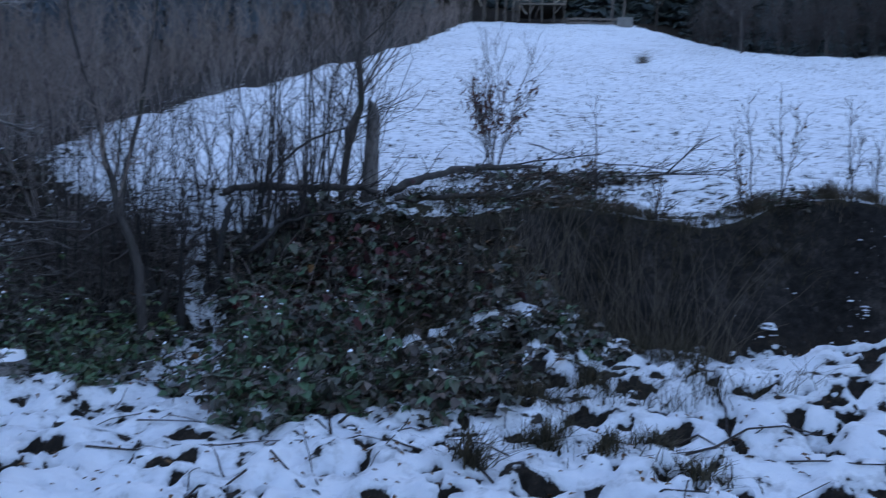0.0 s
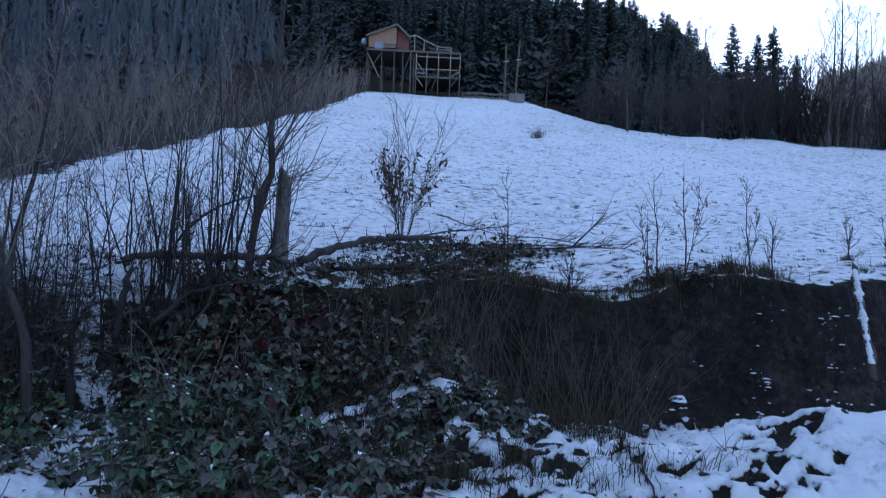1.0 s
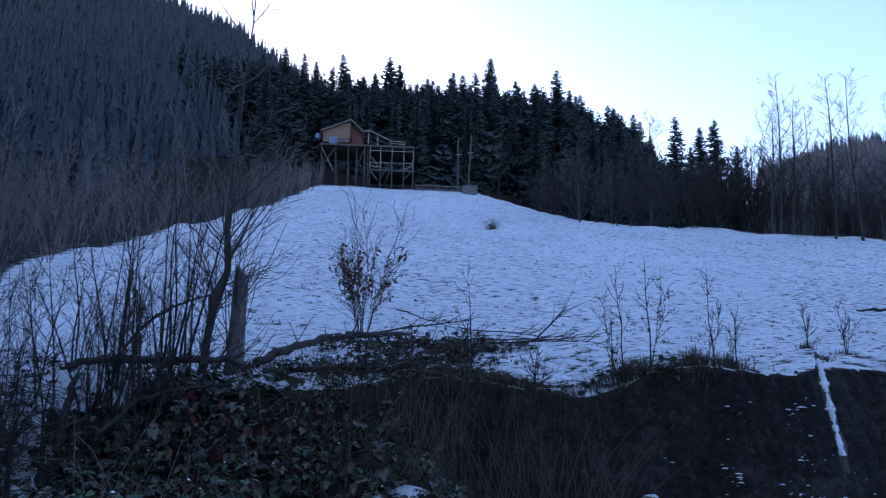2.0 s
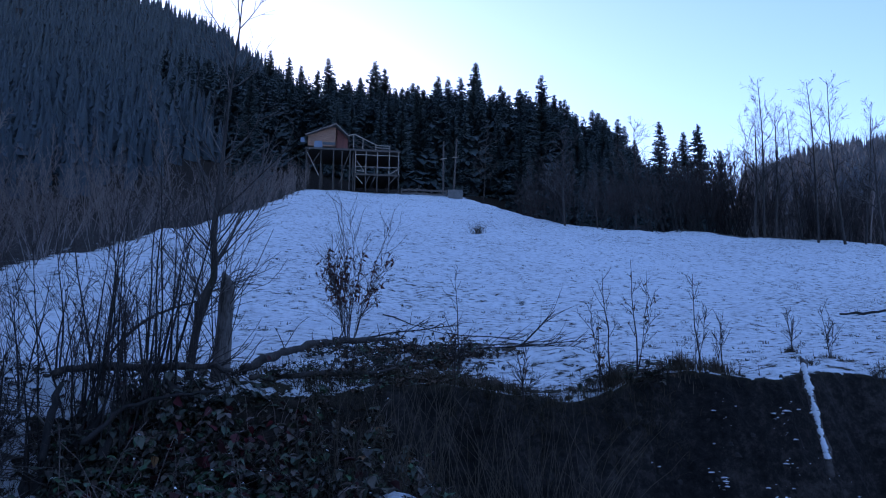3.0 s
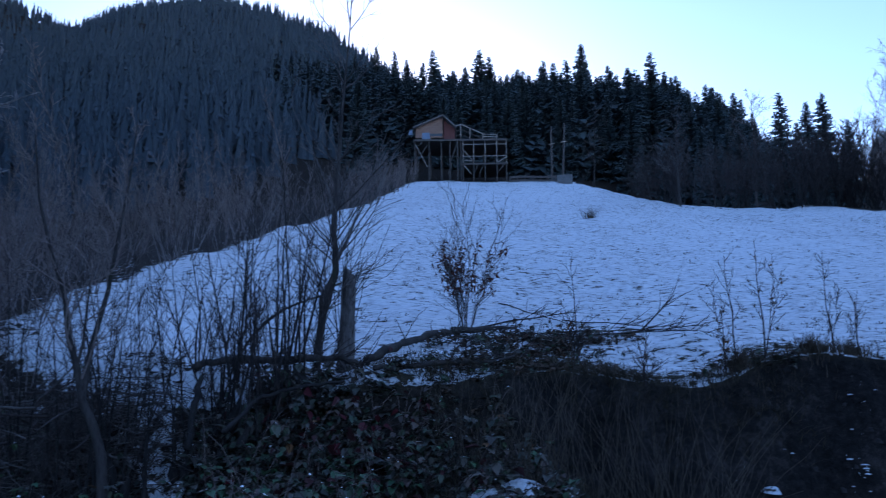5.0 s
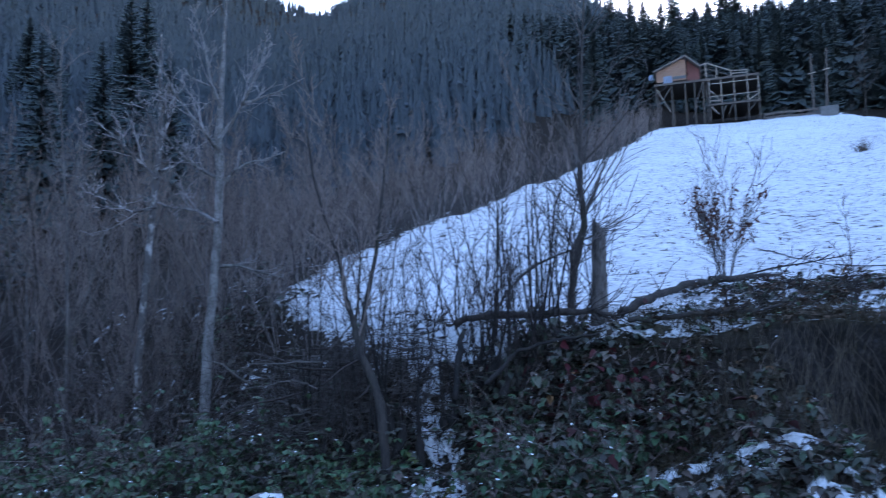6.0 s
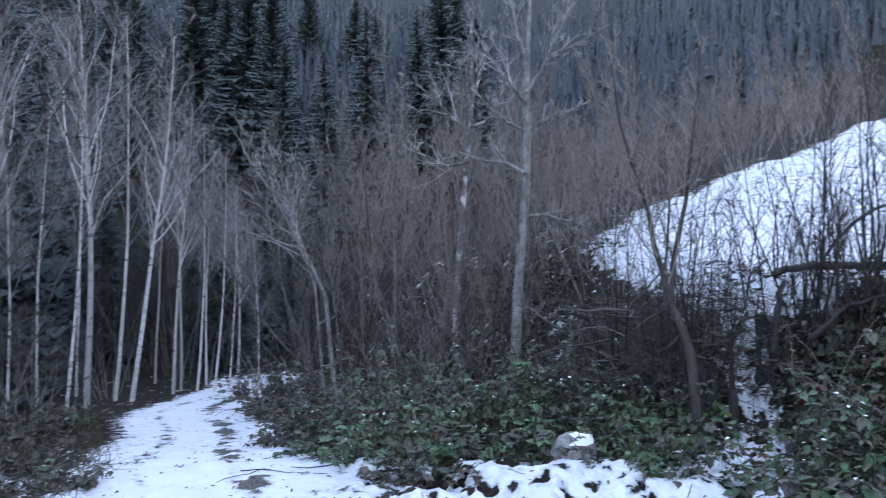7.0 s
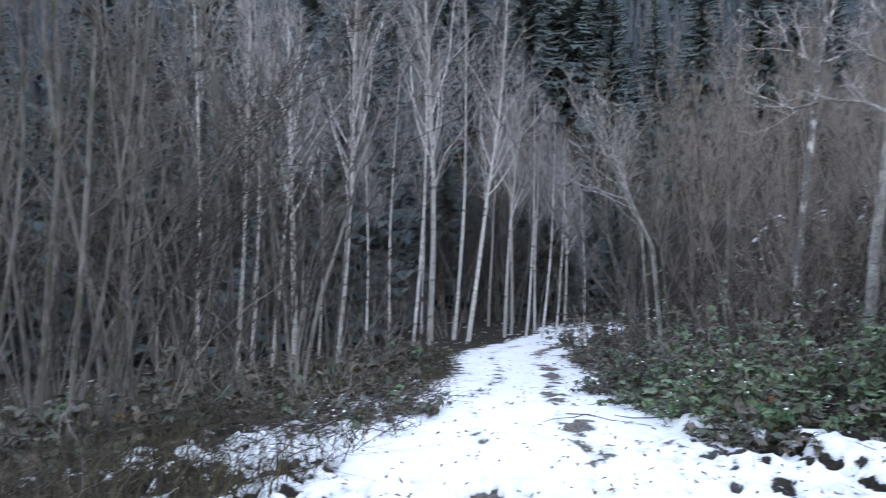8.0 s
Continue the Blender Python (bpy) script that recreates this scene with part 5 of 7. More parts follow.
def stems(rng, name, label, category, at, lines, bark, twig, twigs=5, twig_l=0.4, leaves=None, group="", single=False):
    """A shrub out of given stems; each line is (points relative to the base, radius)."""
    ob = thing(name, label, category, group, at=at)
    t, c = Tubes(), Tubes()
    tips = []
    for pts, radius in lines:
        pts = np.asarray(pts, float)
        t.add(pts, radius * np.linspace(1, 0.2, len(pts)), 6 if radius > 0.02 else 4)
        if single:
            under("stem", t.mesh("stem", bark), ob)
            t = Tubes()
        for k in range(twigs):
            a, ax = along(pts, rng.uniform(0.3, 1))
            tw = wander(rng, a, side_way(rng, ax, rng.uniform(0.35, 0.8)), twig_l * rng.uniform(0.4, 1.2), 3, 0.07, 0.08)
            c.add(tw, 0.005 * np.linspace(1, 0.45, 4), 3)
            tips.append(tw)
            for _ in range(2):
                a2, ax2 = along(tw, rng.uniform(0.3, 1))
                c.add(wander(rng, a2, side_way(rng, ax2, 0.6), twig_l * rng.uniform(0.2, 0.5), 1, 0.1, 0.1), [0.003, 0.0018], 3)
    if not single:
        under("trunk", t.mesh("trunk", bark), ob)
    crown = under("crown", c.mesh("crown", twig), ob)
    if leaves:
        count, size, low, high, material = leaves
        pts = np.array([along(tw, rng.uniform(0.4, 1))[0] for tw in tips for _ in range(5)])
        pts = pts[(pts[:, 2] > low) & (pts[:, 2] < high)]
        pts = pts[rng.permutation(len(pts))[:count]]
        lv = Leaves(rng)
        lv.add(pts, size, 0.7, 0.75, 0.6)
        under("leaves", lv.mesh("leaves", material), crown, "withered brown leaves", kind="stuff")
    return ob


def bent(rng, a, b, n=8, crook=0.02):
    """A slightly crooked line from a to b."""
    a, b = np.array(a, float), np.array(b, float)
    u = np.linspace(0, 1, n)[:, None]
    off = np.cumsum(rng.normal(0, crook, (n, 3)), 0)
    off -= off[0] + (off[-1] - off[0]) * u
    return a + (b - a) * u + off * np.linalg.norm(b - a)


def rel(at, az, el, d):
    return by_angles(az, el, d) - at


# the grey tree with a burl, and the broken trunk beside it
at = on_ground(5.8, 10.0, 0.1)
burl_tree = thing("bare_tree", "slender dark tree with a burl and fine bare crown", "tree", at=at)
t, c = Tubes(), Tubes()
low = np.array([(0, 0, 0), rel(at, 5.6, 2.2, 10.0), rel(at, 5.35, 4.0, 10.0), rel(at, 5.25, 4.9, 10.0), rel(at, 4.95, 5.7, 10.0), rel(at, 4.5, 6.9, 10.0), rel(at, 4.55, 8.4, 10.0), rel(at, 4.72, 10.0, 10.05), rel(at, 4.47, 13.4, 10.1), rel(at, 4.18, 18.4, 10.15), rel(at, 3.7, 23.6, 10.2), rel(at, 3.5, 27.5, 10.2)])
t.add(low, [0.056, 0.046, 0.05, 0.082, 0.058, 0.042, 0.038, 0.036, 0.027, 0.018, 0.010, 0.004], 9)
for k in range(40):
    u = rng.uniform(0.46, 1.0)
    a, ax = along(low, u)
    limb = wander(rng, a, side_way(rng, ax, rng.uniform(0.5, 1.0)), 2.1 * (1.25 - u) * rng.uniform(0.5, 1.3), 5, 0.09, 0.10)
    (t if k < 12 else c).add(limb, 0.010 * np.linspace(1, 0.3, 6), 4)
    for _ in range(5):
        a2, ax2 = along(limb, rng.uniform(0.15, 1))
        tw = wander(rng, a2, side_way(rng, ax2, rng.uniform(0.4, 0.9)), rng.uniform(0.15, 0.55), 3, 0.12, 0.1)
        c.add(tw, 0.0045 * np.linspace(1, 0.4, 4), 3)
        a3, ax3 = along(tw, rng.uniform(0.3, 1))
        c.add(wander(rng, a3, side_way(rng, ax3, 0.6), 0.18, 1, 0.1, 0.1), [0.004, 0.002], 3)
for k in range(30):
    a, ax = along(low, rng.uniform(0.12, 0.5))
    tw = wander(rng, a, side_way(rng, ax, rng.uniform(0.6, 1.1)), rng.uniform(0.5, 1.5), 5, 0.1, 0.05)
    c.add(tw, np.linspace(0.008, 0.003, 6), 3)
    for _ in range(3):
        a2, ax2 = along(tw, rng.uniform(0.2, 1))
        c.add(wander(rng, a2, side_way(rng, ax2, 0.6), rng.uniform(0.15, 0.4), 2, 0.1, 0.08), [0.005, 0.004, 0.003], 3)
side = np.array([rel(at, 5.3, 5.3, 10.0), rel(at, 6.6, 4.9, 9.95), rel(at, 8.0, 4.3, 9.9), rel(at, 9.0, 3.6, 9.9), rel(at, 10.2, 2.4, 9.85), rel(at, 11.0, 1.0, 9.8)])
t.add(side, [0.010, 0.012, 0.015, 0.017, 0.018, 0.016], 6)
under("trunk", t.mesh("trunk", M_BARK_MID), burl_tree)
under("crown", c.mesh("crown", M_TWIG_MID), burl_tree)

at = on_ground(3.75, 9.9, 0.1)
stub = thing("broken_trunk", "grey weathered trunk broken off at the top", "tree stump", at=at)
t = Tubes()
top = rel(at, 3.55, 6.9, 9.9)
t.add([(0, 0, 0), top * 0.2, top * 0.4, top * 0.6, top * 0.8, top * 0.93, top + Vector((-0.03, 0, 0)), top + Vector((-0.06, 0, 0.08))], [0.13, 0.105, 0.10, 0.088, 0.092, 0.08, 0.05, 0.004], 11)
under("trunk", t.mesh("trunk", M_BARK_GREY), stub)
t = Tubes()
for k in range(16):
    a = top * rng.uniform(0.1, 0.7)
    t.add(wander(rng, a, (rng.normal(0, 0.5), rng.normal(0, 0.5), 1), rng.uniform(0.6, 1.6), 5, 0.08, 0.05), np.linspace(0.008, 0.003, 6), 3)
under("shoot", t.mesh("shoot", M_TWIG_DARK), stub, kind="stuff")

# leaning forked tree at the end of the brush
at = on_ground(18.95, 8.3, 0.1)
fork_tree = thing("forked_tree", "leaning grey forked tree beside the brush pile", "tree", at=at)
t, c = Tubes(), Tubes()
main = np.array([(0, 0, 0), rel(at, 19.4, -5.2, 8.35), rel(at, 19.96, -3.3, 8.4), rel(at, 20.66, -1.8, 8.4), rel(at, 21.2, 0.7, 8.5), rel(at, 21.7, 2.3, 8.5), rel(at, 22.1, 5.1, 8.6), rel(at, 23.0, 7.6, 8.6), rel(at, 23.9, 11, 8.6), rel(at, 24.4, 15, 8.6)])
grow(rng, t, c, main, 0.052, 14, 6, 2, first=0.35, reach=0.32, angle=0.55, sides=8)
second = np.array([rel(at, 20.7, -1.6, 8.4), rel(at, 20.38, 1.5, 8.6), rel(at, 19.5, 5.4, 8.8), rel(at, 19.1, 8.6, 8.9), rel(at, 18.5, 13, 9.0), rel(at, 18.2, 17, 9.1)])
grow(rng, t, c, second, 0.034, 12, 6, 2, first=0.3, reach=0.3, angle=0.5, sides=6)
under("trunk", t.mesh("trunk", M_BARK_MID), fork_tree)
under("crown", c.mesh("crown", M_TWIG_BROWN), fork_tree)

# old coppice stools with upright branching shoots, between the burl tree and the forked tree
for az, d, many, high, shoots in ((13.1, 9.2, 5, 0.95, 10), (10.8, 9.3, 5, 0.8, 10), (7.6, 9.5, 4, 0.6, 8), (18.6, 9.0, 4, 0.9, 8), (20.6, 9.2, 4, 1.1, 9), (9.2, 9.7, 3, 0.4, 7), (22.6, 9.6, 3, 0.8, 7), (11.9, 9.9, 2, 0.3, 7), (14.0, 10.2, 2, 0.2, 5)):
    at = on_ground(az, d, 0.12)
    ob = thing("coppice_stool", "dark mossy coppice stool with tall leafless shoots", "shrub", "coppice stools on the bank", at=at)
    c = Tubes()
    tops = []
    for k in range(many):
        t = Tubes()
        a = rng.uniform(0, 6.283)
        foot = np.array([0.3 * math.cos(a), 0.2 * math.sin(a), -0.05])
        line = wander(rng, foot, (rng.normal(0, 0.12), rng.normal(0, 0.1), 1), high * rng.uniform(0.4, 1.0), 5, 0.10, 0.02)
        t.add(line, rng.uniform(0.05, 0.085) * np.array([1.3, 1.0, 0.95, 0.9, 1.0, 0.3]), 8)
        under("trunk", t.mesh("trunk", M_BARK_DARK), ob)
        tops.append(line)
    for k in range(shoots):
        base, _ = along(tops[k % many], rng.uniform(0.5, 1.0))
        tall = rng.uniform(1.1, 2.7)
        line = wander(rng, base, (rng.normal(0, 0.13), rng.normal(0, 0.13), 1), tall, 9, 0.045, 0.03)
        t = Tubes()
        t.add(line, rng.uniform(0.008, 0.020) * np.linspace(1, 0.15, 10), 5)
        under("shoot", t.mesh("shoot", M_BARK_DARK), ob)
        for _ in range(int(7 * tall)):
            p0, ax = along(line, 0.15 + 0.83 * rng.random())
            tw = wander(rng, p0, side_way(rng, ax, rng.uniform(0.5, 0.95)), rng.uniform(0.12, 0.5), 3, 0.12, 0.12)
            c.add(tw, 0.0042 * np.linspace(1, 0.4, 4), 3)
            for _ in range(2):
                p1, ax1 = along(tw, rng.uniform(0.25, 1))
                c.add(wander(rng, p1, side_way(rng, ax1, 0.6), rng.uniform(0.06, 0.2), 1, 0.1, 0.1), [0.0028, 0.0016], 3)
    under("twig", c.mesh("twig", M_TWIG_DARK), ob, kind="stuff")
for k in range(14):
    az = float(np.interp(k, [0, 13], [4.0, 22.5])) + rng.normal(0, 0.4)
    at = on_ground(az, rng.uniform(8.8, 10.1), 0.05)
    lines = []
    for _ in range(rng.integers(2, 5)):
        foot = np.array([rng.normal(0, 0.16), rng.normal(0, 0.14), 0])
        lines.append((wander(rng, foot, (rng.normal(0, 0.14), rng.normal(0, 0.14), 1), rng.uniform(1.0, 2.8), 7, 0.045, 0.05), rng.uniform(0.004, 0.010)))
    stems(rng, "shrub", "dark leafless shrub of thin upright shoots", "shrub", at, lines, M_BARK_DARK, M_TWIG_DARK, 10, 0.34, group="leafless shrubs on the bank")

# beech sapling that still bears leaves
at = on_ground(-4.9, 12.2, 0.05)
lines = []
for k in range(22):
    a = rng.uniform(0, 6.283)
    tall = rng.uniform(0.85, 1.5) if k > 6 else rng.uniform(1.6, 2.6)
    lines.append((bent(rng, (0.05 * math.cos(a), 0.05 * math.sin(a), 0), np.array([0.10 + 0.40 * math.cos(a) * (1 if k > 6 else 0.5), 0.3 * math.sin(a), 1]) * tall, 7, 0.015), rng.uniform(0.003, 0.007)))
stems(rng, "beech_sapling", "young beech with withered brown leaves at the meadow edge", "sapling", at, lines, M_TWIG_DARK, M_TWIG_MID, 9, 0.42, (430, 0.066, 0.6, 1.45, M_BEECH_LEAF), single=True)

# saplings on the lip of the cut bank
for az, d, el, many, leaf in ((-24.7, 10.3, 8.4, 3, 22), (-28.7, 10.6, 7.2, 3, 0), (-22.7, 10.2, 7.6, 2, 0), (-21.9, 10.1, 4.2, 2, 24), (-30.2, 10.7, 4.4, 2, 0), (-12.6, 10.4, 7.4, 2, 10), (-34.6, 13.6, 4.7, 3, 0), (-37.0, 13.8, 4.8, 3, 0), (-12.4, 9.9, 4.0, 3, 0), (-16.9, 9.5, 2.0, 4, 12)):
    at = on_ground(az, d, 0.03)
    tall = 1.63 + d * math.tan(radians(el)) - at.z
    lines = []
    for k in range(many):
        h = tall * (1 if k == 0 else rng.uniform(0.4, 0.8))
        lines.append((bent(rng, (rng.normal(0, 0.03), rng.normal(0, 0.03), 0), np.array([rng.normal(0, 0.08 + 0.1 * (k > 0)), rng.normal(0, 0.1), 1]) * h, 7, 0.012), 0.011 if k == 0 else 0.006))
    stems(rng, "sapling", "thin leafless sapling on the edge of the meadow", "sapling", at, lines, M_TWIG_DARK, M_TWIG_DARK, 8, 0.24, (leaf, 0.05, 0.3, tall, M_BROWN_LEAF) if leaf else None, "saplings on the bank")


# fallen trunks
def fallen(label, points, radii, material=None, twigs=0):
    pts = [by_angles(*p) for p in points]
    ob = thing("fallen_trunk", label, "log", at=pts[0])
    t = Tubes()
    raw = np.array([p - pts[0] for p in pts])
    u = np.linspace(0, 1, 4 * len(raw))
    line = np.stack([np.interp(u, np.linspace(0, 1, len(raw)), raw[:, k]) for k in range(3)], -1) + rng.normal(0, 0.012, (len(u), 3))
    thick = np.interp(u, np.linspace(0, 1, len(raw)), radii) * rng.uniform(0.8, 1.15, len(u))
    thick[0] = thick[-1] = 0.003
    line[0], line[-1] = line[1] + (line[1] - line[2]) * 0.05, line[-2] + (line[-2] - line[-3]) * 0.05
    t.add(line, thick, 8)
    under("trunk", t.mesh("trunk", material or M_BARK_DARK), ob)
    if twigs:
        c = Tubes()
        rel_pts = np.array([p - pts[0] for p in pts])
        for k in range(twigs):
            a, ax = along(rel_pts, rng.uniform(0.3, 1))
            tw = wander(rng, a, side_way(rng, ax, rng.uniform(0.5, 1.2)), rng.uniform(0.2, 0.7), 4, 0.2, -0.02)
            c.add(tw, np.linspace(0.008, 0.003, 5), 3)
        under("branchwork", c.mesh("branchwork", M_TWIG_DARK), ob, kind="stuff")
    return ob


fallen("dark fallen trunk arching over the brambles", [(2.7, 0.5, 9.75), (1.2, 1.25, 10.0), (-0.3, 1.95, 10.4), (-2.2, 2.5, 11.0), (-4.1, 2.75, 11.6), (-6.5, 2.9, 12.1), (-9.0, 2.95, 12.4)], [0.056, 0.056, 0.054, 0.052, 0.048, 0.04, 0.02], M_BARK_MID, 24)
fallen("mossy fallen trunk lying across the shoots", [(14.0, 0.2, 9.4), (13.4, 0.6, 9.45), (10.5, 0.9, 9.5), (7, 0.8, 9.55), (4.2, 0.95, 9.6), (2.6, 0.5, 9.6)], [0.04, 0.044, 0.048, 0.046, 0.042, 0.026], M_BARK_MID, 90)
fallen("dark fallen branch low among the leaves", [(2.6, 0.05, 9.55), (-1.0, 0.3, 9.6), (-5.0, 0.6, 9.65), (-8.9, 0.9, 9.7)], [0.04, 0.036, 0.03, 0.014], M_BARK_MID, 24)
fallen("thin dead trunk leaning in the brambles", [(13.4, 0.2, 9.2), (13.7, -2.2, 8.9), (14.2, -5.5, 8.7)], [0.030, 0.036, 0.045])
fallen("rotten branch half buried in the brambles", [(12.5, -4.5, 8.6), (9.5, -1.6, 9.0), (6.0, -0.9, 9.1), (3.2, -0.6, 9.2)], [0.026, 0.024, 0.02, 0.015])
fallen("dark branch half sunk in the meadow snow", [(-37.4, 4.45, 19.2), (-39, 4.5, 19.4), (-41, 4.6, 19.7), (-43.5, 4.75, 20.2)], [0.018, 0.03, 0.026, 0.018])
# cut poles and branches that lie on the snow beyond the lip
for ends in (((-7.2, 14.4, 0.02), (-13.0, 12.6, 0.02)), ((-11.6, 12.9, 0.06), (-20.0, 12.7, 0.02)), ((-15.2, 12.2, 0.02), (-21.5, 13.2, 0.02)), ((-9.0, 12.2, 0.02), (-17.5, 12.4, 0.05)), ((-12.0, 12.0, 0.02), (-18.6, 12.1, 0.02)), ((-17.0, 12.3, 0.05), (-19.3, 12.6, 0.55)), ((-6.0, 12.6, 0.05), (-12.5, 13.2, 0.12)), ((-16.0, 12.7, 0.02), (-21.8, 12.2, 0.02))):
    a, b = (on_ground(az, d, -up) for az, d, up in ends)
    pole = thing("pole", "thin dark pole lying on the snowy meadow edge", "pole", "poles on the snow", at=a)
    line = bent(rng, (0, 0, 0), b - a, 9, 0.006)
    line[:, 2] = np.maximum(line[:, 2], lie(line[:, 0] + a.x, line[:, 1] + a.y)[0] - a.z + 0.015)
    t = Tubes()
    t.add(line, rng.uniform(0.009, 0.017) * np.linspace(1, 0.4, 9), 5)
    under("wood", t.mesh("wood", M_BARK_DARK), pole)
    t = Tubes()
    for k in range(9):
        p0, ax = along(line, rng.uniform(0.3, 1))
        way = side_way(rng, ax, rng.uniform(0.3, 0.8))
        t.add(wander(rng, p0, np.array([way[0], way[1], abs(way[2])]), rng.uniform(0.15, 0.55), 3, 0.12, 0.0), [0.006, 0.005, 0.004, 0.002], 3)
    under("twig", t.mesh("twig", M_TWIG_DARK), pole, kind="stuff")
log = fallen("snow-covered log leaning against the cut bank", [(-35.0, 2.2, 10.4), (-35.25, 0.6, 10.25), (-35.8, -2.2, 10.05), (-36.5, -6.2, 9.75)], [0.036, 0.042, 0.042, 0.04], M_SNOW_LOG)
p = np.array([by_angles(az, el + 0.22, d - 0.03) for az, el, d in zip(np.linspace(-35.15, -36.2, 130), np.linspace(1.2, -4.6, 130) + rng.normal(0, 0.06, 130), np.linspace(10.3, 9.86, 130))])
v, f = domes(rng, p - np.array(log.location), np.abs(0.026 + 0.05 * fbm(np.arange(130) * 0.15, np.zeros(130), 2, 9)) * rng.uniform(0.85, 1.1, 130), 0.8)
under("snow_cap", mesh_of("snow_cap", v, f, M_SNOW, True), log.children[0], "strip of snow lying on the log", kind="stuff")

# brush piles of cut branches
for az, d, wide, tall in ((20.3, 9.7, 0.95, 1.25), (24.6, 10.2, 1.0, 1.2)):
    at = on_ground(az, d)
    pile = thing("brush_pile", "heap of dark cut branches at the foot of the meadow", "brush pile", "brush piles below the meadow", at=at)
    t = Tubes()
    for k in range(760):
        a = rng.uniform(0, 6.283)
        q = math.sqrt(rng.random())
        x, y = wide * q * math.cos(a), 0.75 * wide * q * math.sin(a)
        z = rng.uniform(0, tall) * (1 - 0.7 * q * q) + max(height(at.x + x, at.y + y) - at.z, -0.3)
        t.add(wander(rng, (x, y, z), (rng.normal(0, 1), rng.normal(0, 0.7), rng.normal(0.0, 0.28)), rng.uniform(0.3, 0.9), 4, 0.28, -0.05), rng.uniform(0.003, 0.008) * np.linspace(1, 0.4, 5), 3)
    under("brushwood", t.mesh("brushwood", M_TWIG_MID), pile, kind="stuff")
    for k in range(30):
        t = Tubes()
        p0 = np.array([rng.normal(0, 0.4), rng.normal(-0.2, 0.25), rng.uniform(0.2, 0.95)])
        t.add(wander(rng, p0, (rng.normal(0, 1), rng.normal(-0.2, 0.5), rng.normal(0.0, 0.22)), rng.uniform(0.6, 1.4), 6, 0.2, -0.03), rng.uniform(0.006, 0.018) * np.linspace(1, 0.3, 7), 5)
        under("branch", t.mesh("branch", M_TWIG_MID if k % 3 else M_TWIG_DARK), pile)

# the two pale trunks at the corner of the meadow
at = on_ground(31.25, 11.5, 0.15)
pale = thing("pale_tree", "pale lichened tree with a forked bare crown", "tree", at=at)
t, c = Tubes(), Tubes()
main = np.array([(0, 0, 0), rel(at, 31.1, -3.9, 11.5), rel(at, 30.97, -0.7, 11.5), rel(at, 30.55, 3.3, 11.5), rel(at, 30.28, 7.2, 11.5), rel(at, 30.15, 11.1, 11.5), rel(at, 30.25, 13.4, 11.5), rel(at, 30.0, 17.2, 11.5), rel(at, 29.8, 21, 11.5), rel(at, 29.5, 25, 11.5)])
t.add(main, [0.085, 0.072, 0.066, 0.06, 0.057, 0.056, 0.058, 0.034, 0.022, 0.008], 9)
limbs = [[(30.3, 12.6), (31.2, 13.8), (32.0, 14.7), (33.0, 16.0), (33.9, 17.6), (34.6, 19.2)], [(30.2, 13.3), (29.3, 14.6), (28.6, 15.7), (27.9, 17.2), (27.2, 18.7), (26.8, 21)], [(30.15, 10.0), (29.2, 11.2), (28.1, 11.8), (27.0, 12.0), (25.7, 12.6)],
         [(30.2, 10.6), (31.6, 11.3), (33.0, 12.4), (33.9, 13.6)], [(30.3, 7.6), (31.6, 8.4), (33.4, 8.6), (35.4, 9.4)], [(30.1, 15.5), (30.8, 17.2), (31.2, 19.6), (32.0, 22)], [(28.6, 15.7), (27.4, 16.2), (26.2, 16.6), (24.8, 17.4)], [(30.45, 4.6), (29.0, 4.7), (27.4, 4.2), (25.8, 3.8)]]
for l in limbs:
    pts = np.array([rel(at, az, el, 11.5 + rng.normal(0, 0.2)) for az, el in l])
    grow(rng, t, c, pts, 0.032, 8, 5, 2, twig_r=0.006, first=0.15, reach=0.45, angle=0.7, lift=0.06, tip=0.2, sides=5)
under("trunk", t.mesh("trunk", M_BARK_PALE), pale)
under("crown", c.mesh("crown", M_TWIG_PALE), pale)
at = on_ground(35.6, 12.8, 0.15)
pied = thing("pied_tree", "dark and white mottled tree with a knotted crown", "tree", at=at)
t, c = Tubes(), Tubes()
main = np.array([(0, 0, 0), rel(at, 35.35, -4.6, 12.8), rel(at, 35.3, -1.5, 12.8), rel(at, 34.95, 3.0, 12.8), rel(at, 34.6, 7.0, 12.8), rel(at, 34.2, 11.3, 12.8), rel(at, 34.0, 13.5, 12.8), rel(at, 34.1, 16.5, 12.8), rel(at, 34.0, 20, 12.8)])
t.add(main, [0.075, 0.058, 0.054, 0.048, 0.044, 0.046, 0.034, 0.024, 0.01], 8)
for l in ([(34.2, 10.5), (35.4, 11.6), (37.0, 13.2), (39.0, 14.6)], [(34.1, 11.0), (33.1, 11.4), (32.2, 12.6), (31.6, 14.0)], [(34.3, 8.6), (35.8, 8.2), (37.8, 9.2), (39.2, 10.6)], [(34.0, 12.5), (34.8, 14.6), (35.8, 16.5)], [(34.0, 13.0), (33.2, 15.2), (32.6, 17.4)]):
    pts = np.array([rel(at, az, el, 12.8 + rng.normal(0, 0.25)) for az, el in l])
    grow(rng, t, c, pts, 0.026, 9, 5, 2, twig_r=0.006, first=0.15, reach=0.46, angle=0.75, lift=0.06, tip=0.2, sides=5)
under("trunk", t.mesh("trunk", M_PIED), pied)
under("crown", c.mesh("crown", M_TWIG_PALE), pied)

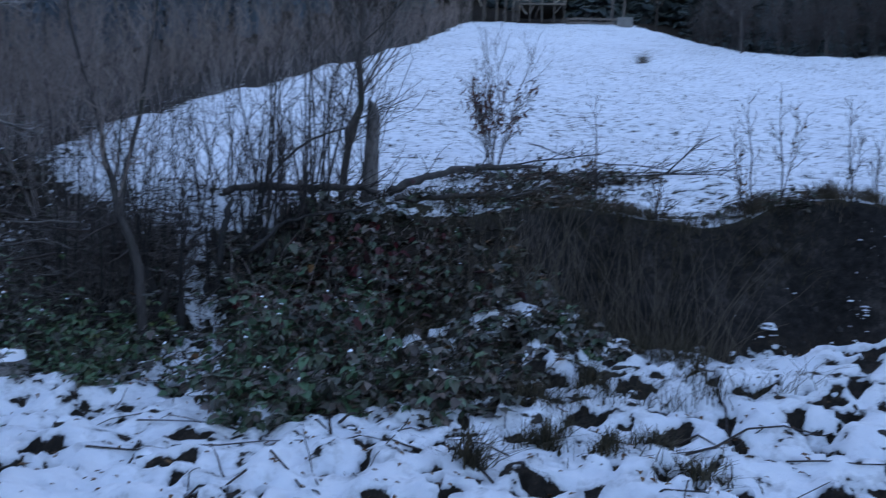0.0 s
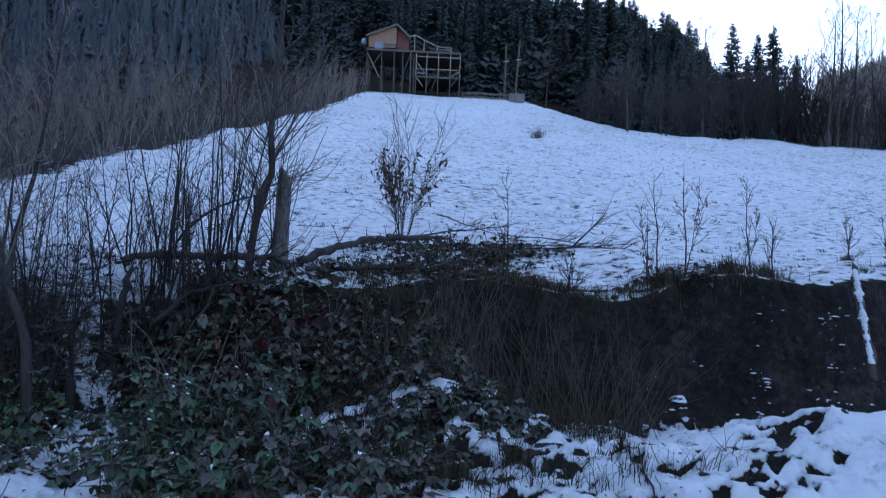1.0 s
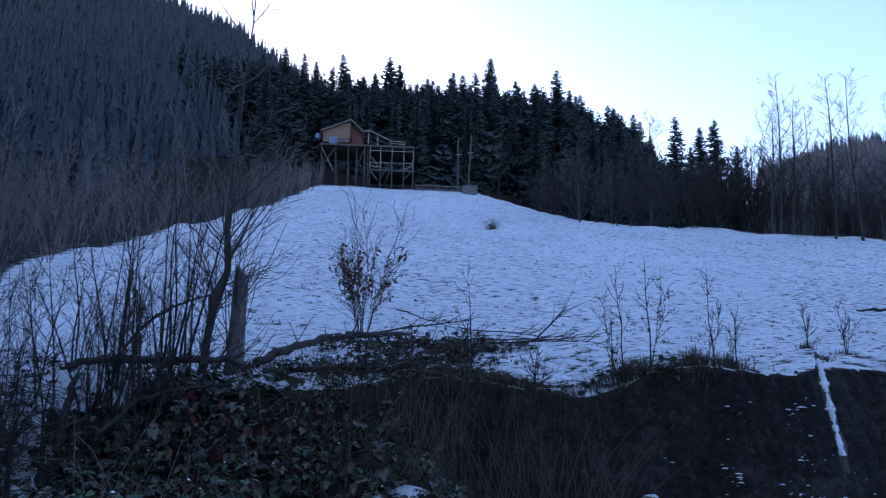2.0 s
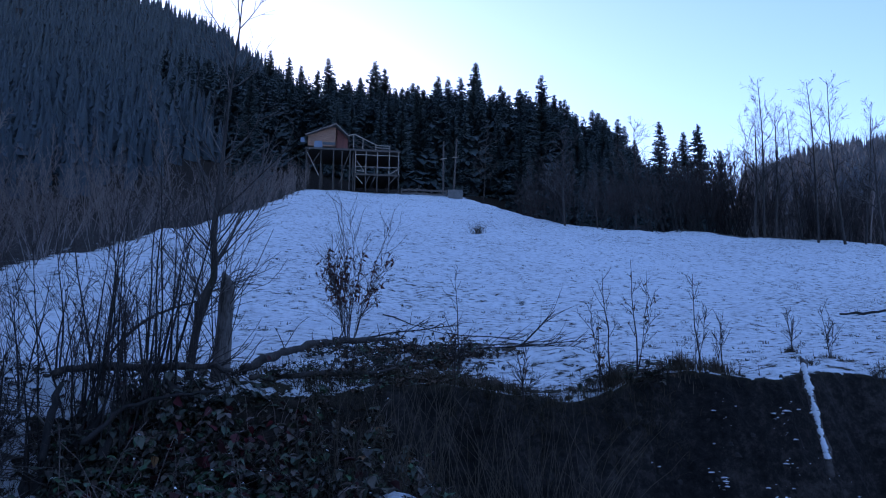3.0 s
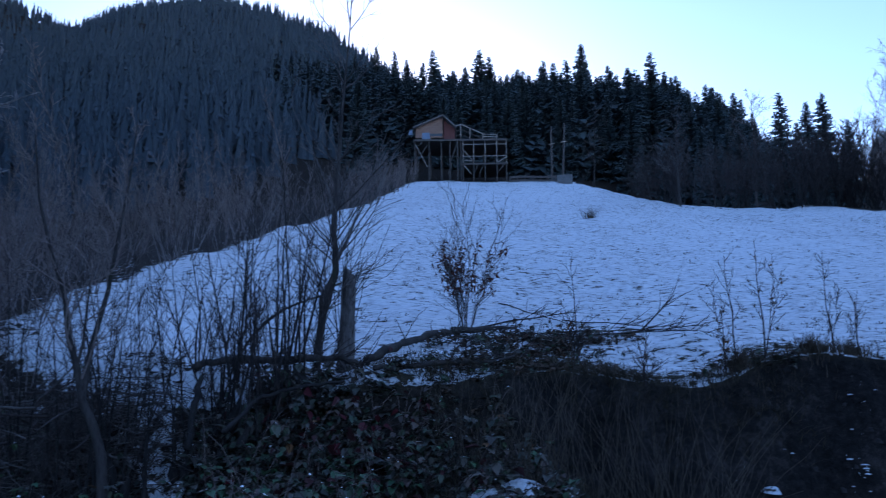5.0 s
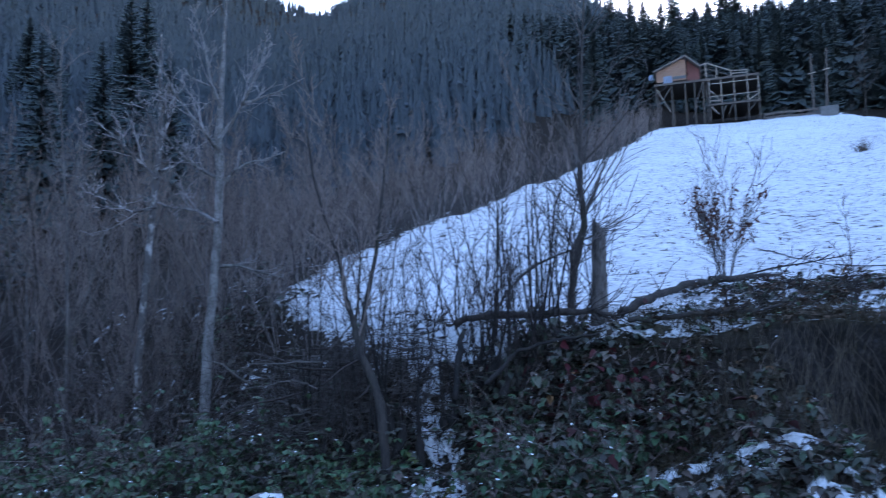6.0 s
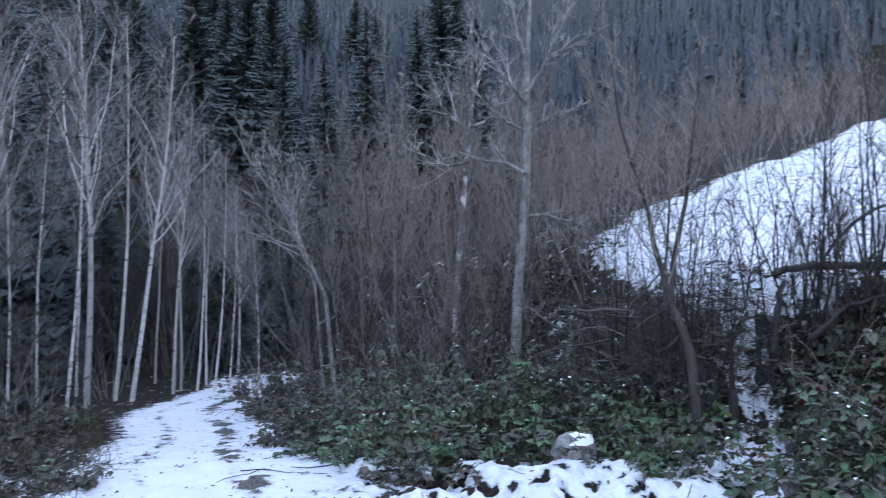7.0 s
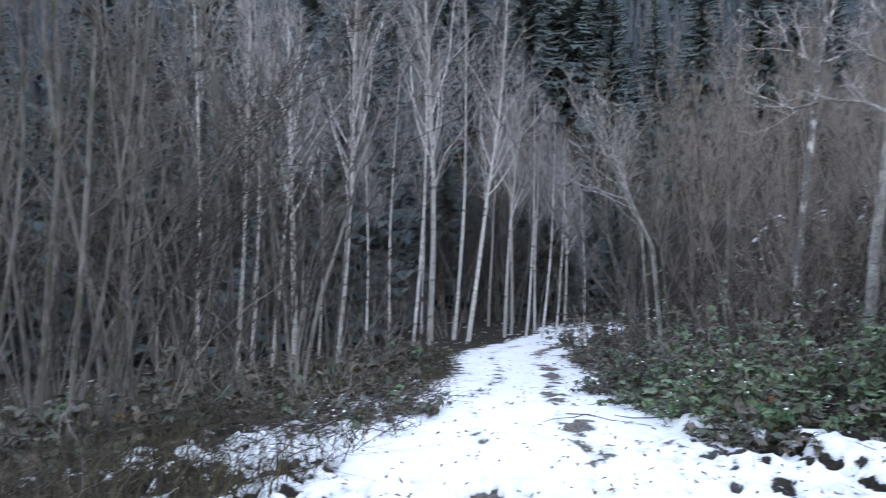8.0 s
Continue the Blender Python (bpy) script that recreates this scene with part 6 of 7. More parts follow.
# thin trees that lean out over the lane
for base, bends, radius in (((43.6, 14.0), ((44.5, -1.0), (45.7, 1.6), (47.2, 4.4), (48.6, 6.8), (50.2, 9.2)), 0.042), ((44.4, 15.5), ((45.2, 0.0), (46.3, 2.6), (47.3, 5.8), (48.8, 9.6)), 0.03)):
    at = on_ground(*base, 0.1)
    lean_tree = thing("leaning_tree", "thin grey leafless tree leaning over the snowy lane", "tree", "trees leaning over the lane", at=at)
    t, c = Tubes(), Tubes()
    grow(rng, t, c, np.array([(0, 0, 0)] + [rel(at, az, el, base[1]) for az, el in bends]), radius, 12, 5, 2, first=0.3, reach=0.36, angle=0.6, sides=7)
    under("trunk", t.mesh("trunk", M_BARK_PALE), lean_tree)
    under("crown", c.mesh("crown", M_TWIG_PALE), lean_tree)

# birches round the end of the lane
BIRCH = [
    bare_tree("birch", "slender white-barked birch beside the snowy lane", rng, 10.5, 0.078, 34, 8, 4, M_BIRCH, M_TWIG_PALE, spread=0.03, reach=0.30, first=0.42, angle=0.55, lift=0.14, crook=0.02, twig_r=0.005),
    bare_tree("birch", "tall forked birch with pale upright limbs", rng, 10.0, 0.08, 32, 8, 4, M_BIRCH, M_TWIG_PALE, spread=0.03, reach=0.36, first=0.4, angle=0.5, lift=0.16, crook=0.025, twig_r=0.005),
    bare_tree("birch", "thin birch with a narrow bare crown", rng, 8.5, 0.046, 26, 7, 4, M_BIRCH, M_TWIG_PALE, spread=0.04, reach=0.28, first=0.4, angle=0.55, lift=0.14, crook=0.025, twig_r=0.005),
]
for o in BIRCH:
    tagged(o, group="birches by the lane")
used = [False] * 3
for az, d, q, size, lean in ((59.85, 20.5, 1, 1.05, 0.0), (61.1, 20.8, 2, 1.1, 0.0), (58.2, 21.2, 2, 1.15, -0.02), (57.1, 20.8, 0, 0.85, -0.13), (66.4, 18.2, 1, 0.95, -0.02), (69.5, 17.0, 1, 0.88, 0.0), (73.5, 15.0, 2, 1.0, 0.02), (72.6, 16.5, 2, 1.0, -0.03), (54.5, 22.0, 0, 0.72, 0.0),
                            (54.0, 23.0, 2, 0.9, 0.02), (53.0, 22.5, 2, 0.85, -0.04), (52.3, 24.0, 2, 0.8, -0.03), (51.9, 22.0, 2, 0.75, -0.06), (50.9, 23.0, 2, 0.7, -0.06), (49.0, 19.5, 2, 0.5, 0.05), (55.6, 25.0, 2, 0.9, 0.0), (60.4, 24.0, 2, 0.95, 0.03), (62.6, 22.0, 2, 0.9, 0.0),
                            (64.4, 22.0, 2, 0.85, 0.05), (71.0, 19.0, 2, 1.0, -0.05), (67.8, 20.0, 2, 0.85, 0.0), (50.2, 27, 1, 0.6, 0.0), (76.5, 13.0, 2, 0.9, 0.0)):
    p = on_ground(az, d, 0.1)
    side = radians(az)
    m = Matrix.Translation(p) @ Matrix.Rotation(-lean + rng.normal(0, 0.015), 4, (-math.sin(side), math.cos(side), 0)) @ Matrix.Rotation(rng.uniform(0, 6.28), 4, "Z") @ Matrix.Scale(size, 4)
    if used[q]:
        copy_at(BIRCH[q], m)
    else:
        BIRCH[q].matrix_basis, used[q] = m, True

# grey undergrowth on the low side of the lane and behind the birches
UNDER = [
    bare_tree("bare_tree", "tall grey thin-stemmed tree in the dark wood", rng, 8.0, 0.034, 14, 5, 2, M_BARK_GREY, M_TWIG_MID, stems=2, spread=0.08, reach=0.24, angle=0.6, lift=0.12),
    bare_tree("bare_tree", "thin crooked grey sapling in the wood", rng, 5.0, 0.028, 11, 5, 1, M_BARK_GREY, M_TWIG_DARK, stems=3, spread=0.25, crook=0.08, reach=0.34, angle=0.7, lift=0.08),
    bare_tree("bare_tree", "low tangled brown undergrowth bush", rng, 2.4, 0.012, 6, 4, 1, M_TWIG_GREY, M_TWIG_DARK, stems=6, spread=0.5, crook=0.12, reach=0.5, angle=0.8, lift=0.02, twig_r=0.004),
]
for o in UNDER:
    tagged(o, group="undergrowth beside the lane")
used = [False] * 3


def plant_under(q, m):
    if used[q]:
        copy_at(UNDER[q], m)
    else:
        UNDER[q].matrix_basis, used[q] = m, True


for k in range(40):
    az, d = rng.uniform(61, 92), rng.uniform(8.5, 24)
    x, y = place(az, d)
    if 0.595 * x + 0.804 * y > -2.4:
        continue
    q = int(rng.choice([0, 1, 2], p=[0.45, 0.3, 0.25]))
    plant_under(q, rotated(rng, Vector((x, y, height(x, y) - 0.05)), rng.uniform(0.75, 1.15), 0.07))
for k in range(26):
    az, d = rng.uniform(44, 66), rng.uniform(24, 40)
    x, y = place(az, d)
    plant_under(0 if k % 3 else 1, rotated(rng, Vector((x, y, height(x, y) - 0.05)), rng.uniform(0.8, 1.2), 0.05))
for az, d in ((47.8, 16.5), (45.2, 16), (43.6, 15), (41.2, 14.2), (38.2, 14.0), (36.2, 13.4), (40.2, 17), (43, 18), (46.8, 19.5), (48.9, 19.5), (63.2, 15), (65, 12.5), (68, 11), (71, 9.8), (75, 9.2), (80, 8.8), (62.2, 17.5), (85, 9.5)):
    p = on_ground(az, d, 0.05)
    plant_under(2, rotated(rng, p, rng.uniform(0.8, 1.2), 0.05))
for az, d in ((25.5, 9.4), (28.2, 10.2), (26.0, 11.5), (33.5, 10.6), (36.5, 11.8), (31.5, 12.6), (20.0, 11.4), (24.0, 12.4), (28.5, 13.2), (17.6, 10.6), (35.2, 13.8), (39.6, 13.0)):
    plant_under(2, rotated(rng, on_ground(az, d, 0.05), rng.uniform(0.55, 0.9), 0.05))
for az, d, q, size in ((76.5, 9.6, 0, 0.9), (79.5, 8.6, 0, 0.95), (82.2, 9.4, 0, 1.0), (84.4, 8.2, 0, 1.0), (87.0, 9.0, 0, 1.1), (73.2, 10.8, 0, 0.9), (78.0, 11.5, 0, 1.1), (70.2, 12.4, 0, 1.0), (67.6, 14.0, 0, 1.0), (81.0, 10.8, 1, 1.2), (86.0, 10.6, 1, 1.2), (75.0, 12.6, 1, 1.2)):
    plant_under(q, rotated(rng, on_ground(az, d, 0.05), size, 0.09))
for k in range(34):
    s, c = rng.uniform(22, 31), rng.uniform(-6, 5)
    x, y = -0.804 * s + 0.595 * c, 0.595 * s + 0.804 * c
    if abs(c - 2.2) < 1.0 and s < 27:
        continue
    plant_under(2 if k % 3 else 1, rotated(rng, Vector((x, y, height(x, y) - 0.05)), rng.uniform(0.9, 1.5), 0.05))
# young spruces that close the wood behind the birches
for k in range(20):
    s, c = rng.uniform(28, 38), -11 + 15 * (k + rng.random()) / 20
    x, y = -0.804 * s + 0.595 * c, 0.595 * s + 0.804 * c
    tagged(copy_at(SPRUCE[k % 4], rotated(rng, Vector((x, y, height(x, y) - 0.1)), rng.uniform(0.28, 0.5), 0.03)), "young dark spruce behind the birches", group="young spruces")
for k in range(34):
    az, d = 60 + 36 * (k + rng.random()) / 34, rng.uniform(24, 42)
    x, y = place(az, d)
    if 0.595 * x + 0.804 * y > -4:
        continue
    tagged(copy_at(SPRUCE[k % 4], rotated(rng, Vector((x, y, height(x, y) - 0.1)), rng.uniform(0.5, 0.85), 0.03)), "dark spruce standing deep in the wood below the lane", group="spruces below the lane")
# one that leans over the lane
p = on_ground(43.2, 17.5, 0.1)
away = radians(43)
plant_under(0, Matrix.Translation(p) @ Matrix.Rotation(-0.62, 4, (-math.sin(away), math.cos(away), 0)) @ Matrix.Scale(0.85, 4))

# tree that keeps its withered leaves
at = on_ground(45.4, 25.0, 0.1)
lines = []
for k in range(9):
    a = rng.uniform(0, 6.283)
    lines.append((bent(rng, (0, 0, 0), np.array([0.16 * math.cos(a), 0.16 * math.sin(a), 1]) * rng.uniform(4.5, 8.6), 8, 0.02), rng.uniform(0.02, 0.05)))
stems(rng, "oak_tree", "young oak still holding grey-brown leaves", "tree", at, lines, M_BARK_GREY, M_TWIG_GREY, 26, 0.9, (900, 0.13, 1.5, 9.0, M_DULL_LEAF))

# hedge of bare trees along the right-hand edge of the meadow
HEDGE = [
    bare_tree("hedge_bush", "dark leafless bush at the meadow edge", rng, 4.2, 0.03, 7, 4, 0, M_BARK_DARK, M_TWIG_DARK, stems=4, spread=0.4, reach=0.42, angle=0.6, lift=0.1, twig_r=0.015),
    bare_tree("hedge_tree", "leafless dark tree at the meadow edge", rng, 8.0, 0.10, 20, 8, 3, M_BARK_MID, M_TWIG_MID, reach=0.38, angle=0.85, lift=0.06, twig_r=0.008),
    bare_tree("hedge_tree", "tall slender leafless tree at the meadow edge", rng, 9.0, 0.08, 24, 7, 3, M_BARK_MID, M_TWIG_MID, stems=1, reach=0.26, angle=0.85, lift=0.05, crook=0.02, twig_r=0.007),
]
for o in HEDGE:
    tagged(o, group="hedge along the meadow")
used_h = [False] * 3


def plant_hedge(q, m):
    if used_h[q]:
        copy_at(HEDGE[q], m)
    else:
        HEDGE[q].matrix_basis, used_h[q] = m, True


for az, d, q, top in ((-20.3, 46, 1, 17.7), (-14.4, 88, 2, 18.4), (-33.6, 50, 2, 19.7), (-33.0, 50, 1, 17.8), (-34.3, 51, 1, 17.7), (-38.5, 52, 2, 19.7), (-36.9, 52, 2, 19.1), (-36.0, 53, 2, 17.6), (-25.4, 66, 1, 18.0), (-39.6, 54, 2, 17.6), (-35.4, 52, 0, 14.4), (-32.2, 56, 2, 15.6), (-40.8, 52, 1, 16.2), (-22.6, 47, 1, 15.0), (-18.4, 60, 1, 15.4)):
    p = on_ground(az, d, 0.1)
    size = (1.63 + d * math.tan(radians(top)) - p.z) / (4.2, 8.0, 9.0)[q]
    plant_hedge(q, rotated(rng, p, size, 0.03))
for k in range(130):
    az = rng.uniform(-44, -17) if k < 85 else rng.uniform(-44, -29)
    x0 = place(az, 1.0)
    d = float(np.interp(az, [-43, -35.3, -29.3, -23.3, -20.3, -17.5, -15], [66, 52, 49.5, 44.5, 46, 61, 90])) + rng.uniform(0.8, 9)
    p = on_ground(az, d, 0.1)
    plant_hedge(0, rotated(rng, p, (rng.uniform(0.7, 1.25) if k < 85 else rng.uniform(1.1, 1.7)) * (1 if az > -33 else 0.85), 0.05))


for k in range(30):
    az = float(np.interp(k, [0, 29], [0.2, -14.5]))
    m = rotated(rng, on_ground(az, 85.5 + rng.normal(0, 0.6), 0.05), rng.uniform(0.2, 0.36), 0.08)
    plant_hedge(0, m)
# ---- grass, stalks, snow and litter ----
def stuff(name, label, category, v, f, material, smooth=True):
    return tagged(new(name, mesh_of(name, v, f, material, smooth)), label, category, kind="stuff")


rng = np.random.default_rng(33)
# tussocks on the lip of the bank and the spoil
for az, d, wide, tall, count in ((-23.2, 10.2, 0.36, 0.34, 420), (-27.6, 10.5, 0.32, 0.34, 380), (-29.8, 10.7, 0.34, 0.28, 330), (-25.4, 10.3, 0.16, 0.16, 90), (-20.4, 10.2, 0.12, 0.14, 70), (-14.5, 10.0, 0.3, 0.22, 220), (-17.4, 10.2, 0.15, 0.16, 80), (-10.5, 9.9, 0.35, 0.22, 260),
                                (-13.95, 37, 0.4, 0.95, 200), (-11.5, 5.2, 0.22, 0.26, 320), (-16.0, 5.0, 0.2, 0.2, 240), (-19.2, 5.3, 0.22, 0.2, 240), (-22.5, 4.8, 0.25, 0.2, 260), (-9.5, 6.2, 0.2, 0.3, 200), (-13.8, 6.5, 0.25, 0.3, 240), (-6.5, 4.5, 0.12, 0.38, 150), (-21, 6.6, 0.25, 0.18, 160),
                                (-34.6, 13.6, 0.2, 0.16, 120), (-37.0, 13.8, 0.25, 0.16, 140), (-35.6, 12.0, 0.16, 0.14, 80), (-38.0, 12.6, 0.2, 0.10, 100), (-40, 12.6, 0.25, 0.10, 120)):
    at = on_ground(az, d)
    q = np.abs(rng.normal(0, 0.5, count)) * wide
    a = rng.uniform(0, 6.283, count)
    spots = ground_spots(at.x + q * np.cos(a), at.y + q * np.sin(a), -0.02) - np.array(at)
    v, f = blades(rng, spots, tall * 0.75, 0.9, 0.006, 3)
    ob = thing("grass_tussock", "tussock of brown winter grass standing out of the snow", "grass", "tussocks in the snow", at=at)
    under("grass", mesh_of("grass", v, f, M_STALK if d > 8 else M_GRASS), ob, kind="stuff")
for k in range(26):
    az, d = rng.uniform(-20, 3), rng.uniform(9.3, 10.3)
    at = on_ground(az, d)
    a, q = rng.uniform(0, 6.283, 90), np.abs(rng.normal(0, 0.16, 90))
    v, f = blades(rng, ground_spots(at.x + q * np.cos(a), at.y + q * np.sin(a), -0.02) - np.array(at), rng.uniform(0.1, 0.24), 1.1, 0.005, 3)
    ob = thing("grass_tussock", "withered brown grass tuft on the lip of the bank", "grass", "tussocks in the snow", at=at)
    under("grass", mesh_of("grass", v, f, M_STALK if k % 3 == 0 else M_GRASS), ob, kind="stuff")
# grass hanging over the cut, and scattered over the meadow
x = rng.uniform(0.4, 9.6, 4200)
x = x[fbm(x * 1.4, 0 * x, 3, 66) > -0.03]
y = foot_line(x) + rng.uniform(0.3, 0.8, len(x))
v, f = blades(rng, ground_spots(x, y), 0.2, 1.6, 0.004, 3)
stuff("bank_grass", "withered grass and roots hanging over the cut bank", "grass", v, f, M_GRASS)
n = 3600
y = 10.2 + 62 * rng.random(n) ** 1.7
x = rng.uniform(-7, 36, n)
keep = (x > left_edge(y) + 0.3) & (y < right_edge(x) - 1) & (np.hypot(x, y) < 80) & (fbm(x * 0.35, y * 0.5, 3, 77) > -0.06)
x, y = x[keep], y[keep]
far = np.clip(np.hypot(x, y) / 25, 0.7, 2.0)
x = np.repeat(x, 7) + rng.normal(0, 0.07, 7 * len(x)) * np.repeat(far, 7)
y = np.repeat(y, 7) + rng.normal(0, 0.02, 7 * len(y))
v, f = blades(rng, ground_spots(x, y, -0.015), 0.07, 1.1, 0.011, 1)
stuff("meadow_grass", "short dry grass tips poking through the meadow snow", "grass", v, f, M_GRASS)
# dead stalks in front of the bank
for k in range(30):
    az, d = float(np.interp(k, [0, 29], [-2, -22])) + rng.normal(0, 0.6), rng.uniform(7.7, 8.7)
    at = on_ground(az, d)
    ob = thing("dead_weed", "clump of pale dead weed stalks before the bank", "weeds", "dead weeds before the bank", at=at)
    for _ in range(8):
        t = Tubes()
        foot = np.array([rng.normal(0, 0.14), rng.normal(0, 0.12), -0.02])
        t.add(wander(rng, foot, (rng.normal(0, 0.25), rng.normal(0, 0.2), 1), rng.uniform(0.5, 1.6), 5, 0.08, -0.06), np.linspace(0.0042, 0.0018, 6), 3)
        under("stalk", t.mesh("stalk", M_STALK), ob)
# weeds at the sides of the lane and on the spoil
n = 15000
az, d = rng.uniform(58, 92, n), rng.uniform(4.5, 18, n)
x, y = -np.sin(np.radians(az)) * d, np.cos(np.radians(az)) * d
c = 0.595 * x + 0.804 * y
keep = (c < -1.25 - 0.5 * fbm(x, y, 2, 9)) & (fbm(x * 0.7, y * 0.7, 2, 8) > -0.12) & (c + 0.9 * (1 - ease(3, 8, -0.804 * x + 0.595 * y)) < -1.0)
for a, b in ((-6.83, 3.11), (-7.6, 4.04), (-6.54, 2.19)):
    keep &= (np.hypot(x - a, y - b) > 0.75) | (rng.random(n) < 0.2)
v, f = blades(rng, ground_spots(x[keep], y[keep], -0.02), 0.34, 1.4, 0.006)
stuff("lane_weeds", "dry brown weeds and grass along the lane", "grass", v, f, M_GRASS)
n = 9000
x, y = rng.uniform(-1.4, 3.2, n), rng.uniform(5.7, 8.6, n)
keep = fbm(x * 0.9, y * 0.9, 3, 12) > 0.03 - 0.12 * np.exp(-(((x - 1.1) / 1.0) ** 2 + ((y - 7.5) / 0.8) ** 2))
v, f = blades(rng, ground_spots(x[keep], y[keep], -0.02), 0.3, 0.9, 0.004)
stuff("spoil_weeds", "dry weeds growing over the spoil heap", "grass", v, f, M_GRASS)

# earth clods with snow on them
n = 150
x, y = rng.uniform(-3.0, 6.5, n), rng.uniform(4.6, 8.6, n)
keep = (np.hypot(x, y) > 4.0) & ((y > 6.8) | (x > 0.5) | (rng.random(n) < 0.35))
v, f = domes(rng, ground_spots(x[keep], y[keep], -0.03), rng.uniform(0.03, 0.10, keep.sum()), 0.6)
stuff("earth_clods", "dark earth clods dusted with snow", "clods", v, f, M_CLOD)
n = 260
x = rng.uniform(0.2, 9.5, n)
y = foot_line(x) + 1.0 + np.abs(rng.normal(0, 0.5, n))
v, f = domes(rng, ground_spots(x, y, -0.02), rng.uniform(0.02, 0.07, n), 0.4)
stuff("turf_clods", "dark turf clods breaking through the snow at the bank's edge", "clods", v, f, M_CLOD)
# pale stump among the snow
at = on_ground(27.6, 7.3, 0.1)
stump = thing("stump", "pale weathered stump in the snow under the brambles", "tree stump", at=at)
t = Tubes()
t.add([(0, 0, 0), (0.0, 0, 0.16), (0.04, 0, 0.27), (0.06, 0, 0.33), (0.06, 0, 0.34)], [0.24, 0.21, 0.18, 0.12, 0.004], 11)
stump_trunk = under("trunk", t.mesh("trunk", M_BARK_PALE), stump)
v, f = domes(rng, np.array([(0.05, 0, 0.30), (-0.06, 0.02, 0.26), (0.12, -0.03, 0.25)]), np.array([0.13, 0.08, 0.07]), 0.5)
under("snow_cap", mesh_of("snow_cap", v, f, M_SNOW, True), stump_trunk)

# sticks on the snow
for k in range(50):
    az, d = (rng.uniform(-28, 28), rng.uniform(4.0, 6.2)) if k < 42 else (rng.uniform(28, 66), rng.uniform(6.5, 9))
    p = on_ground(az, d, -0.02)
    stick = thing("stick", "thin dark stick lying on the snow", "stick", "sticks on the snow", at=p)
    t = Tubes()
    a = rng.uniform(0, 6.283)
    pts = wander(rng, (0, 0, 0.01), (math.cos(a), math.sin(a), 0.03), rng.uniform(0.3, 1.4), 5, 0.10, 0)
    pts[:, 2] = lie(pts[:, 0] + p.x, pts[:, 1] + p.y)[0] - p.z + 0.012
    t.add(pts, rng.uniform(0.004, 0.012) * np.linspace(1, 0.4, 6), 4)
    under("wood", t.mesh("wood", M_TWIG_DARK), stick)
SNOWY = ((-6.83, 3.11), (-7.6, 4.04), (-6.54, 2.19))
# dead twigs that lie along the low side of the lane
for k in range(26):
    az, d = rng.uniform(66, 92), rng.uniform(5.6, 9.5)
    at = on_ground(az, d)
    if 0.595 * at.x + 0.804 * at.y > -1.6 or any(math.hypot(at.x - a, at.y - b) < 1.0 for a, b in SNOWY):
        continue
    ob = thing("twig_heap", "tangle of dead twigs in the weeds by the lane", "brushwood", "dead twigs by the lane", at=at)
    t = Tubes()
    for _ in range(34):
        x, y = rng.normal(0, 0.35), rng.normal(0, 0.35)
        pts = wander(rng, (x, y, 0.02), (rng.normal(0, 1), rng.normal(0, 1), rng.uniform(0, 1.0)), rng.uniform(0.25, 0.8), 5, 0.3, -0.08)
        g = lie(at.x + pts[:, 0], at.y + pts[:, 1])[0] - at.z
        pts[:, 2] = np.maximum(pts[:, 2] + g[0], g + 0.01)
        t.add(pts, rng.uniform(0.003, 0.009) * np.linspace(1, 0.35, 6), 3)
    under("brushwood", t.mesh("brushwood", M_TWIG_GREY if k % 3 == 0 else M_TWIG_DARK), ob, kind="stuff")
# snowy brushwood at the lane's low edge
for az, d, size in ((65.5, 7.5, 0.75), (62.0, 8.6, 0.65), (71.5, 6.9, 0.8)):
    at = on_ground(az, d)
    ob = thing("brush_pile", "low heap of twigs and weeds half covered in snow", "brush pile", at=at)
    t = Tubes()
    for k in range(170):
        a, q = rng.uniform(0, 6.283), math.sqrt(rng.random())
        x, y = size * q * math.cos(a), size * 0.7 * q * math.sin(a)
        z = rng.uniform(0, 0.32) * (1 - 0.7 * q) + height(at.x + x, at.y + y) - at.z
        t.add(wander(rng, (x, y, z), (rng.normal(0, 1), rng.normal(0, 1), rng.normal(0.15, 0.3)), rng.uniform(0.15, 0.45), 3, 0.3, -0.05), rng.uniform(0.002, 0.006) * np.linspace(1, 0.4, 4), 3)
    under("brushwood", t.mesh("brushwood", M_TWIG_DARK), ob, kind="stuff")
# lumps and stones that stick out of the cut
n = 260
x = rng.uniform(0.4, 10.5, n)
y = foot_line(x) + rng.uniform(0.0, 0.75, n)
p = ground_spots(x, y, -0.01)
p[:, 1] += 0.02
v, f = domes(rng, p, 0.012 + 0.035 * rng.random(n) ** 2, 1.0)
stuff("bank_lumps", "dark earth lumps and stones in the cut bank", "earth lumps", v, f, M_BANK_EARTH)
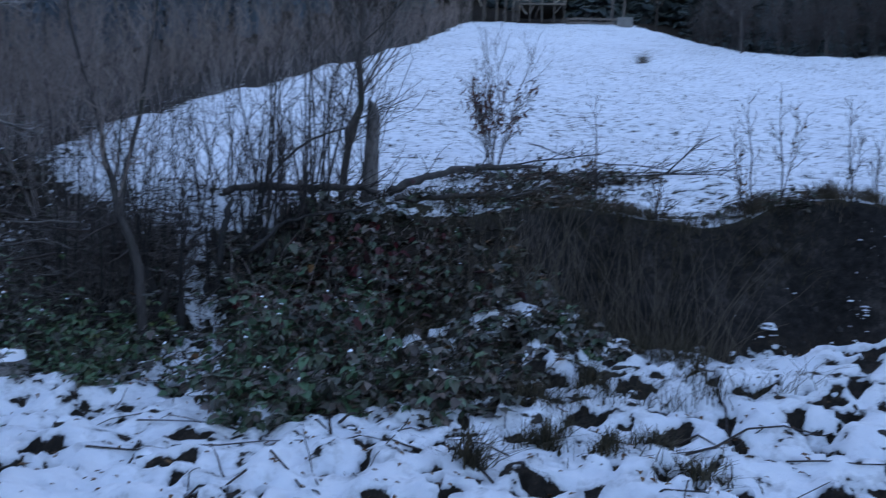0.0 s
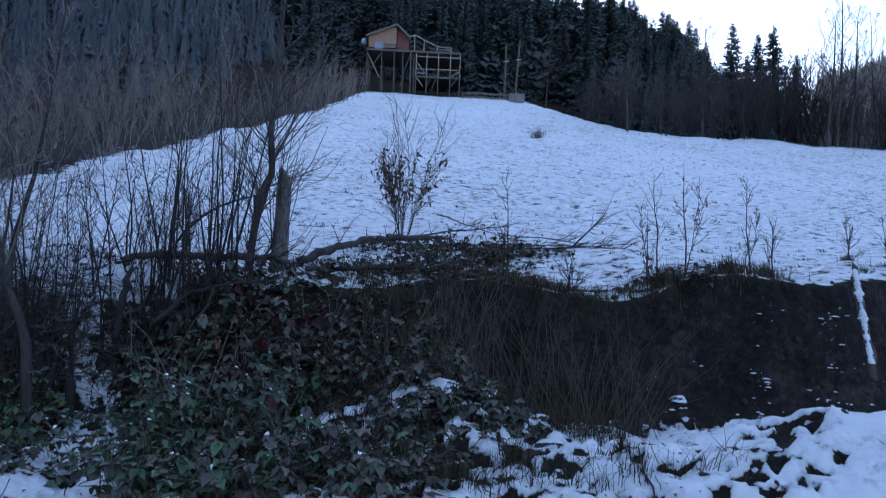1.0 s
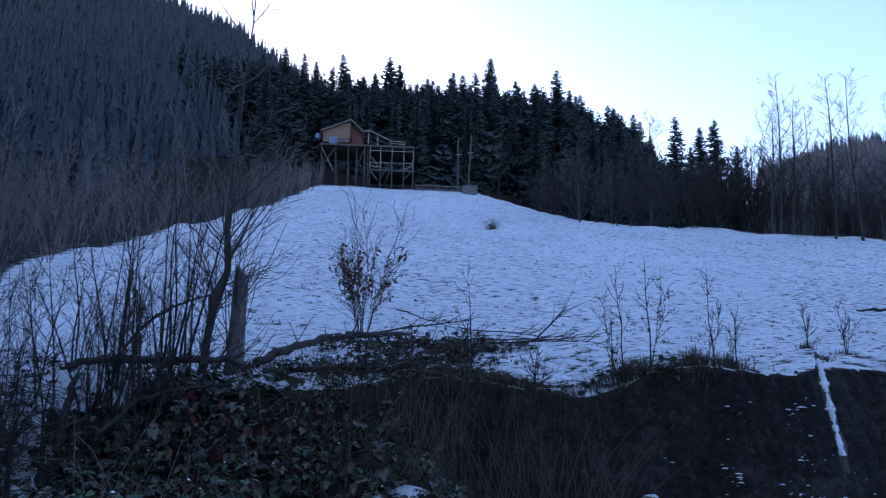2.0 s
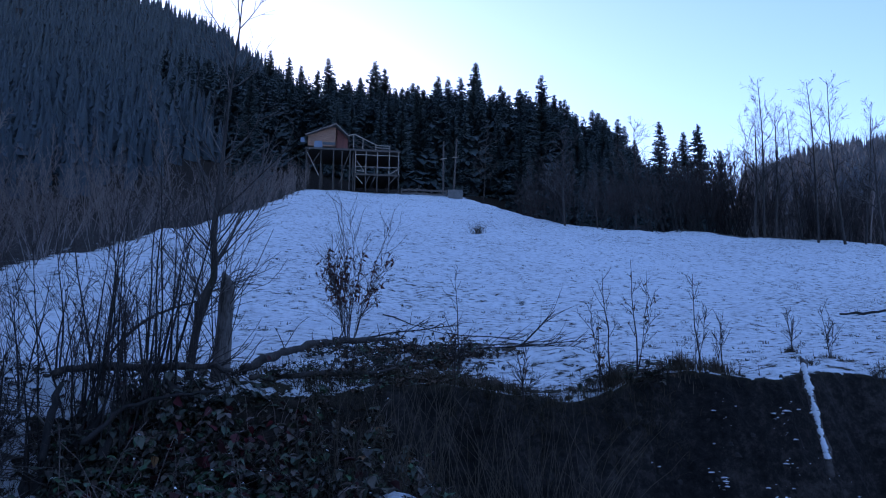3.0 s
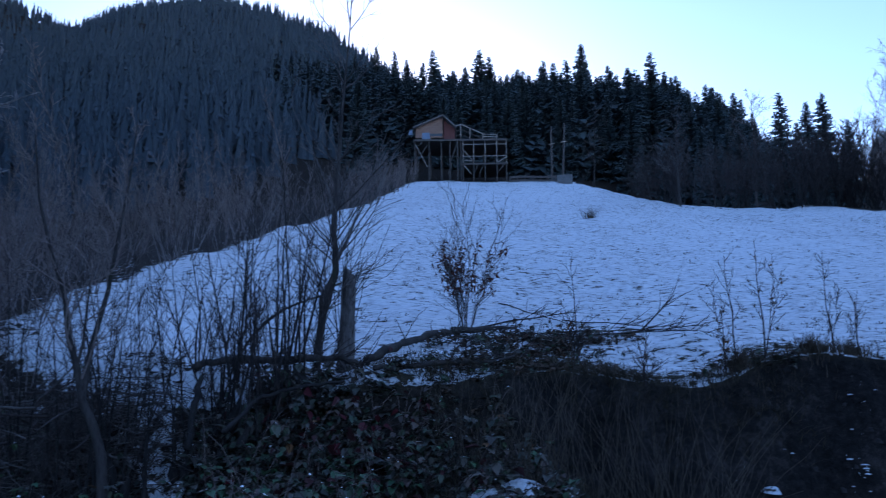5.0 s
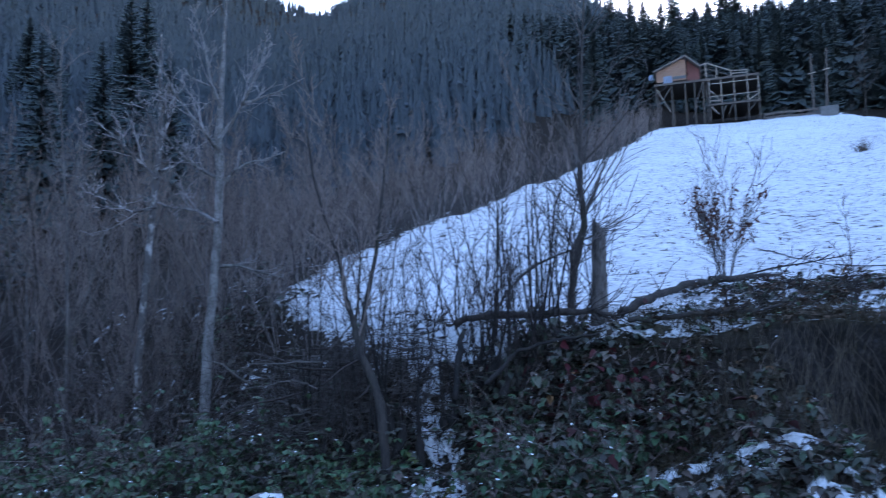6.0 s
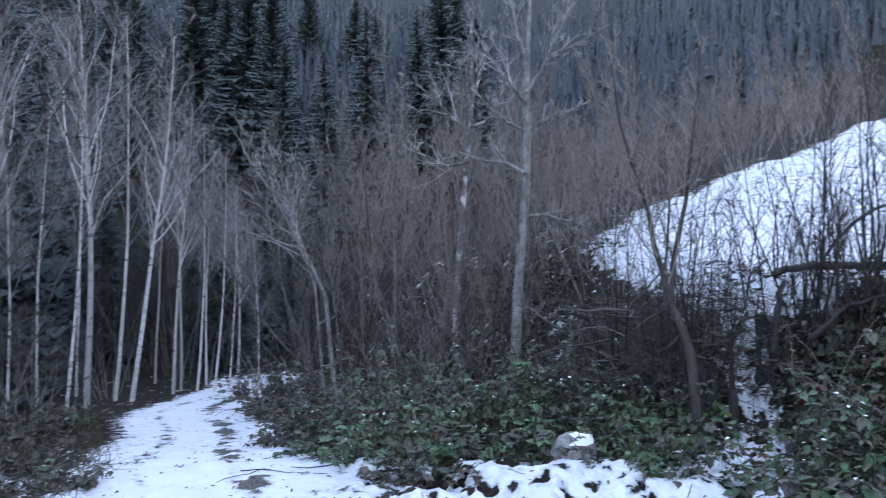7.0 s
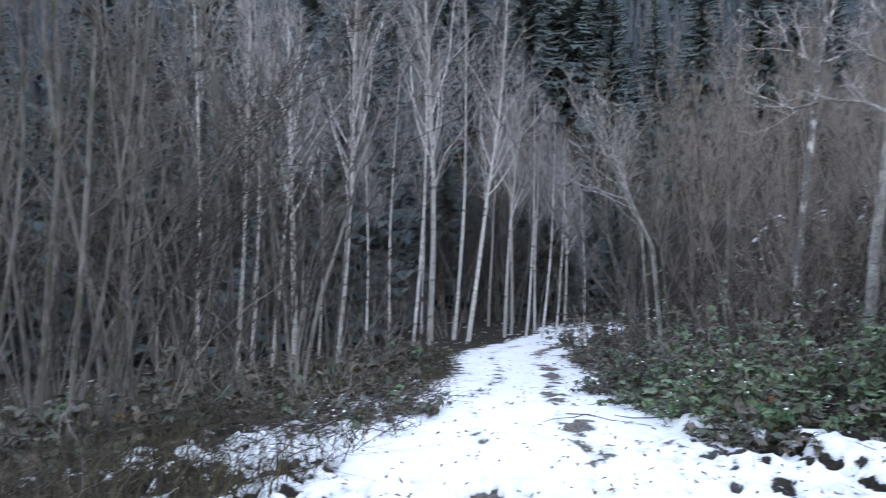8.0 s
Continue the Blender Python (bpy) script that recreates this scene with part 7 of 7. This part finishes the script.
# scraps of snow that hold on the cut bank
n = 120
az = np.concatenate([rng.normal(-30.0, 0.5, 40), rng.normal(-33.8, 0.45, 50), rng.uniform(-38, -22, 30)])
foot_y = 8.38 + 0.08 + 0.42 * rng.random(n) ** 2.4
x = foot_y * np.tan(np.radians(-az))
v, f = domes(rng, ground_spots(x, foot_y, -0.005), 0.006 + 0.030 * rng.random(n) ** 2, 0.3)
stuff("snow_scraps", "small scraps of snow clinging to the dark bank", "snow", v, f, M_SNOW)
# litter, turf and clods in the snowy gully of the bank
n = 900
y = rng.uniform(6.6, 11.0, n)
x = -2.5 - 0.28 * (y - 9) + rng.normal(0, 0.32, n)
keep = fbm(x * 2.4, y * 2.4, 2, 161) > -0.05
x, y = x[keep], y[keep]
lv = Leaves(rng)
lv.add(ground_spots(x, y, 0.015), 0.06, 0.35, 0.8, 0.2)
tagged(new("gully_litter", lv.mesh("gully_litter", M_LITTER)), "withered brown leaves on the snow of the gully", "leaves", kind="stuff")
v, f = domes(rng, ground_spots(x[:90], y[:90], -0.02), rng.uniform(0.03, 0.10, len(x[:90])), 0.5)
stuff("gully_clods", "dark snow-dusted clods in the gully of the bank", "clods", v, f, M_CLOD)
v, f = blades(rng, ground_spots(np.repeat(x[90:200], 8) + rng.normal(0, 0.03, 8 * len(x[90:200])), np.repeat(y[90:200], 8) + rng.normal(0, 0.03, 8 * len(x[90:200])), -0.02), 0.16, 0.8, 0.005, 2)
stuff("gully_grass", "dark withered grass poking through the gully snow", "grass", v, f, M_GRASS)
# fallen leaves on the lane and the snow
n = 3000
az, d = rng.uniform(-30, 72, n), rng.uniform(3.6, 18, n)
x, y = -np.sin(np.radians(az)) * d, np.cos(np.radians(az)) * d
c = 0.595 * x + 0.804 * y
keep = (np.abs(c) < 2.6) | (y < 7)
lv = Leaves(rng)
lv.add(ground_spots(x[keep], y[keep], 0.015), 0.042, 0.25, 0.8, 0.05)
tagged(new("fallen_leaves", lv.mesh("fallen_leaves", M_BROWN_LEAF)), "brown fallen leaves scattered on the snow", "leaves", kind="stuff")
